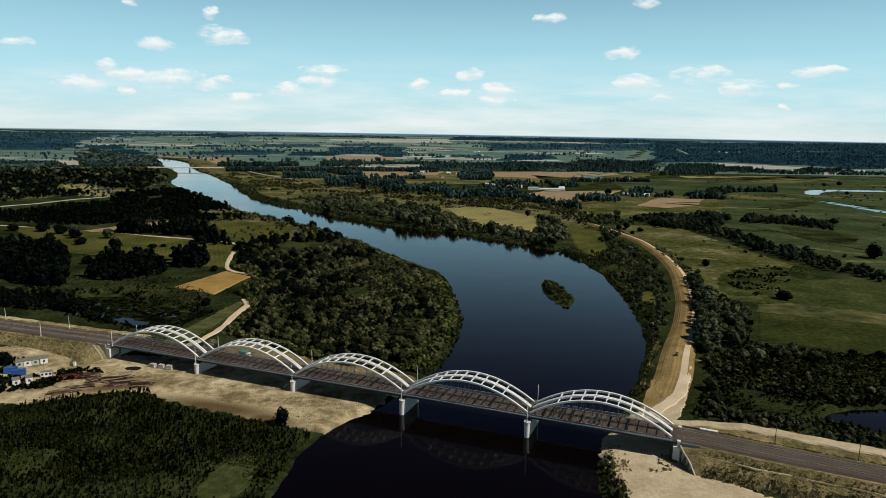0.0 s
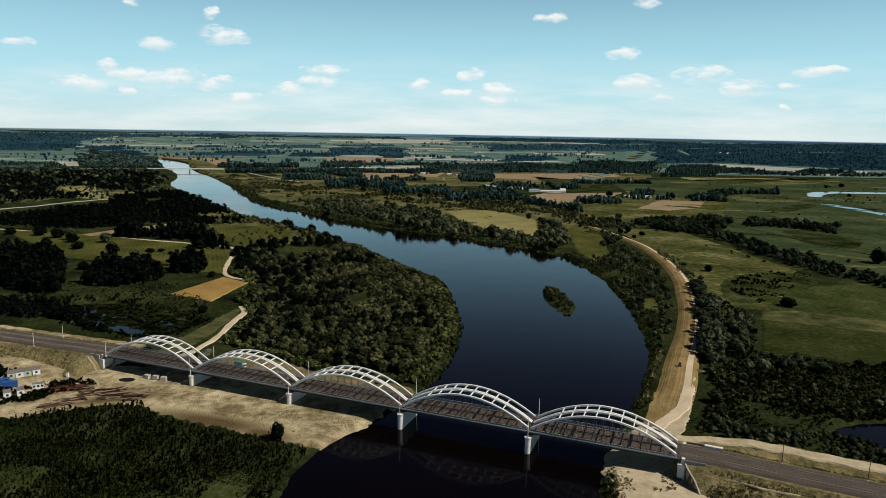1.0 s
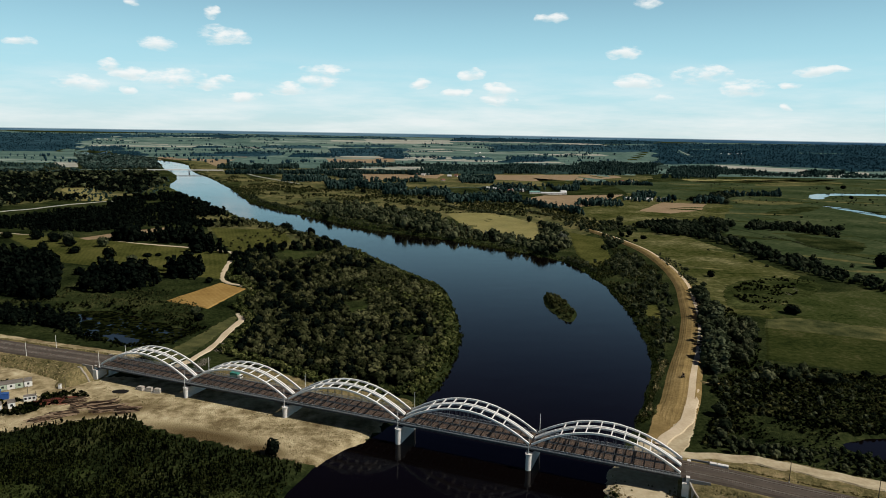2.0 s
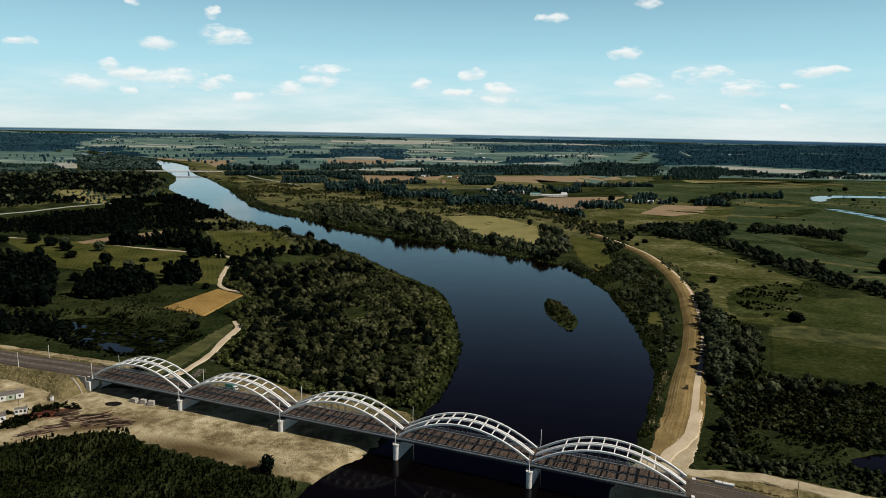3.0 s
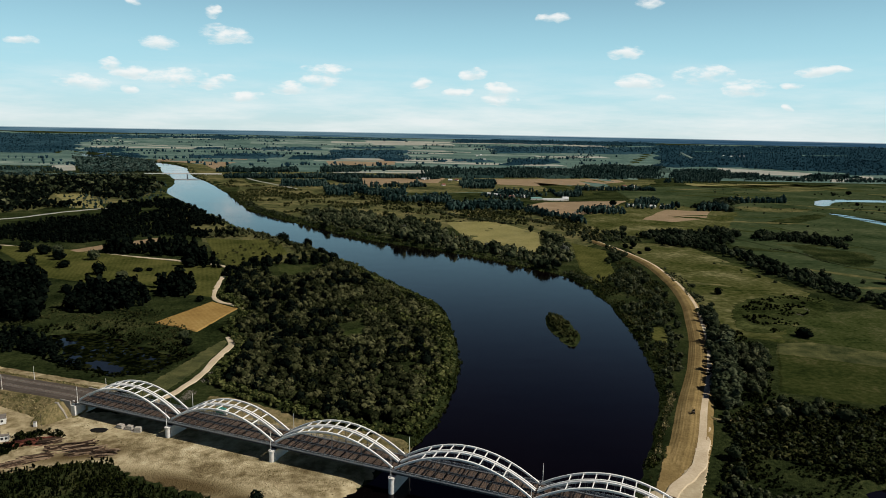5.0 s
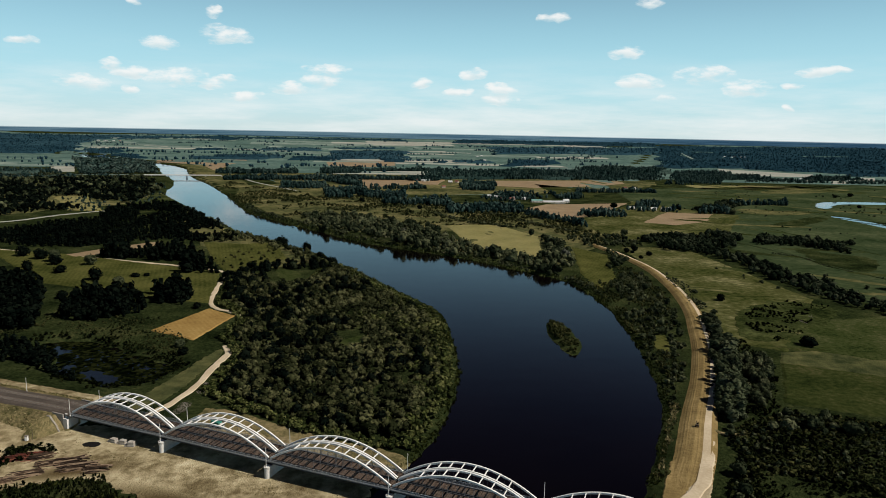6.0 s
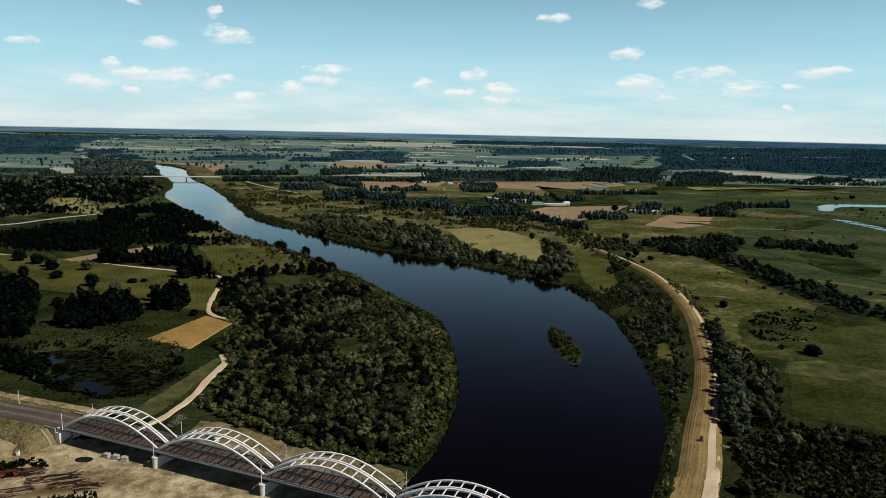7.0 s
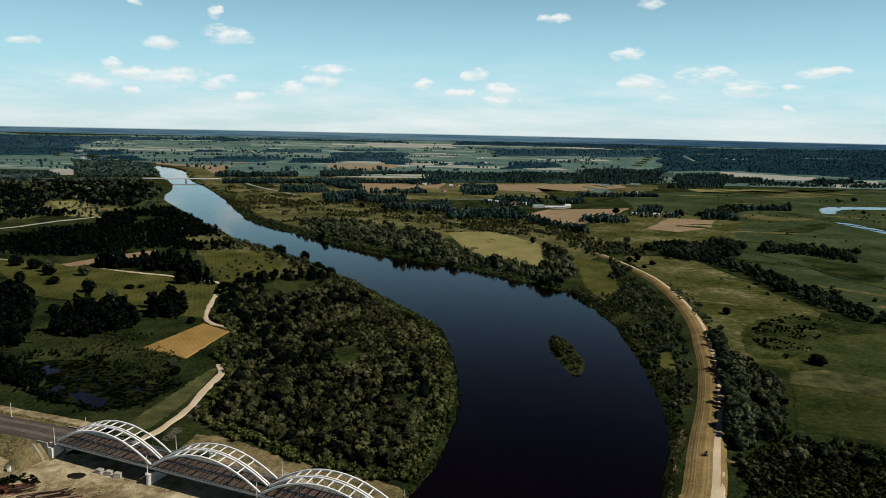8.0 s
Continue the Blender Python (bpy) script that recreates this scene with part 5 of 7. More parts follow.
# island
forest("island_scrub", scatter([ISLAND], 1.9, 35, (), lambda x, y: wobble(x, y, 8, 3) > -0.45), BUSH_SMALL, G["scrub"], (0.7, 2.8), (0.8, 1.3), 36, "low willow scrub covering a river islet", "scrub")

# poplars along the levee road and the thicket behind
POPLARS = [(198, 525), (207, 532), (214, 500), (216, 468), (209, 440), (200, 415), (184, 378), (160, 362), (146, 362), (153, 392), (167, 430), (182, 475), (192, 510)]
ROW_ROAD = [(199, 494), (189, 452), (178, 417), (167, 387), (157, 364), (146, 364), (158, 401), (173, 442), (190, 494), (205, 545), (211, 546)]
ROW_FIELD = [(187, 443), (208, 466), (214, 445), (198, 407), (178, 380), (171, 386), (181, 413)]
forest("poplar_grove", scatter([ROW_ROAD], 4.2, 37), TALL_NEAR, G["poplar"], (6.5, 12.0), (1.3, 2.1), 38, "row of grey-green poplars beside the levee road", "woodland")
forest("poplar_grove", scatter([ROW_FIELD], 5.4, 371), ROUND_NEAR, G["wood"], (5.5, 10.0), (0.75, 1.05), 372, "second row of dark trees beside a pasture", "woodland")
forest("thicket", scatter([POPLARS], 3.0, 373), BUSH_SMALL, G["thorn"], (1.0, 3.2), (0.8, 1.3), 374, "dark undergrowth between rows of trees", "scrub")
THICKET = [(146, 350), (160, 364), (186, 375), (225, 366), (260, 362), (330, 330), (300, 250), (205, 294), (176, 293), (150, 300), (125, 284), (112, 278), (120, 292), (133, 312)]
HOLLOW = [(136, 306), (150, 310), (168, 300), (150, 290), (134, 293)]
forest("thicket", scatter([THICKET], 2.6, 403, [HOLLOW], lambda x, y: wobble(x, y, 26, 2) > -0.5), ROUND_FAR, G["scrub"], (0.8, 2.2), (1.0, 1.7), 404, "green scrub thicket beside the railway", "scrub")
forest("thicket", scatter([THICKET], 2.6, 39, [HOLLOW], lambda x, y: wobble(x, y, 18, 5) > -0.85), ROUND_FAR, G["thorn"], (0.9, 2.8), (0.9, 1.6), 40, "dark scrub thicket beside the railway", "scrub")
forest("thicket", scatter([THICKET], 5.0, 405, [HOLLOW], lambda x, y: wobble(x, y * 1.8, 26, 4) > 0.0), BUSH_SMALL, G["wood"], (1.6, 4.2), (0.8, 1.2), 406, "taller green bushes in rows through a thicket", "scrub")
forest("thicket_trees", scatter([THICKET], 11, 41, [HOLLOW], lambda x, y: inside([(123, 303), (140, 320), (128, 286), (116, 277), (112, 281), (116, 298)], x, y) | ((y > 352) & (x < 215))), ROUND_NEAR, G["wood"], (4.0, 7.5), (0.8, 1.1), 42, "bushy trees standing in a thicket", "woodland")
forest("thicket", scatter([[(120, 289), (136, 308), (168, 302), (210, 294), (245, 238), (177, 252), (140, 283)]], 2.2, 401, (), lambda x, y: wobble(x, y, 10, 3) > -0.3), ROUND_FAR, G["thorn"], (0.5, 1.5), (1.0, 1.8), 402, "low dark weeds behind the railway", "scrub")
RAIL_BELT = [(112, 274), (137, 264), (159, 257), (177, 246), (240, 222), (250, 240), (190, 262), (168, 272), (140, 279), (122, 288)]
forest("rail_belt", scatter([RAIL_BELT], 3.4, 43), ROUND_MID, G["wood"], (1.6, 4.4), (0.8, 1.1), 44, "row of dark bushes along the railway", "scrub")

# hedges of the eastern meadows
HEDGES = [
    [(281, 885), (332, 830), (337, 722), (344, 643), (358, 592), (376, 548), (440, 470), (452, 490), (394, 575), (372, 662), (359, 769), (352, 900), (303, 951)],
    [(256, 957), (307, 867), (380, 902), (423, 966), (402, 1040), (357, 989)],
    [(418, 935), (479, 914), (505, 865), (559, 952), (517, 990), (455, 980)],
    [(500, 1290), (590, 1395), (640, 1490), (610, 1500), (480, 1330)],
]
forest("hedgerow", scatter(HEDGES, 8.0, 45), ROUND_MID, G["hedge"], (5.0, 10.5), (0.85, 1.2), 46, "dark hedgerow of trees across the meadows", "hedge")
forest("meadow_scrub", scatter([[(228, 512), (246, 570), (300, 622), (338, 604), (296, 556), (266, 520), (242, 498)]], 3.0, 47, (), lambda x, y: wobble(x, y, 9, 4) > 0.0), BUSH_SMALL, G["thorn"], (0.8, 2.8), (0.9, 1.5), 48, "low dark scrub in a wet meadow hollow", "scrub")

forest("meadow_bushes", scatter([[(235, 640), (330, 640), (560, 640), (1100, 1500), (1300, 2000), (700, 2050), (430, 1700), (330, 1000)]], 30, 49, HEDGES, lambda x, y: (wobble(x, y, 120, 3) > 0.25) | (wobble(x, y, 35, 5) > 0.8)), BUSH, G["wood"], (1.5, 4.5), (0.9, 1.6), 50, "low bushes dotted over the eastern meadows", "scrub")

forest("roadside_scrub", scatter([[(230, 723), (221, 658), (211, 589), (197, 520), (209, 521), (230, 606), (236, 679), (238, 729)]], 3.6, 471, (), lambda x, y: wobble(x, y, 12, 4) > -0.15), BUSH_SMALL, G["wood"], (1.2, 3.2), (0.9, 1.4), 472, "dark bushes along the levee road", "scrub")
ditch_line = smooth_line([(413, 862), (431, 847), (437, 829), (432, 792), (445, 764), (457, 729), (480, 680)], 3)
ditch_rng = np.random.default_rng(473)
forest("ditch_scrub", ditch_line[ditch_rng.integers(len(ditch_line), size=60)] + ditch_rng.normal(size=(60, 2)) * 2.2, BUSH_SMALL, G["wood"], (0.8, 2.2), (1.0, 1.6), 474, "low bushes along a pasture ditch", "scrub", lift=0.5)



# trees of the outer bank
OUTER = [(-196, 995), (-114, 935), (-63, 882), (-3, 824), (44, 794), (85, 738), (116, 708), (133, 742), (158, 870), (140, 940), (128, 985), (136, 930), (122, 818), (92, 792), (60, 835), (12, 905), (-13, 1000), (-136, 1107), (-228, 1120)]
forest("bank_woodland", scatter([OUTER], 8.2, 51), ROUND_MID, G["wood"], (3.0, 13.0), (0.75, 1.2), 52, "belt of bushy trees along the outer river bank", "woodland")
MEADOW_SCRUB = [(-420, 1330), (-331, 1190), (-226, 1070), (-160, 1110), (-10, 1010), (100, 1070), (190, 960), (200, 900), (230, 980), (180, 1200), (0, 1290), (-177, 1439), (-309, 1500), (-470, 1650), (-560, 1760), (-490, 1530)]
forest("meadow_scrub", scatter([MEADOW_SCRUB], 6.6, 53, (), lambda x, y: wobble(x, y, 60, 1) + 0.6 * wobble(x, y, 17, 4) > -0.15), ROUND_FAR, G["scrub"], (1.5, 5.0), (0.9, 1.6), 54, "scattered scrub over the rough river meadow", "scrub")
LEVEE_TOP = [(180, 712), (205, 765), (214, 840), (200, 885), (193, 832)]
forest("bank_trees", scatter([LEVEE_TOP, [(185, 880), (260, 900), (250, 985), (160, 960)]], 9, 55), ROUND_MID, G["wood"], (4.0, 9.0), (0.8, 1.1), 56, "bushy trees beside the levee", "woodland")

# west: groves, plantations and the woods beyond
GROVES = [
    [(-447, 600), (-447, 654), (-410, 636), (-380, 635), (-337, 591), (-300, 520), (-280, 481), (-294, 476), (-340, 505)],
    [(-276, 512), (-298, 570), (-263, 577), (-238, 560), (-222, 526), (-245, 509)],
    [(-238, 586), (-218, 602), (-204, 560), (-214, 545), (-228, 560)],
]
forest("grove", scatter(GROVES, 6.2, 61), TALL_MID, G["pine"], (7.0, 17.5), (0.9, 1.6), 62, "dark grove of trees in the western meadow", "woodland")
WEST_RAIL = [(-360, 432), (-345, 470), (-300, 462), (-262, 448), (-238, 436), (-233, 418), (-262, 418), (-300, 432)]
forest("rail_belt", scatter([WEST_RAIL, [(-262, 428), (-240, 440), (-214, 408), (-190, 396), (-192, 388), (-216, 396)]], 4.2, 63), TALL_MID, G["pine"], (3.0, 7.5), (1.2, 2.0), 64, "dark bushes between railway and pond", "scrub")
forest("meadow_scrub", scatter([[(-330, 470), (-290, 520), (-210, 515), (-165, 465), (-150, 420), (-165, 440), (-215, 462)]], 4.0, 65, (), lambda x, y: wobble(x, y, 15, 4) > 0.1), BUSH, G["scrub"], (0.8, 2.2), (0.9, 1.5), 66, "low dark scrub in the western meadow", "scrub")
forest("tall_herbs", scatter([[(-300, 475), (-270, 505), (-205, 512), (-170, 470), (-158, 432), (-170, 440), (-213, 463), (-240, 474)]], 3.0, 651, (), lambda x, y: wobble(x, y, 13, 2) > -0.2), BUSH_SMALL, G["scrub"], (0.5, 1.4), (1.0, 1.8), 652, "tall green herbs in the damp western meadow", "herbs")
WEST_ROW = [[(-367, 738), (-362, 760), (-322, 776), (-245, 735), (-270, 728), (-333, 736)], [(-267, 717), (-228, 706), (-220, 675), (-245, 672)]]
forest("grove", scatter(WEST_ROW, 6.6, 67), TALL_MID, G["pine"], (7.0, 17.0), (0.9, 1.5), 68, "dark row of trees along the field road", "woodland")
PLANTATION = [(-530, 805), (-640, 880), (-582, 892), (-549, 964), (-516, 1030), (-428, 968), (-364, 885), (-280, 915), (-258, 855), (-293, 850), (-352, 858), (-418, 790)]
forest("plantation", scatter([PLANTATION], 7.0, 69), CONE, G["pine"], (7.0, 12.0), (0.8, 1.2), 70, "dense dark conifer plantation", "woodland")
BANK_BUSH = [(-290, 850), (-305, 915), (-262, 912), (-205, 855), (-150, 790), (-124, 745), (-126, 700), (-150, 740), (-186, 800), (-230, 862)]
forest("bank_trees", scatter([BANK_BUSH], 9.5, 71), ROUND_MID, G["leaf"], (5.0, 9.5), (0.85, 1.15), 72, "bushy trees along the inner river bank", "woodland")
forest("meadow_scrub", scatter([[(-250, 740), (-206, 672), (-130, 700), (-175, 790), (-210, 850)]], 15, 73), BUSH, G["scrub"], (1.5, 4.0), (0.9, 1.4), 74, "scattered bushes on a meadow", "scrub")
WEST_WOOD = [(-690, 1010), (-1000, 1300), (-1300, 1560), (-1100, 1640), (-930, 1720), (-780, 1750), (-690, 1640), (-610, 1430), (-560, 1236), (-664, 1290), (-720, 1330), (-760, 1310), (-640, 1130), (-600, 1140)]
patch("rough_meadow", [(-690, 1010), (-1000, 1300), (-1300, 1560), (-1100, 1640), (-930, 1720), (-780, 1750), (-690, 1640), (-610, 1430), (-560, 1236), (-640, 1130)], G["rough"], "rough meadow between the western woods", step=30, ragged=8, lift=0.3, rounds=0)
forest("woodland", scatter([WEST_WOOD], 24, 78), ROUND_FAR, G["wood"], (6.0, 13.0), (0.8, 1.2), 79, "lighter broadleaf trees among the western woods", "woodland")
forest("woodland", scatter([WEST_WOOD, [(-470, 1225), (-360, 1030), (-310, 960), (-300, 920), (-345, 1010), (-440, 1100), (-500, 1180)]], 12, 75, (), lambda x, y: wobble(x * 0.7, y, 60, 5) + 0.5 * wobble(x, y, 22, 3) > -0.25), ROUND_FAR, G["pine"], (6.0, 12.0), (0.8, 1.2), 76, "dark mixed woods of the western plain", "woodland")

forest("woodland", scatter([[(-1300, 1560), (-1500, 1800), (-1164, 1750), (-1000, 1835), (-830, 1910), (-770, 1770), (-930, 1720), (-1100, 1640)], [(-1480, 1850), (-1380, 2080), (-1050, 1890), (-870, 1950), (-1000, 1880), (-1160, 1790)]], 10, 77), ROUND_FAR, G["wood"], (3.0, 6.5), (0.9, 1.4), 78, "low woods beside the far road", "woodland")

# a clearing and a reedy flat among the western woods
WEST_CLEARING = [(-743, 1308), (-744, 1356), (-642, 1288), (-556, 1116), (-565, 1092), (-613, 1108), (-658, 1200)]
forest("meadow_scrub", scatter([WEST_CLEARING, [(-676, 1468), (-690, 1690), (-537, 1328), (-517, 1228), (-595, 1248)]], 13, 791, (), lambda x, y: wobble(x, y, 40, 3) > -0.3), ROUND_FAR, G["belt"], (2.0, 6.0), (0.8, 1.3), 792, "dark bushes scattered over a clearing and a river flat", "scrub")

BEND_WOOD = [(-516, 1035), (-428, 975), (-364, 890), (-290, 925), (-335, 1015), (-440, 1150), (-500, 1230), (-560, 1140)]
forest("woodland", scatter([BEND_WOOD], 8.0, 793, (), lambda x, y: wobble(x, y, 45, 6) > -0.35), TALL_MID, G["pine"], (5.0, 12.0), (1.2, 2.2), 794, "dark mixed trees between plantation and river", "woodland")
forest("woodland", scatter([[(-1230, 1690), (-1058, 1770), (-996, 1810), (-860, 1860), (-800, 1800), (-1000, 1740), (-1200, 1650)]], 15, 795, (), lambda x, y: wobble(x, y, 60, 2) > -0.1), ROUND_FAR, G["belt"], (7.0, 13.0), (0.8, 1.2), 796, "dark trees standing along the far road", "woodland")

# belts of trees and woods between the fields
BELTS = [
    [(-162, 1404), (-76, 1420), (-88, 1500), (-187, 1480)], [(-107, 1284), (14, 1308), (15, 1360), (-121, 1340)],
    [(-379, 1584), (-278, 1608), (-300, 1700), (-400, 1680)], [(-243, 1388), (-190, 1396), (-220, 1560), (-270, 1550)],
    [(-240, 1700), (-200, 1710), (-250, 1850), (-320, 1830)], [(-202, 1480), (-170, 1484), (-184, 1608), (-219, 1600)],
    [(-29, 1284), (3, 1288), (3, 1400), (-35, 1390)], [(3, 1184), (92, 1196), (106, 1290), (3, 1270)],
    [(96, 1196), (136, 1204), (145, 1280), (102, 1272)], [(36, 1628), (116, 1644), (130, 1844), (40, 1824)],
    [(240, 1480), (300, 1500), (316, 1540), (235, 1510)], [(225, 1190), (315, 1200), (325, 1240), (240, 1232)],
    [(141, 1212), (190, 1108), (219, 1056), (232, 1062), (200, 1125), (150, 1222)],
    [(375, 1350), (420, 1360), (445, 1420), (395, 1405)], [(460, 1270), (525, 1275), (545, 1320), (480, 1310)],
    [(590, 1430), (725, 1455), (730, 1475), (600, 1450)], [(315, 1655), (525, 1700), (530, 1730), (320, 1690)],
    [(-185, 1605), (-45, 1640), (-45, 1665), (-185, 1630)], [(-675, 2020), (-455, 2090), (-470, 2160), (-700, 2090)],
    [(-270, 2270), (-20, 2350), (-20, 2390), (-275, 2310)], [(-575, 1795), (-115, 1920), (-120, 1975), (-600, 1850)],
    [(-100, 1880), (-15, 1905), (-15, 2000), (-115, 1975)], [(-385, 2110), (-265, 2150), (-290, 2330), (-420, 2290)],
]
forest("tree_belt", scatter(BELTS, 7.2, 81), SPIRE, G["belt"], (7.0, 16.0), (0.6, 1.05), 82, "dense dark tree belt between fields", "woodland")
forest("field_hedge", scatter([[(-26, 1176), (36, 1064), (110, 1040), (112, 1050), (40, 1078), (-20, 1188)], [(30, 1240), (60, 1236), (200, 1010), (190, 1005)]], 4.5, 83), BUSH_SMALL, G["wood"], (2.0, 5.0), (0.9, 1.4), 84, "low bushy hedge between meadows", "hedge")
VILLAGE_TREES = [[(82, 1400), (178, 1396), (200, 1500), (85, 1505)], [(82, 1400), (178, 1396), (200, 1500), (85, 1505)], [(345, 1285), (445, 1290), (440, 1345), (350, 1340)], [(104, 1456), (219, 1476), (263, 1600), (123, 1570)], [(350, 1290), (450, 1300), (460, 1350), (340, 1345)], [(940, 2150), (1700, 2180), (1800, 2330), (1480, 2300), (1075, 2325)], [(620, 1960), (800, 2010), (840, 2060), (640, 2030)]]
forest("village_trees", scatter(VILLAGE_TREES, 15, 89, (), lambda x, y: wobble(x, y, 60, 2) > -0.45), SPIRE, G["belt"], (6.0, 12.0), (0.8, 1.4), 90, "trees round the houses of a village", "woodland")

# woods towards the horizon, in blocks with fields between them
WOODS = [
    [(-2870, 4160), (-2160, 4310), (-2265, 4520), (-2960, 4370)], [(-2190, 4370), (-1860, 4450), (-1875, 4490), (-2210, 4410)],
    [(-2080, 2970), (-1665, 3090), (-2030, 3700), (-2480, 3600)], [(-1390, 2760), (-1245, 2830), (-1400, 3060), (-1530, 3000)],
    [(-1090, 2820), (-935, 2890), (-1000, 3060), (-1150, 2990)], [(-1250, 1845), (-1080, 1880), (-1120, 1950), (-1290, 1915)],
    [(-1515, 4445), (-1365, 4480), (-1410, 4620), (-1560, 4585)], [(-1005, 3630), (-680, 3730), (-720, 3900), (-1050, 3800)],
    [(-980, 2870), (-775, 2950), (-850, 3220), (-1060, 3140)], [(-790, 3015), (-725, 3040), (-770, 3200), (-830, 3170)],
    [(-635, 2910), (-500, 2960), (-545, 3200), (-690, 3140)], [(-515, 3050), (-200, 3165), (-250, 3800), (-600, 3700)],
    [(-275, 2915), (-155, 2960), (-165, 3100), (-290, 3070)], [(245, 3760), (1210, 3955), (1375, 4490), (280, 4255)],
    [(240, 2770), (435, 2835), (510, 3300), (290, 3250)], [(-45, 1990), (520, 2100), (640, 2480), (-55, 2290)],
    [(420, 2100), (660, 2170), (880, 2800), (540, 2700)], [(-50, 2920), (10, 2940), (10, 3080), (-55, 3060)],
    [(40, 2950), (165, 2995), (175, 3130), (45, 3090)], [(915, 2915), (2105, 3265), (3400, 4880), (1455, 4700)],
    [(700, 2060), (800, 2070), (1060, 2620), (860, 2560)], [(880, 2230), (1030, 2270), (1110, 2440), (960, 2400)],
    [(1220, 2290), (1365, 2330), (1430, 2430), (1270, 2390)], [(1515, 2560), (1680, 2600), (1900, 2950), (1700, 2900)],
    [(-2560, 3480), (-2060, 3640), (-2200, 4240), (-2900, 4120)], [(-3200, 4400), (-1500, 4540), (-1500, 4680), (-3400, 4600)], [(-1660, 3130), (-1540, 3200), (-1680, 3520), (-1800, 3420)], [(-1330, 3560), (-1180, 3600), (-1200, 3700), (-1360, 3650)], [(-640, 3900), (-300, 4000), (-320, 4080), (-660, 3980)],
    [(1300, 2980), (1700, 2600), (2600, 3600), (2200, 3700)], [(-1700, 4640), (-300, 4700), (-300, 4760), (-1750, 4720)], [(0, 4560), (1400, 4600), (1500, 4870), (100, 4860)],
]
GLADES = [[(2090, 4025), (2385, 4050), (2450, 4165), (2150, 4140)], [(620, 2440), (690, 2440), (690, 2520), (620, 2520)], [(1450, 3560), (1700, 3580), (1720, 3640), (1470, 3620)], [(1500, 4230), (2100, 4260), (2150, 4330), (1500, 4310)], [(700, 3950), (1000, 4010), (1010, 4060), (700, 4010)],
          [(1510, 3800), (1690, 3800), (1700, 3890), (1520, 3890)], [(1280, 3540), (1312, 3540), (1400, 4050), (1366, 4050)], [(370, 2570), (470, 2600), (470, 2660), (370, 2640)]]


def canopy(outlines, cell, height, seed, holes, mat, label):
    """Closed woods seen from afar: an uneven, pointed sheet of tree tops that drops to the ground at its ragged edge."""
    rng = np.random.default_rng(seed)
    vs, fs, n = [], [], 0
    for o in outlines:
        o = np.array(o, float)
        step = cell * max(1.0, o[:, 1].mean() / 3000)
        gx, gy = np.meshgrid(np.arange(o[:, 0].min() - 60, o[:, 0].max() + 60, step), np.arange(o[:, 1].min() - 60, o[:, 1].max() + 60, step * 1.6))
        w, h = gx.shape[1], gx.shape[0]
        x, y = (gx + rng.uniform(-0.4, 0.4, gx.shape) * step).ravel(), (gy + rng.uniform(-0.4, 0.4, gx.shape) * step).ravel()
        ok = inside(o, x + 45 * wobble(x, y, 130, 8) + 14 * wobble(x, y, 30, 2), y + 45 * wobble(x, y, 130, 9) + 14 * wobble(x, y, 30, 4))
        for q in holes:
            ok &= ~inside(q, x + 12 * wobble(x, y, 40, 3), y)
        ok &= (edge_distance(RIVER, x, y) > 15) & (wobble(x, y, 75, 5) + 0.5 * wobble(x * 0.6, y, 28, 6) > -0.82)
        tops = np.where(rng.random(ok.size) < 0.5, rng.uniform(0.15, 0.5, ok.size), rng.uniform(0.6, 1.0, ok.size)) * height
        z = ground_z(x, y) + np.where(ok, tops * (1 + 0.25 * wobble(x, y, 90, 2)), -1.0)
        i = (np.arange(h - 1)[:, None] * w + np.arange(w - 1)[None, :]).ravel()
        f = np.vstack([np.column_stack([i, i + 1, i + 1 + w]), np.column_stack([i, i + 1 + w, i + w])])
        f = f[ok[f].any(1)]
        vs.append(np.column_stack([x, y, z])), fs.append(f + n)
        n += x.size
    me = mesh_from("far_woods", np.vstack(vs), np.vstack(fs), mat)
    tagged(new("far_woods", me), label, "woodland", kind="stuff")


near_woods = [o for o in WOODS if np.mean(o, 0)[1] < 2500]
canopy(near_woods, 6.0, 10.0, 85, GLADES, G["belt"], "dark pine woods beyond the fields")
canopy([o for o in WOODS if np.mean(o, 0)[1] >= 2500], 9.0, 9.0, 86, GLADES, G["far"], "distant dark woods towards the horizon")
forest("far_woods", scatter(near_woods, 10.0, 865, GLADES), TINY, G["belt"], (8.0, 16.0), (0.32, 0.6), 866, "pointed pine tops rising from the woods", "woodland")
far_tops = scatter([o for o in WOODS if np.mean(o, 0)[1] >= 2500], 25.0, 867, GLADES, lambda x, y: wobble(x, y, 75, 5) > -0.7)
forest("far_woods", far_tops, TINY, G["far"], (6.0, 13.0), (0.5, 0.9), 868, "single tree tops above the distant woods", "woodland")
rims = []
for o in near_woods:
    for a, b in zip(np.array(o, float), np.roll(np.array(o, float), -1, 0)):
        k = int(np.hypot(*(b - a)) / 7)
        rims += [a + (b - a) * i / k for i in range(k)]
rim_rng = np.random.default_rng(861)
forest("far_woods", np.array(rims) + rim_rng.normal(size=(len(rims), 2)) * 14, SPIRE, G["belt"], (7.0, 14.0), (0.6, 1.0), 862, "edge trees of the pine woods", "woodland")
LEAF_WOOD = [(-1445, 2645), (-1065, 2530), (-870, 2080), (-830, 1985), (-900, 1935), (-1000, 1880)]
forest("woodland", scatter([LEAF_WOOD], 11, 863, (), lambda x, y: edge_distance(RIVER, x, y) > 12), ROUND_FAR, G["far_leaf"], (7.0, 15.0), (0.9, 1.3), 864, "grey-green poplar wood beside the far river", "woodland")
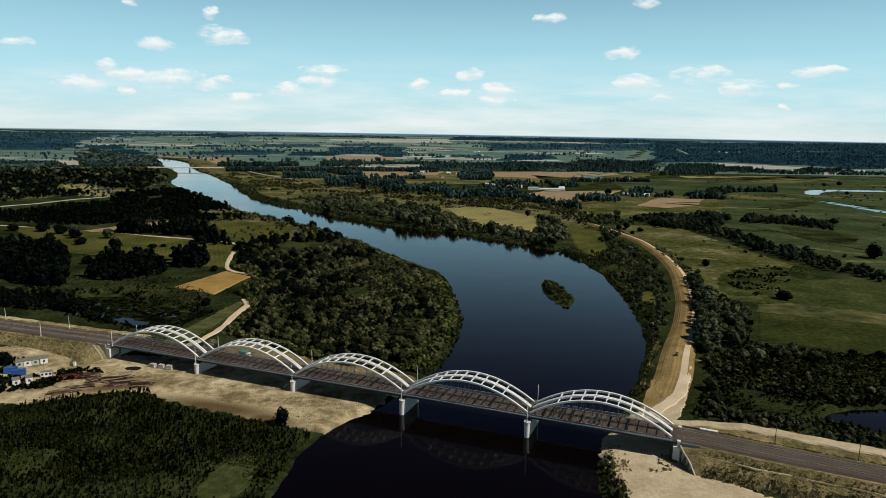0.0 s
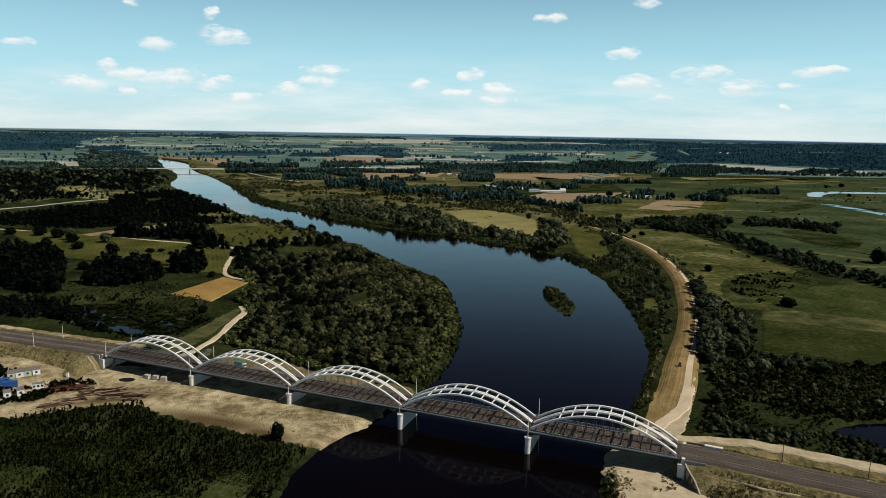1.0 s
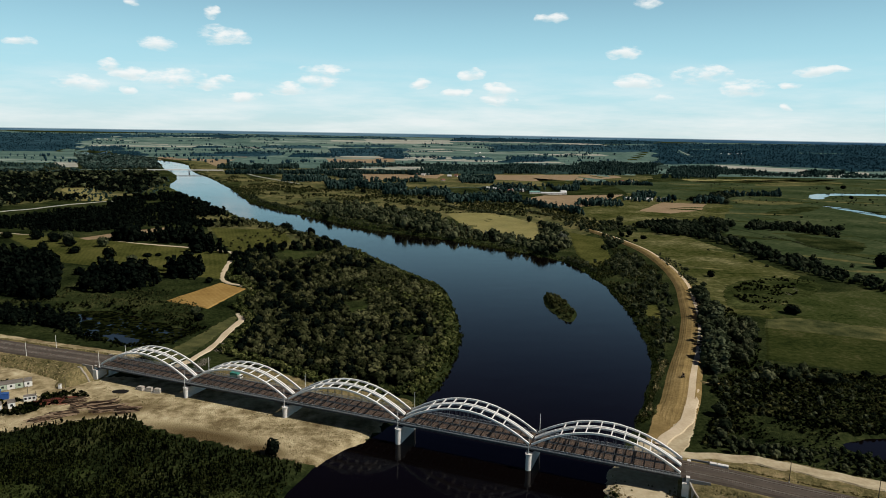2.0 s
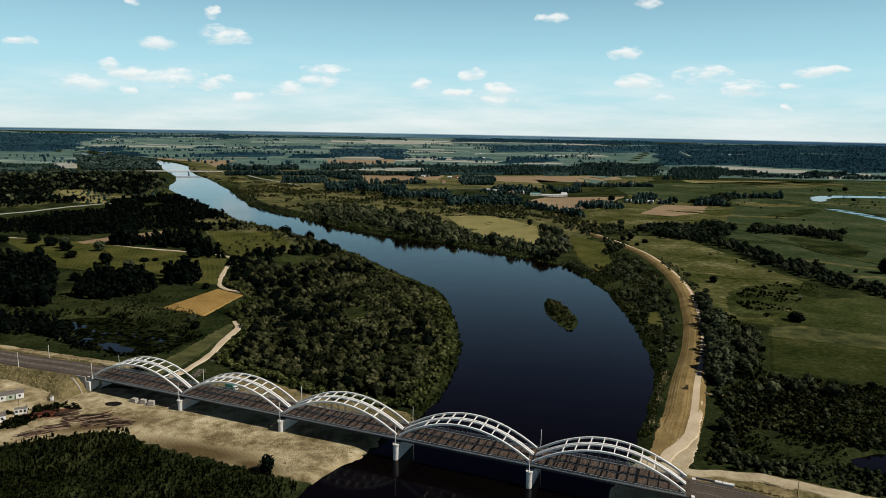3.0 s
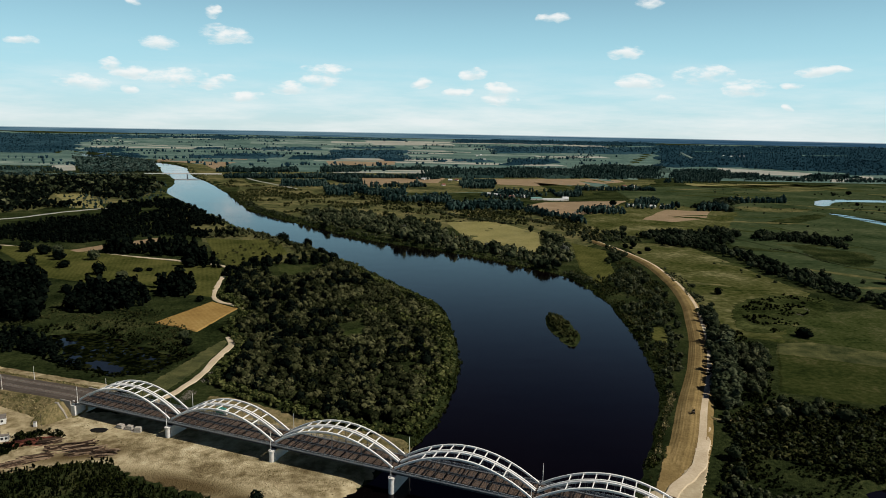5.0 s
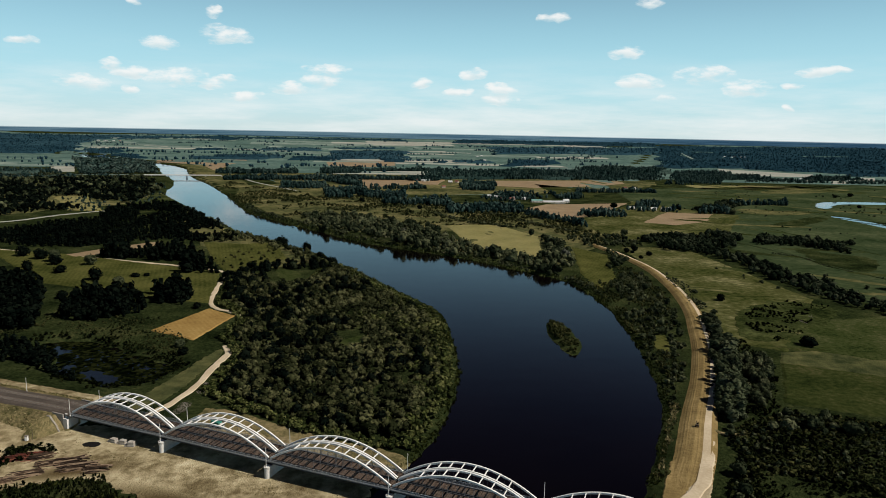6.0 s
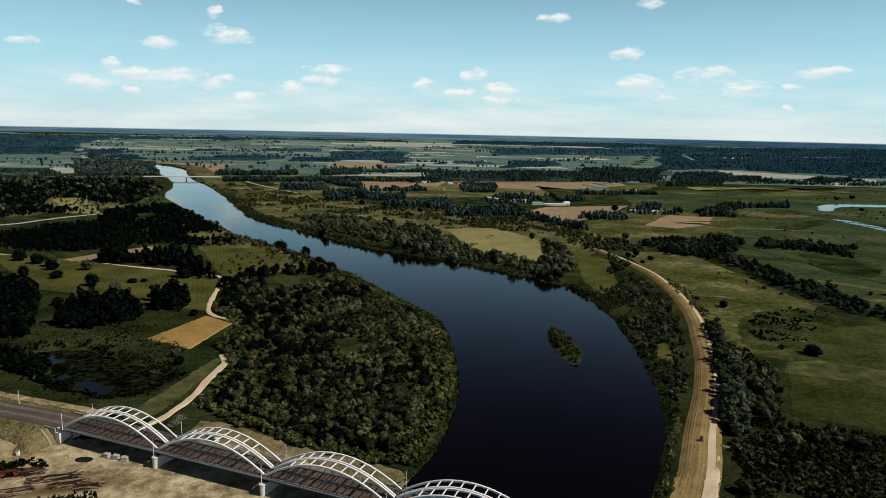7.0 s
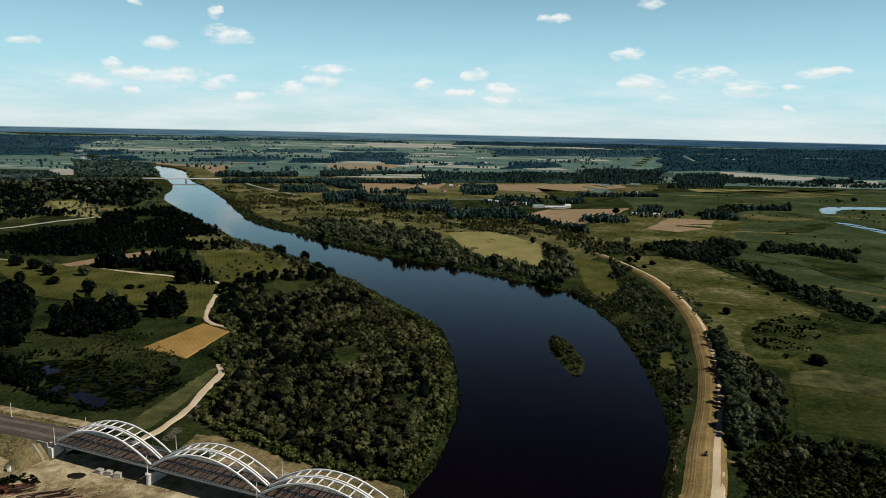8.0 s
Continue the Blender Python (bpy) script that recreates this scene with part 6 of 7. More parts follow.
FAR_WATER = [(-1790, 3320), (-1720, 3360), (-1590, 3185), (-1400, 2810), (-1480, 2800), (-1600, 2970)]
patch("water", FAR_WATER, G["water"], "far bend of the river shining between trees", "river", step=40, ragged=6, lift=0.6, rounds=1)
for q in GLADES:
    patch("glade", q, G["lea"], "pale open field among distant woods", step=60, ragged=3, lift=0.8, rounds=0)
rng = np.random.default_rng(87)
rows = []
for i in range(150):
    y = rng.uniform(2150, 4800)
    x = rng.uniform(-0.62, 0.26) * y
    w, d = rng.uniform(5, 150), rng.uniform(2, 7) * y / 3000
    k = int(w * d / 40) + 2
    p = rng.uniform(-w, w, k)
    rows.append(np.column_stack([x + p, y + 0.18 * p + rng.uniform(-d, d, k)]))
rows = np.vstack(rows)
rows = rows[(ground_z(rows[:, 0], rows[:, 1]) > -0.9) & (edge_distance(RIVER, rows[:, 0], rows[:, 1]) > 40)]
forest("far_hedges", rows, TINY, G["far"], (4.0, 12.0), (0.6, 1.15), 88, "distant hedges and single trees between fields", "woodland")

# single trees
TREE_CROWNS = []
for i, (v, f) in enumerate(templates(91, lambda r: [((0, 0, 0.46), (0.4, 0.4, 0.44)), ((0.08, 0, 0.3), (0.4, 0.38, 0.27)), ((-0.1, 0.06, 0.3), (0.36, 0.38, 0.26)), ((0, 0, 0.16), (0.4, 0.4, 0.2))] + lobes_round(r, 5, 0.85)[1:], 4, 330, 0.07)):
    TREE_CROWNS.append(mesh_from("crown", v + np.array([0, 0, 0.04]), f, G["pine"] if i < 3 else G["wood"]))


def trunk_mesh():
    bm = bmesh.new()
    rod(bm, (0, 0, -0.05), (0.01, 0, 0.45), 0.035, 8, 0.022)
    for a in (0.4, 2.3, 4.1, 5.4):
        rod(bm, (0.01, 0, 0.28), (0.22 * math.cos(a), 0.22 * math.sin(a), 0.58), 0.016, 6, 0.008)
    me = bpy.data.meshes.new("trunk")
    bm.to_mesh(me)
    bm.free()
    me.materials.append(G["bark"])
    return me


TRUNK = trunk_mesh()


def single_tree(x, y, h, w, i, label):
    t = tagged(new("tree"), label, "tree", "single trees of the plain")
    t.matrix_basis = Matrix.Translation((x, y, float(ground_z(x, y)) - 0.1)) @ Euler((0, 0, i * 1.7)).to_matrix().to_4x4()
    s = Matrix.Diagonal((w, w, h / 1.1, 1))
    share("crown", TREE_CROWNS[i % 4], s, t), share("trunk", TRUNK, s, t)


TREES_WEST = [(-397, 665, 14, 12), (-364, 662, 9, 14), (-309, 569, 8, 11), (-284, 612, 12, 12), (-287, 651, 5, 10), (-278, 655, 4, 8), (-229, 605, 14, 9), (-218, 600, 13, 9), (-224, 326, 6, 9), (-219, 322, 5, 7), (-447, 738, 15, 16), (-398, 712, 17, 15), (-389, 698, 13, 12), (-484, 745, 9, 14), (-316, 635, 15, 14), (-355, 700, 14, 13), (-420, 725, 14, 14), (-205, 878, 13, 18)]
TREES_BANK = [(-191, 548, 6, 7), (-161, 443, 6, 8), (-66, 262, 9, 7), (-168, 455, 7, 8), (-118, 745, 11, 11), (-134, 760, 9, 10), (-168, 850, 11, 13), (-150, 700, 10, 10), (118, 722, 11, 12)]
TREES_EAST = [(258, 492, 9, 12), (247, 617, 8, 9), (439, 672, 19, 17), (245, 893, 8, 10), (247, 832, 7, 8), (232, 812, 5, 7), (231, 847, 4, 6), (234, 645, 4, 7), (241, 928, 10, 5), (247, 360, 5, 7), (232, 362, 5, 6), (206, 352, 8, 10), (352, 700, 9, 9), (225, 850, 8, 8), (238, 862, 9, 9), (258, 990, 12, 11)]
TREES_FAR = [(330, 1345, 14, 15), (380, 1360, 12, 13), (455, 1345, 13, 14), (530, 1270, 13, 16), (505, 1280, 12, 14), (860, 1430, 9, 10), (1000, 1700, 12, 16), (940, 1660, 11, 12), (-45, 1240, 9, 10), (-160, 1330, 12, 13), (-210, 1500, 14, 16)]
for row in (TREES_WEST, TREES_BANK, TREES_EAST, TREES_FAR):
    for i, (x, y, h, w) in enumerate(row):
        single_tree(x, y, h, w, i, "single broad leafy tree standing in a meadow" if h > 8 else "small round bush-like tree in a meadow")

# ---- houses, the far road bridge ----
def house(x, y, w, d, h, turn, roof, group="houses of the villages", label="pale plastered village house with a pitched roof"):
    ob = tagged(new("house"), label, "house", group)
    ob.matrix_basis = pose(x, y, float(ground_z(x, y)) - 0.1, 0, 0, turn)
    part("wall", box(bmesh.new(), -w / 2, w / 2, -d / 2, d / 2, 0, h), G["wall"], ob)
    bm = bmesh.new()
    r = d * (0.42 if w < 15 else 0.2)
    a = [bm.verts.new(p) for p in ((-w / 2 - 0.4, -d / 2 - 0.4, h + 0.004), (-w / 2 - 0.4, d / 2 + 0.4, h + 0.004), (-w / 2 - 0.4, 0, h + r))]
    b = [bm.verts.new((w / 2 + 0.4, v.co.y, v.co.z)) for v in a]
    bm.faces.new(a), bm.faces.new(b[::-1])
    for i in range(3):
        bm.faces.new((a[i], a[(i + 1) % 3], b[(i + 1) % 3], b[i]))
    part("roof", bm, G[roof], ob)
    for i in range(3):
        p = -w / 2 + w * (i + 0.5) / 3
        part("window", box(bmesh.new(), p - 0.6, p + 0.6, -d / 2 - 0.05, -d / 2 + 0.05, 1.0, 2.3), G["pane"], ob)


house_rng = random.Random(5)
HOUSES_NEAR = [(138, 1425), (122, 1440), (150, 1452), (108, 1465), (165, 1440), (95, 1480), (378, 1318), (398, 1312), (415, 1308), (430, 1320), (360, 1325), (-5, 1700), (-62, 1885), (-50, 1900), (-80, 1895), (12, 1860), (30, 1870), (470, 1800), (490, 1790)]
HOUSES_FAR = [(643, 2480), (660, 2500), (620, 2495), (1080, 2340), (1150, 2330), (1200, 2320), (1260, 2300), (1330, 2270), (1420, 2290), (-2230, 4180), (-2205, 4200), (-2180, 4170), (-2155, 4205), (-2135, 4180), (-2110, 4200), (-2085, 4175), (-2050, 4190), (-2015, 4200), (1581, 3900), (1615, 3880), (1640, 3905), (1670, 3890), (1695, 3900), (154, 3452), (178, 3529), (176, 3166), (384, 2591), (406, 2530), (423, 2502)]
for x, y in HOUSES_NEAR + HOUSES_FAR:
    house(x, y, house_rng.uniform(8, 11), house_rng.uniform(6.5, 8), 3.2, house_rng.uniform(-30, 30), house_rng.choice(["roof_red", "roof_grey", "roof_grey", "roof_grey"]))
house(186, 1402, 22, 12, 3.5, 6, "roof_teal", label="long farm shed with a teal sheet roof")
house(222, 1410, 44, 11, 3.0, 6, "roof_grey", label="long low farm shed with a pale sheet roof")
house(250, 1425, 12, 10, 4, 6, "roof_grey", label="small pale farm building")

far_bridge = tagged(new("road_bridge"), "long white road bridge far upstream on slim piers", "bridge")
fa, fb = Vector((-830, 1868, 0)), Vector((-625, 1905, 0))

bm = sweep(bmesh.new(), [tuple(fa + Vector((0, 0, 7))), tuple(fb + Vector((0, 0, 7)))], [(5, -1.2), (5, 0.8), (4.6, 0.8), (4.6, 0), (-4.6, 0), (-4.6, 0.8), (-5, 0.8), (-5, -1.2), (5, -1.2)])
part("deck", bm, G["concrete"], far_bridge)
for s in (0.12, 0.33, 0.56, 0.8):
    p = fa + (fb - fa) * s
    part("pier", rod(bmesh.new(), p + Vector((0, 0, -4)), p + Vector((0, 0, 4.8)), 2.0, 8), G["concrete"], far_bridge)
strip_road("road", [(-1400, 1620), (-1146, 1720), (-1058, 1765), (-996, 1805), (-926, 1838), (-830, 1868)], 7, G["crop"], "grey road on a low bank towards the far bridge", lift=5.0, crown=0.1)
strip_road("road", [(-625, 1905), (-560, 1885), (-500, 1760), (-380, 1600), (-331, 1533)], 7, G["pale"], "pale field road beyond the far bridge", lift=0.9)
strip_road("road", [(1295, 3600), (1385, 4040)], 9, G["crop"], "pale forest ride cut through woods", lift=9.0)


# ---- the construction yard ----
def site_cabin(x, y, turn, w, d, h, mat, label, windows=3):
    c = tagged(new("site_cabin"), label, "site cabin", "cabins of the construction yard")
    c.matrix_basis = pose(x, y, float(ground_z(x, y)) + 0.25, 0, 0, turn)
    part("body", box(bmesh.new(), -w / 2, w / 2, -d / 2, d / 2, 0, h, 0.06), G[mat], c)
    part("roof", box(bmesh.new(), -w / 2 - 0.12, w / 2 + 0.12, -d / 2 - 0.12, d / 2 + 0.12, h + 0.004, h + 0.16, 0.04), G["cabin_roof" if mat != "blue" else "blue"], c)
    for i in range(windows):
        p = -w / 2 + w * (i + 0.5) / windows
        part("window", box(bmesh.new(), p - 0.5, p + 0.5, -d / 2 - 0.04, -d / 2 + 0.04, h * 0.4, h * 0.78), G["pane"], c)


for i, (x, y, m, lab) in enumerate(((-212.5, 321.5, "cabin_green", "pale green site cabin standing in a row"), (-209.6, 323.4, "cabin", "white site cabin standing in a row"), (-206.7, 325.2, "cabin_green", "pale green site cabin with a dark roof"), (-203.6, 327.3, "cabin", "white site cabin at the end of a row"))):
    site_cabin(x, y, 32, 3.3, 6.0, 2.7, m, lab, 1)
site_cabin(-211.5, 313.0, 25, 6.0, 2.5, 2.7, "blue", "blue steel container in the yard", 0)
site_cabin(-206.0, 310.5, 25, 6.0, 2.5, 2.7, "blue", "blue steel container in the yard", 0)
site_cabin(-200.5, 299.5, 35, 3.0, 5.0, 2.8, "cabin", "white site hut with a dark roof", 1)
site_cabin(-196.5, 303.0, 35, 3.0, 5.0, 2.8, "cabin", "white site hut with a dark roof", 1)
site_cabin(-192.5, 310.5, 25, 5.0, 2.4, 2.6, "cabin", "small white site caravan", 3)
site_cabin(-187, 325.5, 5, 1.2, 1.2, 2.4, "cabin", "narrow white portable toilet cabin", 0)

for i, (x, y) in enumerate(((-147.5, 326.5), (-142.5, 325.0), (-137.8, 323.0))):
    b = tagged(new("concrete_block_stack"), "pale stack of concrete blocks on sand", "concrete blocks", "block stacks under the bridge")
    b.matrix_basis = pose(x, y, float(ground_z(x, y)) + 0.15, 0, 0, -20 + 9 * i)
    part("lower_block", box(bmesh.new(), -1.7, 1.7, -1.2, 1.2, 0, 1.0, 0.08), G["block"], b)
    for k in range(3):
        part("small_block", box(bmesh.new(), -2.9 - 0.2 * k, -2.2 - 0.1 * k, -1.2 + 0.8 * k, -0.6 + 0.8 * k, 0, 0.5 + 0.1 * k, 0.05), G["block"], b)
    part("upper_block", box(bmesh.new(), -1.3, 1.6, -1.1, 1.0, 1.104, 2.0 + 0.2 * i, 0.1), G["block"], b)

patch("puddle", [(-161, 323.5), (-157, 326), (-152.5, 325), (-152.5, 321.5), (-157, 320.5)], G["dark"], "dark wet patch on the sand", "puddle", step=1.5, ragged=0.3, lift=0.5)

stack_rng = random.Random(9)
STACKS = [(-182, 308, 26, 20, 9, "rusty"), (-176, 311, 22, 16, 8, "rusty"), (-171, 310, 28, 8, 8, "timber"), (-163, 305, 26, 20, 12, "timber"), (-157, 307, 24, 18, 12, "timber"), (-168, 296, 30, 16, 11, "timber"), (-151, 303, 20, 16, 12, "timber"), (-143, 301, 12, 14, 10, "timber"), (-175, 290, 34, 8, 9, "timber"), (63.5, 219, 75, 2, 6, "timber")]
for cx, cy, turn, n, length, mat in STACKS:
    nm, lab = ("beam_stack", "rusty red steel beams stacked on the sand") if mat == "rusty" else ("timber_stack", "weathered brown timbers piled beside the scrub")
    st = tagged(new(nm), lab, "timber" if mat == "timber" else "steel beams", "stacks of the yard")
    z = float(ground_z(cx, cy)) + 0.1
    st.matrix_basis = pose(cx, cy, z, 0, 0, turn)
    for i in range(n + 20):
        bm = box(bmesh.new(), -0.5, 0.5, -0.5, 0.5, -0.5, 0.5)
        side = stack_rng.gauss(0, 1.35)
        rise = 0.18 + stack_rng.random() * max(0.0, 2.1 - 0.75 * abs(side))
        bmesh.ops.transform(bm, matrix=Matrix.Translation((stack_rng.uniform(-2.5, 2.5), side, rise)) @ Euler((0, stack_rng.uniform(-0.05, 0.05), stack_rng.uniform(-0.2, 0.2))).to_matrix().to_4x4() @ Matrix.Diagonal((length * stack_rng.uniform(0.5, 1.1), stack_rng.uniform(0.22, 0.42), 0.34, 1)), verts=bm.verts)
        part("beam", bm, G[mat], st)

for x, y, h in ((-196.0, 314.5, 5.5), (-189.0, 309.5, 5.0), (-184.5, 326.0, 6.0)):
    pole = tagged(new("lamp_pole"), "thin dark wooden pole in the yard", "pole", "poles of the yard")
    z = float(ground_z(x, y)) + 0.2
    part("shaft", rod(bmesh.new(), (x, y, z), (x, y, z + h), 0.12, 7, 0.08), G["bark"], pole)
    part("crossarm", rod(bmesh.new(), (x - 0.5, y, z + h - 0.3), (x + 0.5, y, z + h - 0.3), 0.06, 5), G["bark"], pole)

# a low concrete casing beside the eastern tracks
casing = tagged(new("cable_casing"), "low pale concrete casing beside the tracks", "concrete casing")
for a, b in ((9.5, 12.0), (12.2, 16.0)):
    u0, u1 = LENGTH + a, LENGTH + b
    part("section", long_box(bmesh.new(), u0, u1, centre_v(u0) + 6.3, centre_v(u0) + 7.8, RAIL_Z - 0.95, RAIL_Z + 0.3), G["concrete"], casing)

# earth cones round the bridge ends
for u, s, mat, lab in ((-1.5, 1, "bank", "earth cone with dry grass beside the bridge end"),):
    bm = bmesh.new()
    rings = []
    heart, profile, along = (u - 9.0, ((0.2, 7.05), (5.7, 7.0), (8.7, 4.8), (10.9, 3.9), (15.7, -0.6)), 0.56) if s > 0 else (u + 9.0, ((0.2, 7.05), (4.7, 7.0), (7.7, 4.6), (9.9, 4.3), (14.7, -0.6)), 0.62)
    turns = [-0.05 + 1.8 * i / 40 for i in range(41)]
    for r, z in profile:
        gully = 0.16 if s > 0 and 6 < r < 15 else 0.0
        rings.append([bm.verts.new(on_line(heart + s * r * math.cos(a) * along, -3.3 - r * math.sin(a), z + 0.2 * noise.noise((r * 0.6, a * (1 if s > 0 else 2), u)) * (1 if r > 5 else 0) + gully * math.sin(a * 37 + 2 * noise.noise((a * 4, u, 0))))) for a in turns])
    for a, b in zip(rings, rings[1:]):
        for i in range(40):
            bm.faces.new((a[i], a[i + 1], b[i + 1], b[i]))
    tagged(part("embankment_cone", bm, G[mat]), lab, "embankment", kind="structure")
steps = tagged(new("slope_steps"), "pale concrete steps down the embankment cone", "steps")
for i in range(16):
    p = on_line(-9.0 + 0.47 * i, -5.7, float(np.interp(math.hypot((1.5 + 0.47 * i) / 0.56, 2.4), (5.7, 8.7, 10.9, 15.7), (7.0, 4.8, 3.9, -0.6))) + 0.12)
    bm = bmesh.new()
    bmesh.ops.create_cube(bm, size=1.0, matrix=Matrix.Translation(p) @ Euler((0, 0, -0.55)).to_matrix().to_4x4() @ Matrix.Diagonal((0.8, 0.8, 0.5, 1)))
    part("step", bm, G["block"], steps)


# ---- grass tufts ----
def tuft_shapes(seed):
    rng = np.random.default_rng(seed)
    out = []
    for _ in range(6):
        v, f = [], []
        for b in range(7):
            a, d, h = rng.uniform(0, 6.28), rng.uniform(0, 0.45), rng.uniform(0.5, 1.0)
            base = np.array([d * math.cos(a), d * math.sin(a), -0.05])
            side = rng.normal(size=3) * (0.16, 0.16, 0)
            v += [base - side, base + side, base + np.array([rng.normal() * 0.2, rng.normal() * 0.2, h])]
            f.append([3 * b, 3 * b + 1, 3 * b + 2])
        out.append((np.array(v), np.array(f)))
    return out


TUFTS = tuft_shapes(5)
G["tuft"] = material("tall dry and green grass", [(0.045, 0.05, 0.018), (0.11, 0.104, 0.042), (0.21, 0.18, 0.082), (0.32, 0.262, 0.145)], (0.4, 0.05), island=0.5, spec=0.0, through_leaf=0.2)
G["herb"] = material("fresh green herbs", [(0.0075, 0.0115, 0.0032), (0.02, 0.027, 0.0068), (0.04, 0.048, 0.0125)], (0.4, 0.05), island=0.5, spec=0.0, through_leaf=0.2)
forest("tall_grass", scatter(GAPS + [NEAR], 1.5, 101, (), lambda x, y: wobble(x, y, 14, 6) > 0.15), TUFTS, G["herb"], (0.6, 1.3), (1.2, 2.0), 102, "tall green grass and herbs on the river bank", "grass")
forest("tall_grass", scatter([HOLLOW, THICKET], 2.0, 103, (), lambda x, y: wobble(x, y, 14, 6) > 0.3), TUFTS, G["herb"], (0.5, 1.2), (1.2, 2.2), 104, "tall green grass between the bushes", "grass")
forest("tall_grass", scatter([[(56, 255), (70, 262), (66, 210), (60, 170), (54, 170)], [(92, 296), (112, 340), (132, 386), (128, 388), (112, 348), (96, 310)]], 1.3, 105), TUFTS, G["tuft"], (0.6, 1.5), (1.0, 1.8), 106, "rough grass along the eastern shore", "grass")
forest("shore_scrub", scatter([[(55, 250), (64, 256), (66, 240), (64, 205), (54, 205)]], 2.0, 107), BUSH_SMALL, G["scrub"], (1.0, 2.6), (0.8, 1.2), 108, "green scrub beside the sandy slope", "scrub")


def slope_grass(u0, u1, offsets, heights, step, seed, label, mat="tuft", size=0.8):
    """Tufts standing on an embankment slope: offsets and heights give the slope's line across the railway."""
    rng = np.random.default_rng(seed)
    vs, fs, n = [], [], 0
    for u in np.arange(u0, u1, step):
        for o in np.arange(offsets[0], offsets[-1], step):
            if rng.random() < 0.42 + 0.3 * float(wobble(u, o * 3, 6, 7)):
                continue
            uu, oo = u + rng.uniform(-0.5, 0.5) * step, o + rng.uniform(-0.5, 0.5) * step
            p = on_line(uu, centre_v(uu) - oo, float(np.interp(oo, offsets, heights)))
            v, f = TUFTS[rng.integers(6)]
            k = rng.uniform(0.6, 1.3) * size
            vs.append(v * (1.5 * k, 1.5 * k, k) + np.array(p)), fs.append(f + n)
            n += len(v)
    tagged(new("slope_grass", mesh_from("slope_grass", np.vstack(vs), np.vstack(fs), G[mat])), label, "grass", kind="stuff")


slope_grass(LENGTH + 12, LENGTH + 95, (8.6, 10.4), (6.2, 4.7), 0.8, 111, "dry grass on the upper railway slope")
slope_grass(LENGTH + 12, LENGTH + 95, (11.6, 14.4), (4.4, 3.1), 0.55, 115, "short green grass on the railway bench", "reed", 0.5)
slope_grass(LENGTH + 12, LENGTH + 95, (14.2, 18.4), (3.2, -0.7), 0.6, 116, "tall dry grass on the lower railway slope", "tuft", 0.9)
slope_grass(-110, -12, (9.2, 12.0, 14.2, 17.0), (6.8, 4.6, 4.3, 1.4), 1.1, 112, "dry grass on the railway slope")
slope_grass(LENGTH + 4, LENGTH + 95, (-13.0, -8.2), (5.1, 6.9), 1.0, 113, "dry grass between tracks and service road")
slope_grass(-130, -4, (-14.0, -9.2), (5.1, 6.9), 1.1, 114, "dry grass between tracks and service road")


def shore_strip(name, x0, x1, y0, y1, step, near, far_off, shapes, mat, height, width, seed, label, category):
    """Plants in the strip of land between near and far_off metres from the water."""
    rng = np.random.default_rng(seed)
    gx, gy = np.meshgrid(np.arange(x0, x1, step), np.arange(y0, y1, step))
    x, y = gx.ravel() + rng.uniform(-0.5, 0.5, gx.size) * step, gy.ravel() + rng.uniform(-0.5, 0.5, gx.size) * step
    d = edge_distance(RIVER, x, y) + 1.3 * wobble(x, y, 9)
    ok = (d > near) & (d < far_off * (0.6 + 0.5 * wobble(x, y, 16, 6)))
    forest(name, np.column_stack([x[ok], y[ok]]), shapes, mat, height, width, seed + 1, label, category)




shore_strip("reeds", -60, 160, 300, 640, 1.7, -0.5, 6, TUFTS, G["herb"], (0.8, 1.8), (1.0, 1.8), 121, "green reeds along the river's edge", "reeds")
shore_strip("reeds", -360, 160, 600, 1250, 2.3, -1.5, 9, TUFTS, G["reed"], (1.2, 2.4), (1.2, 2.2), 123, "green reeds along the river's edge", "reeds")
shore_strip("shore_scrub", -360, 150, 640, 1250, 4.2, 1.0, 16, BUSH_SMALL, G["wood"], (1.5, 4.5), (0.9, 1.3), 125, "low bushes along the outer river bank", "scrub")


# a small digger on the levee
digger = tagged(new("excavator"), "small dark tracked excavator on the graded levee", "excavator")
digger.matrix_basis = pose(129, 352, 2.2, 0, 0, 70) @ Matrix.Scale(0.8, 4)
for y in (-0.8, 0.8):
    part("track", box(bmesh.new(), -1.3, 1.3, y - 0.25, y + 0.25, 0, 0.7, 0.2), G["dark"], digger)
part("body", box(bmesh.new(), -1.2, 0.9, -0.9, 0.9, 0.75, 1.6, 0.12), G["bark"], digger)
part("cab", box(bmesh.new(), -0.1, 0.9, -0.85, 0.1, 1.6, 2.5, 0.1), G["dark"], digger)
arm = part("boom", rod(bmesh.new(), (0.8, 0.4, 1.4), (2.3, 0.4, 2.7), 0.16, 6), G["bark"], digger)
part("bucket", box(bmesh.new(), 2.5, 3.1, 0.05, 0.75, 0.3, 0.9, 0.1), G["dark"], arm)
part("dipper", rod(bmesh.new(), (2.3, 0.4, 2.7), (2.8, 0.4, 0.8), 0.12, 6), G["rusty"], arm)

pond_rng = np.random.default_rng(131)
ring = POND_WEST[pond_rng.integers(len(POND_WEST), size=760)] + pond_rng.normal(size=(760, 2)) * 3.6
ring = ring[edge_distance(POND_WEST, ring[:, 0], ring[:, 1]) > 0.3]
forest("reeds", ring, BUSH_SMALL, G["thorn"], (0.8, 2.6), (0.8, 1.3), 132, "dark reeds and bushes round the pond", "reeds")

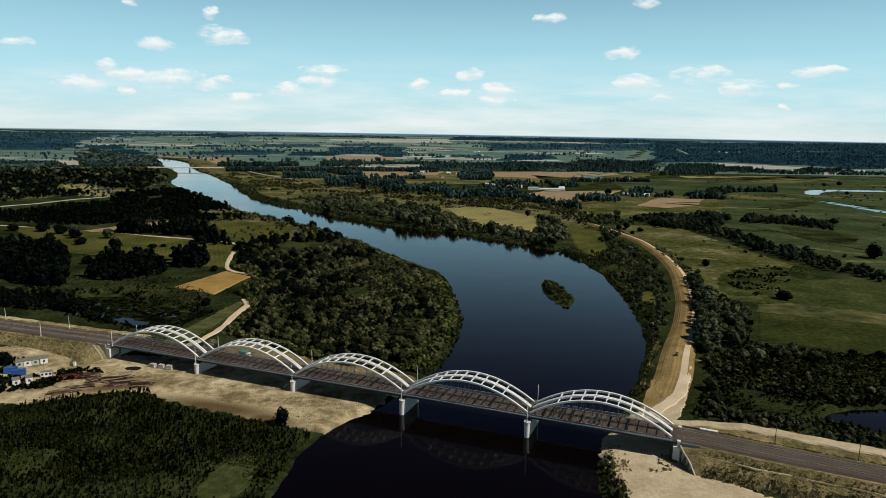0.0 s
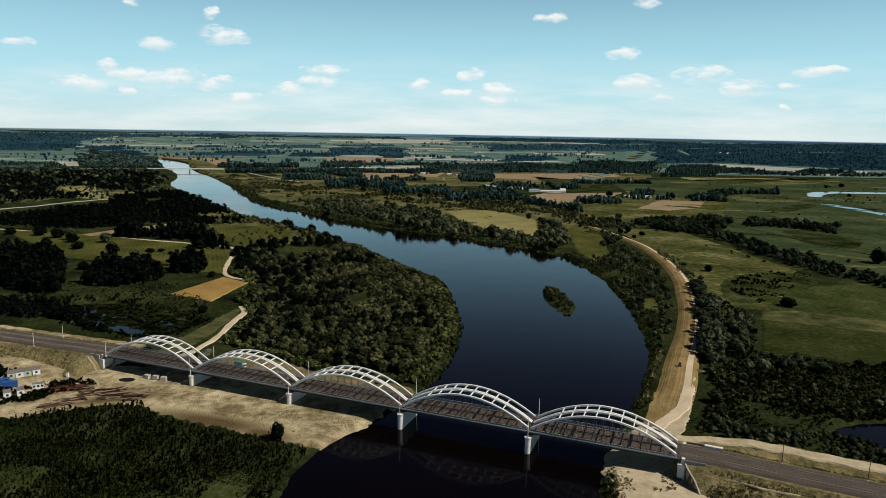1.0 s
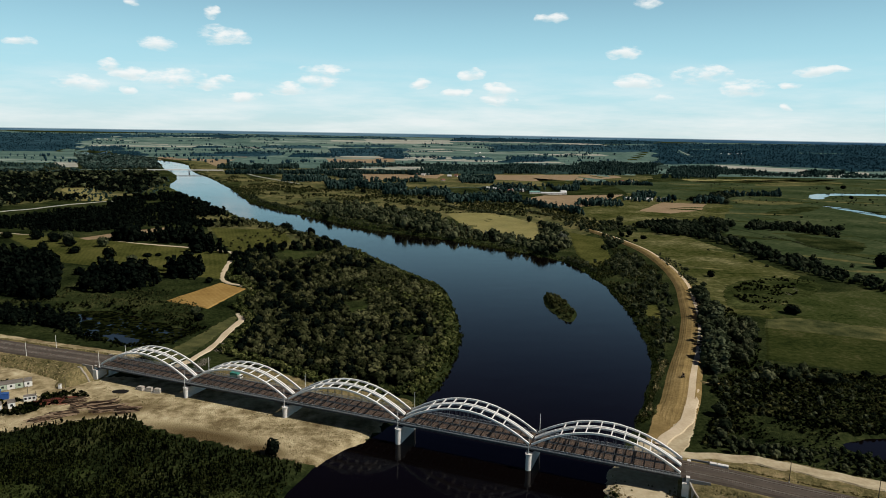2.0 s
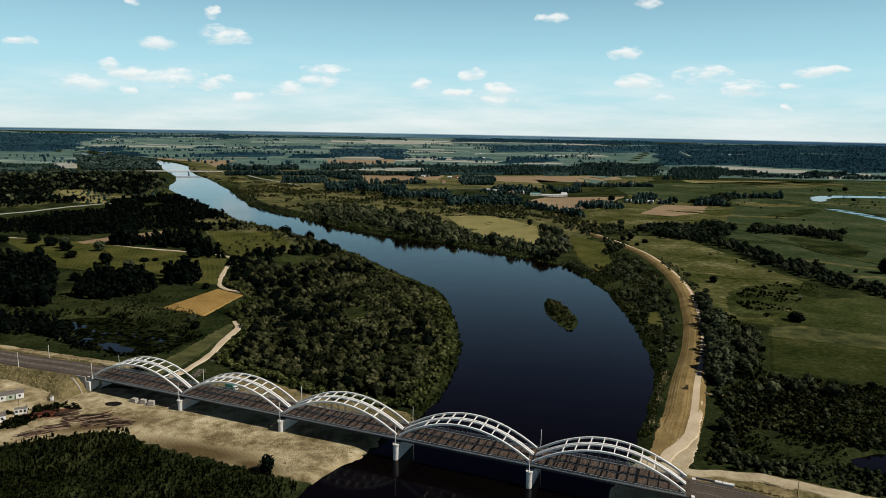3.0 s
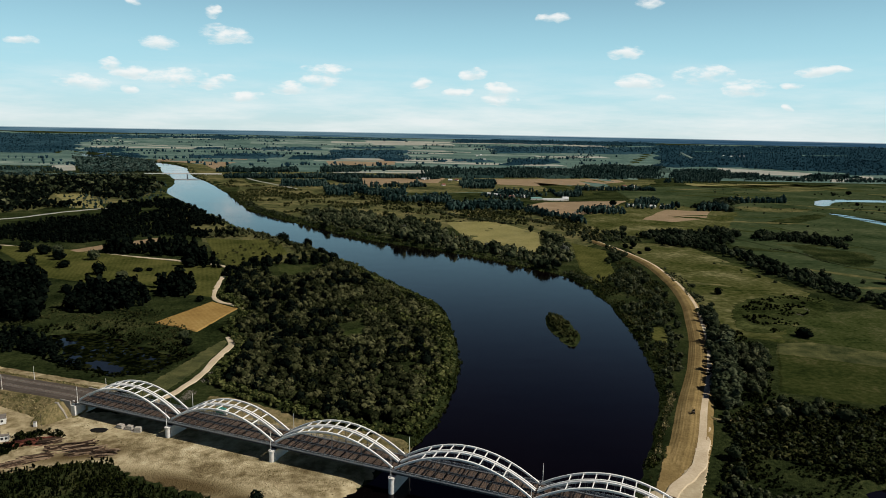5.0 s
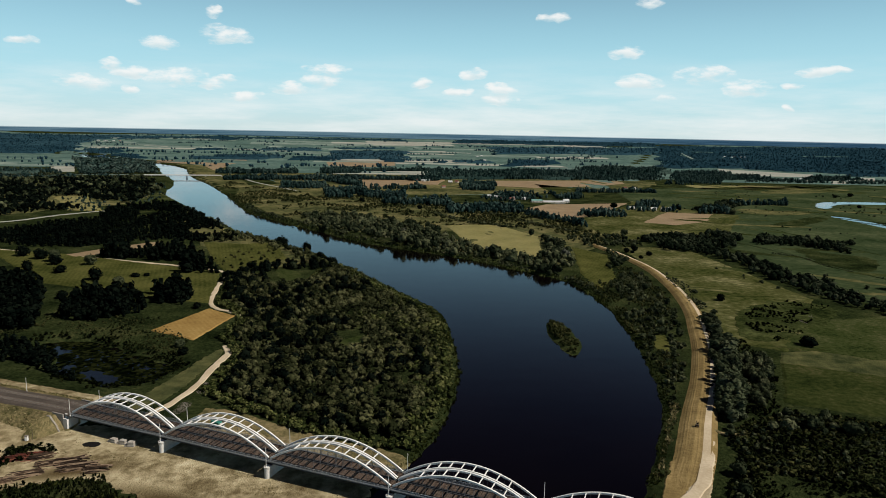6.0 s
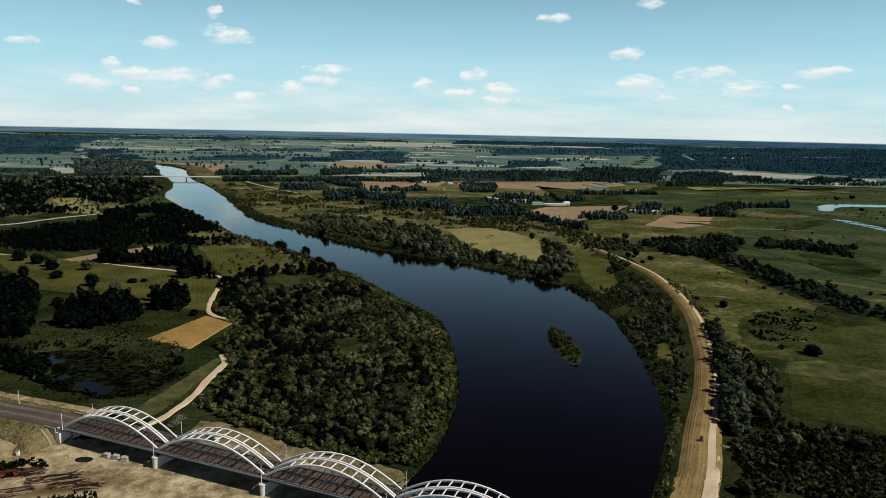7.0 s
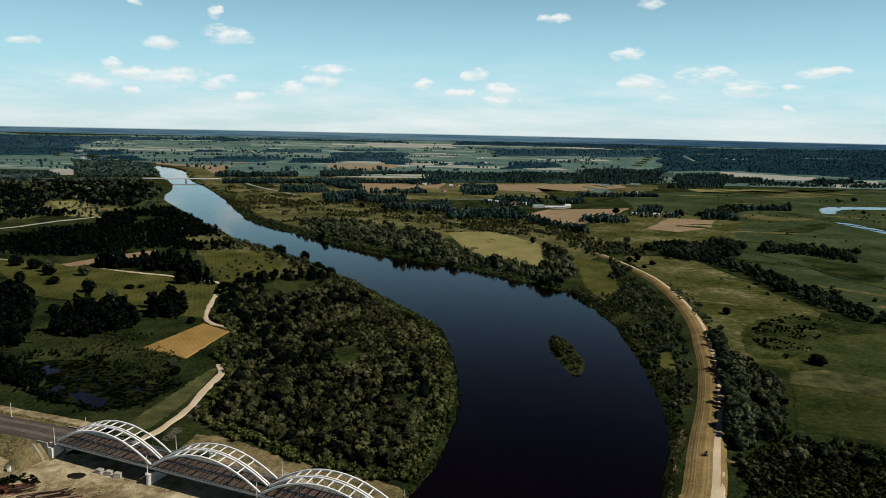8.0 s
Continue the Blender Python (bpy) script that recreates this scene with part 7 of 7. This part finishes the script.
# dark flat pads added over the pond to hide its bright sky reflection
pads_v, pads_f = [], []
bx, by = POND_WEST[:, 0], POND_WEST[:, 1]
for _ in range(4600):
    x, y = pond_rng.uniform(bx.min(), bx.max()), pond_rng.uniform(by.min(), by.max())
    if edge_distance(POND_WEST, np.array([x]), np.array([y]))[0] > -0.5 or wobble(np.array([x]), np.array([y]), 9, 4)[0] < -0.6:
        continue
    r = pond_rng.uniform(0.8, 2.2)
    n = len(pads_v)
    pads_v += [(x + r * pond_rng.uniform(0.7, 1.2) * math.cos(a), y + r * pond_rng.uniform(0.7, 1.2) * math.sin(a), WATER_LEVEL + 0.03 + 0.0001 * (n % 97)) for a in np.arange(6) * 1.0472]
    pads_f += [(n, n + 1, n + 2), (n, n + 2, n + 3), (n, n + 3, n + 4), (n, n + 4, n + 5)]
tagged(new("pondweed", mesh_from("pondweed", np.array(pads_v), np.array(pads_f), G["thorn"])), "dark flat pads added to darken a pond", "water plants", kind="stuff")

# a truck and heaps of stone behind the bridge
truck = tagged(new("truck"), "truck with a teal box body parked behind the bridge", "truck")
truck.matrix_basis = pose(-105.5, 343.5, float(ground_z(-105.5, 343.5)) + 0.2, 0, 0, -25)
part("box_body", box(bmesh.new(), -3.4, 1.6, -1.2, 1.2, 0.95, 3.3, 0.08), G["teal"], truck, "teal box body")
cab = part("cab", box(bmesh.new(), 1.7, 3.4, -1.15, 1.15, 0.7, 2.7, 0.15), G["cabin"], truck)
part("windscreen", box(bmesh.new(), 3.38, 3.44, -1.0, 1.0, 1.7, 2.45), G["pane"], cab)
part("chassis", box(bmesh.new(), -3.3, 3.2, -0.6, 0.6, 0.55, 0.9, 0.05), G["dark"], truck)
for x in (-2.6, -1.5, 2.5):
    for y in (-1.0, 1.0):
        part("wheel", rod(bmesh.new(), (x, y - 0.15, 0.5), (x, y + 0.15, 0.5), 0.5, 14), G["dark"], truck)
heap_rng = np.random.default_rng(141)
for hx, hy, r, h in ((-131.5, 369, 2.6, 1.6), (-128.7, 389, 3.0, 1.4), (-130.5, 398, 2.0, 1.2), (-131.5, 362, 2.4, 1.2)):
    vs, fs, n = [], [], 0
    for _ in range(90):
        a, d, k = heap_rng.uniform(0, 6.28), 1.3 * r * math.sqrt(heap_rng.random()), heap_rng.uniform(0.12, 0.36)
        z = 0.5 * h * max(0, 1 - d / r) * heap_rng.uniform(0.6, 1)
        v = ICO_V * k * heap_rng.uniform(0.6, 1.2, (len(ICO_V), 1)) + (hx + d * math.cos(a), hy + d * math.sin(a) * 1.3, z + 0.2)
        vs.append(v), fs.append(ICO_F + n)
        n += len(v)
    tagged(new("stone_heap", mesh_from("stone_heap", np.vstack(vs), np.vstack(fs), G["rubble"])), "heap of pale broken stone beside the sandy road", "stone heap", kind="stuff")

# dead wood in the wet hollow
dead_rng = random.Random(151)
for x, y in ((285, 550), (299, 566)):
    wood = tagged(new("dead_tree"), "bleached fallen dead tree in a wet hollow", "dead tree", "dead trees of the hollow")
    wood.matrix_basis = pose(x, y, float(ground_z(x, y)) + 0.9, 0, 0, dead_rng.uniform(0, 180))
    part("trunk", rod(bmesh.new(), (-2.6, 0, 0), (2.2, 0.4, 0.4), 0.2, 7, 0.1), G["rubble"], wood, "bleached grey trunk")
    for k in range(4):
        a = -2.0 + 1.2 * k
        part("branch", rod(bmesh.new(), (a, 0.2, 0.3), (a + dead_rng.uniform(0.8, 2), dead_rng.uniform(-2.4, 2.4), dead_rng.uniform(0.8, 2.0)), 0.08, 5, 0.04), G["rubble"], wood)
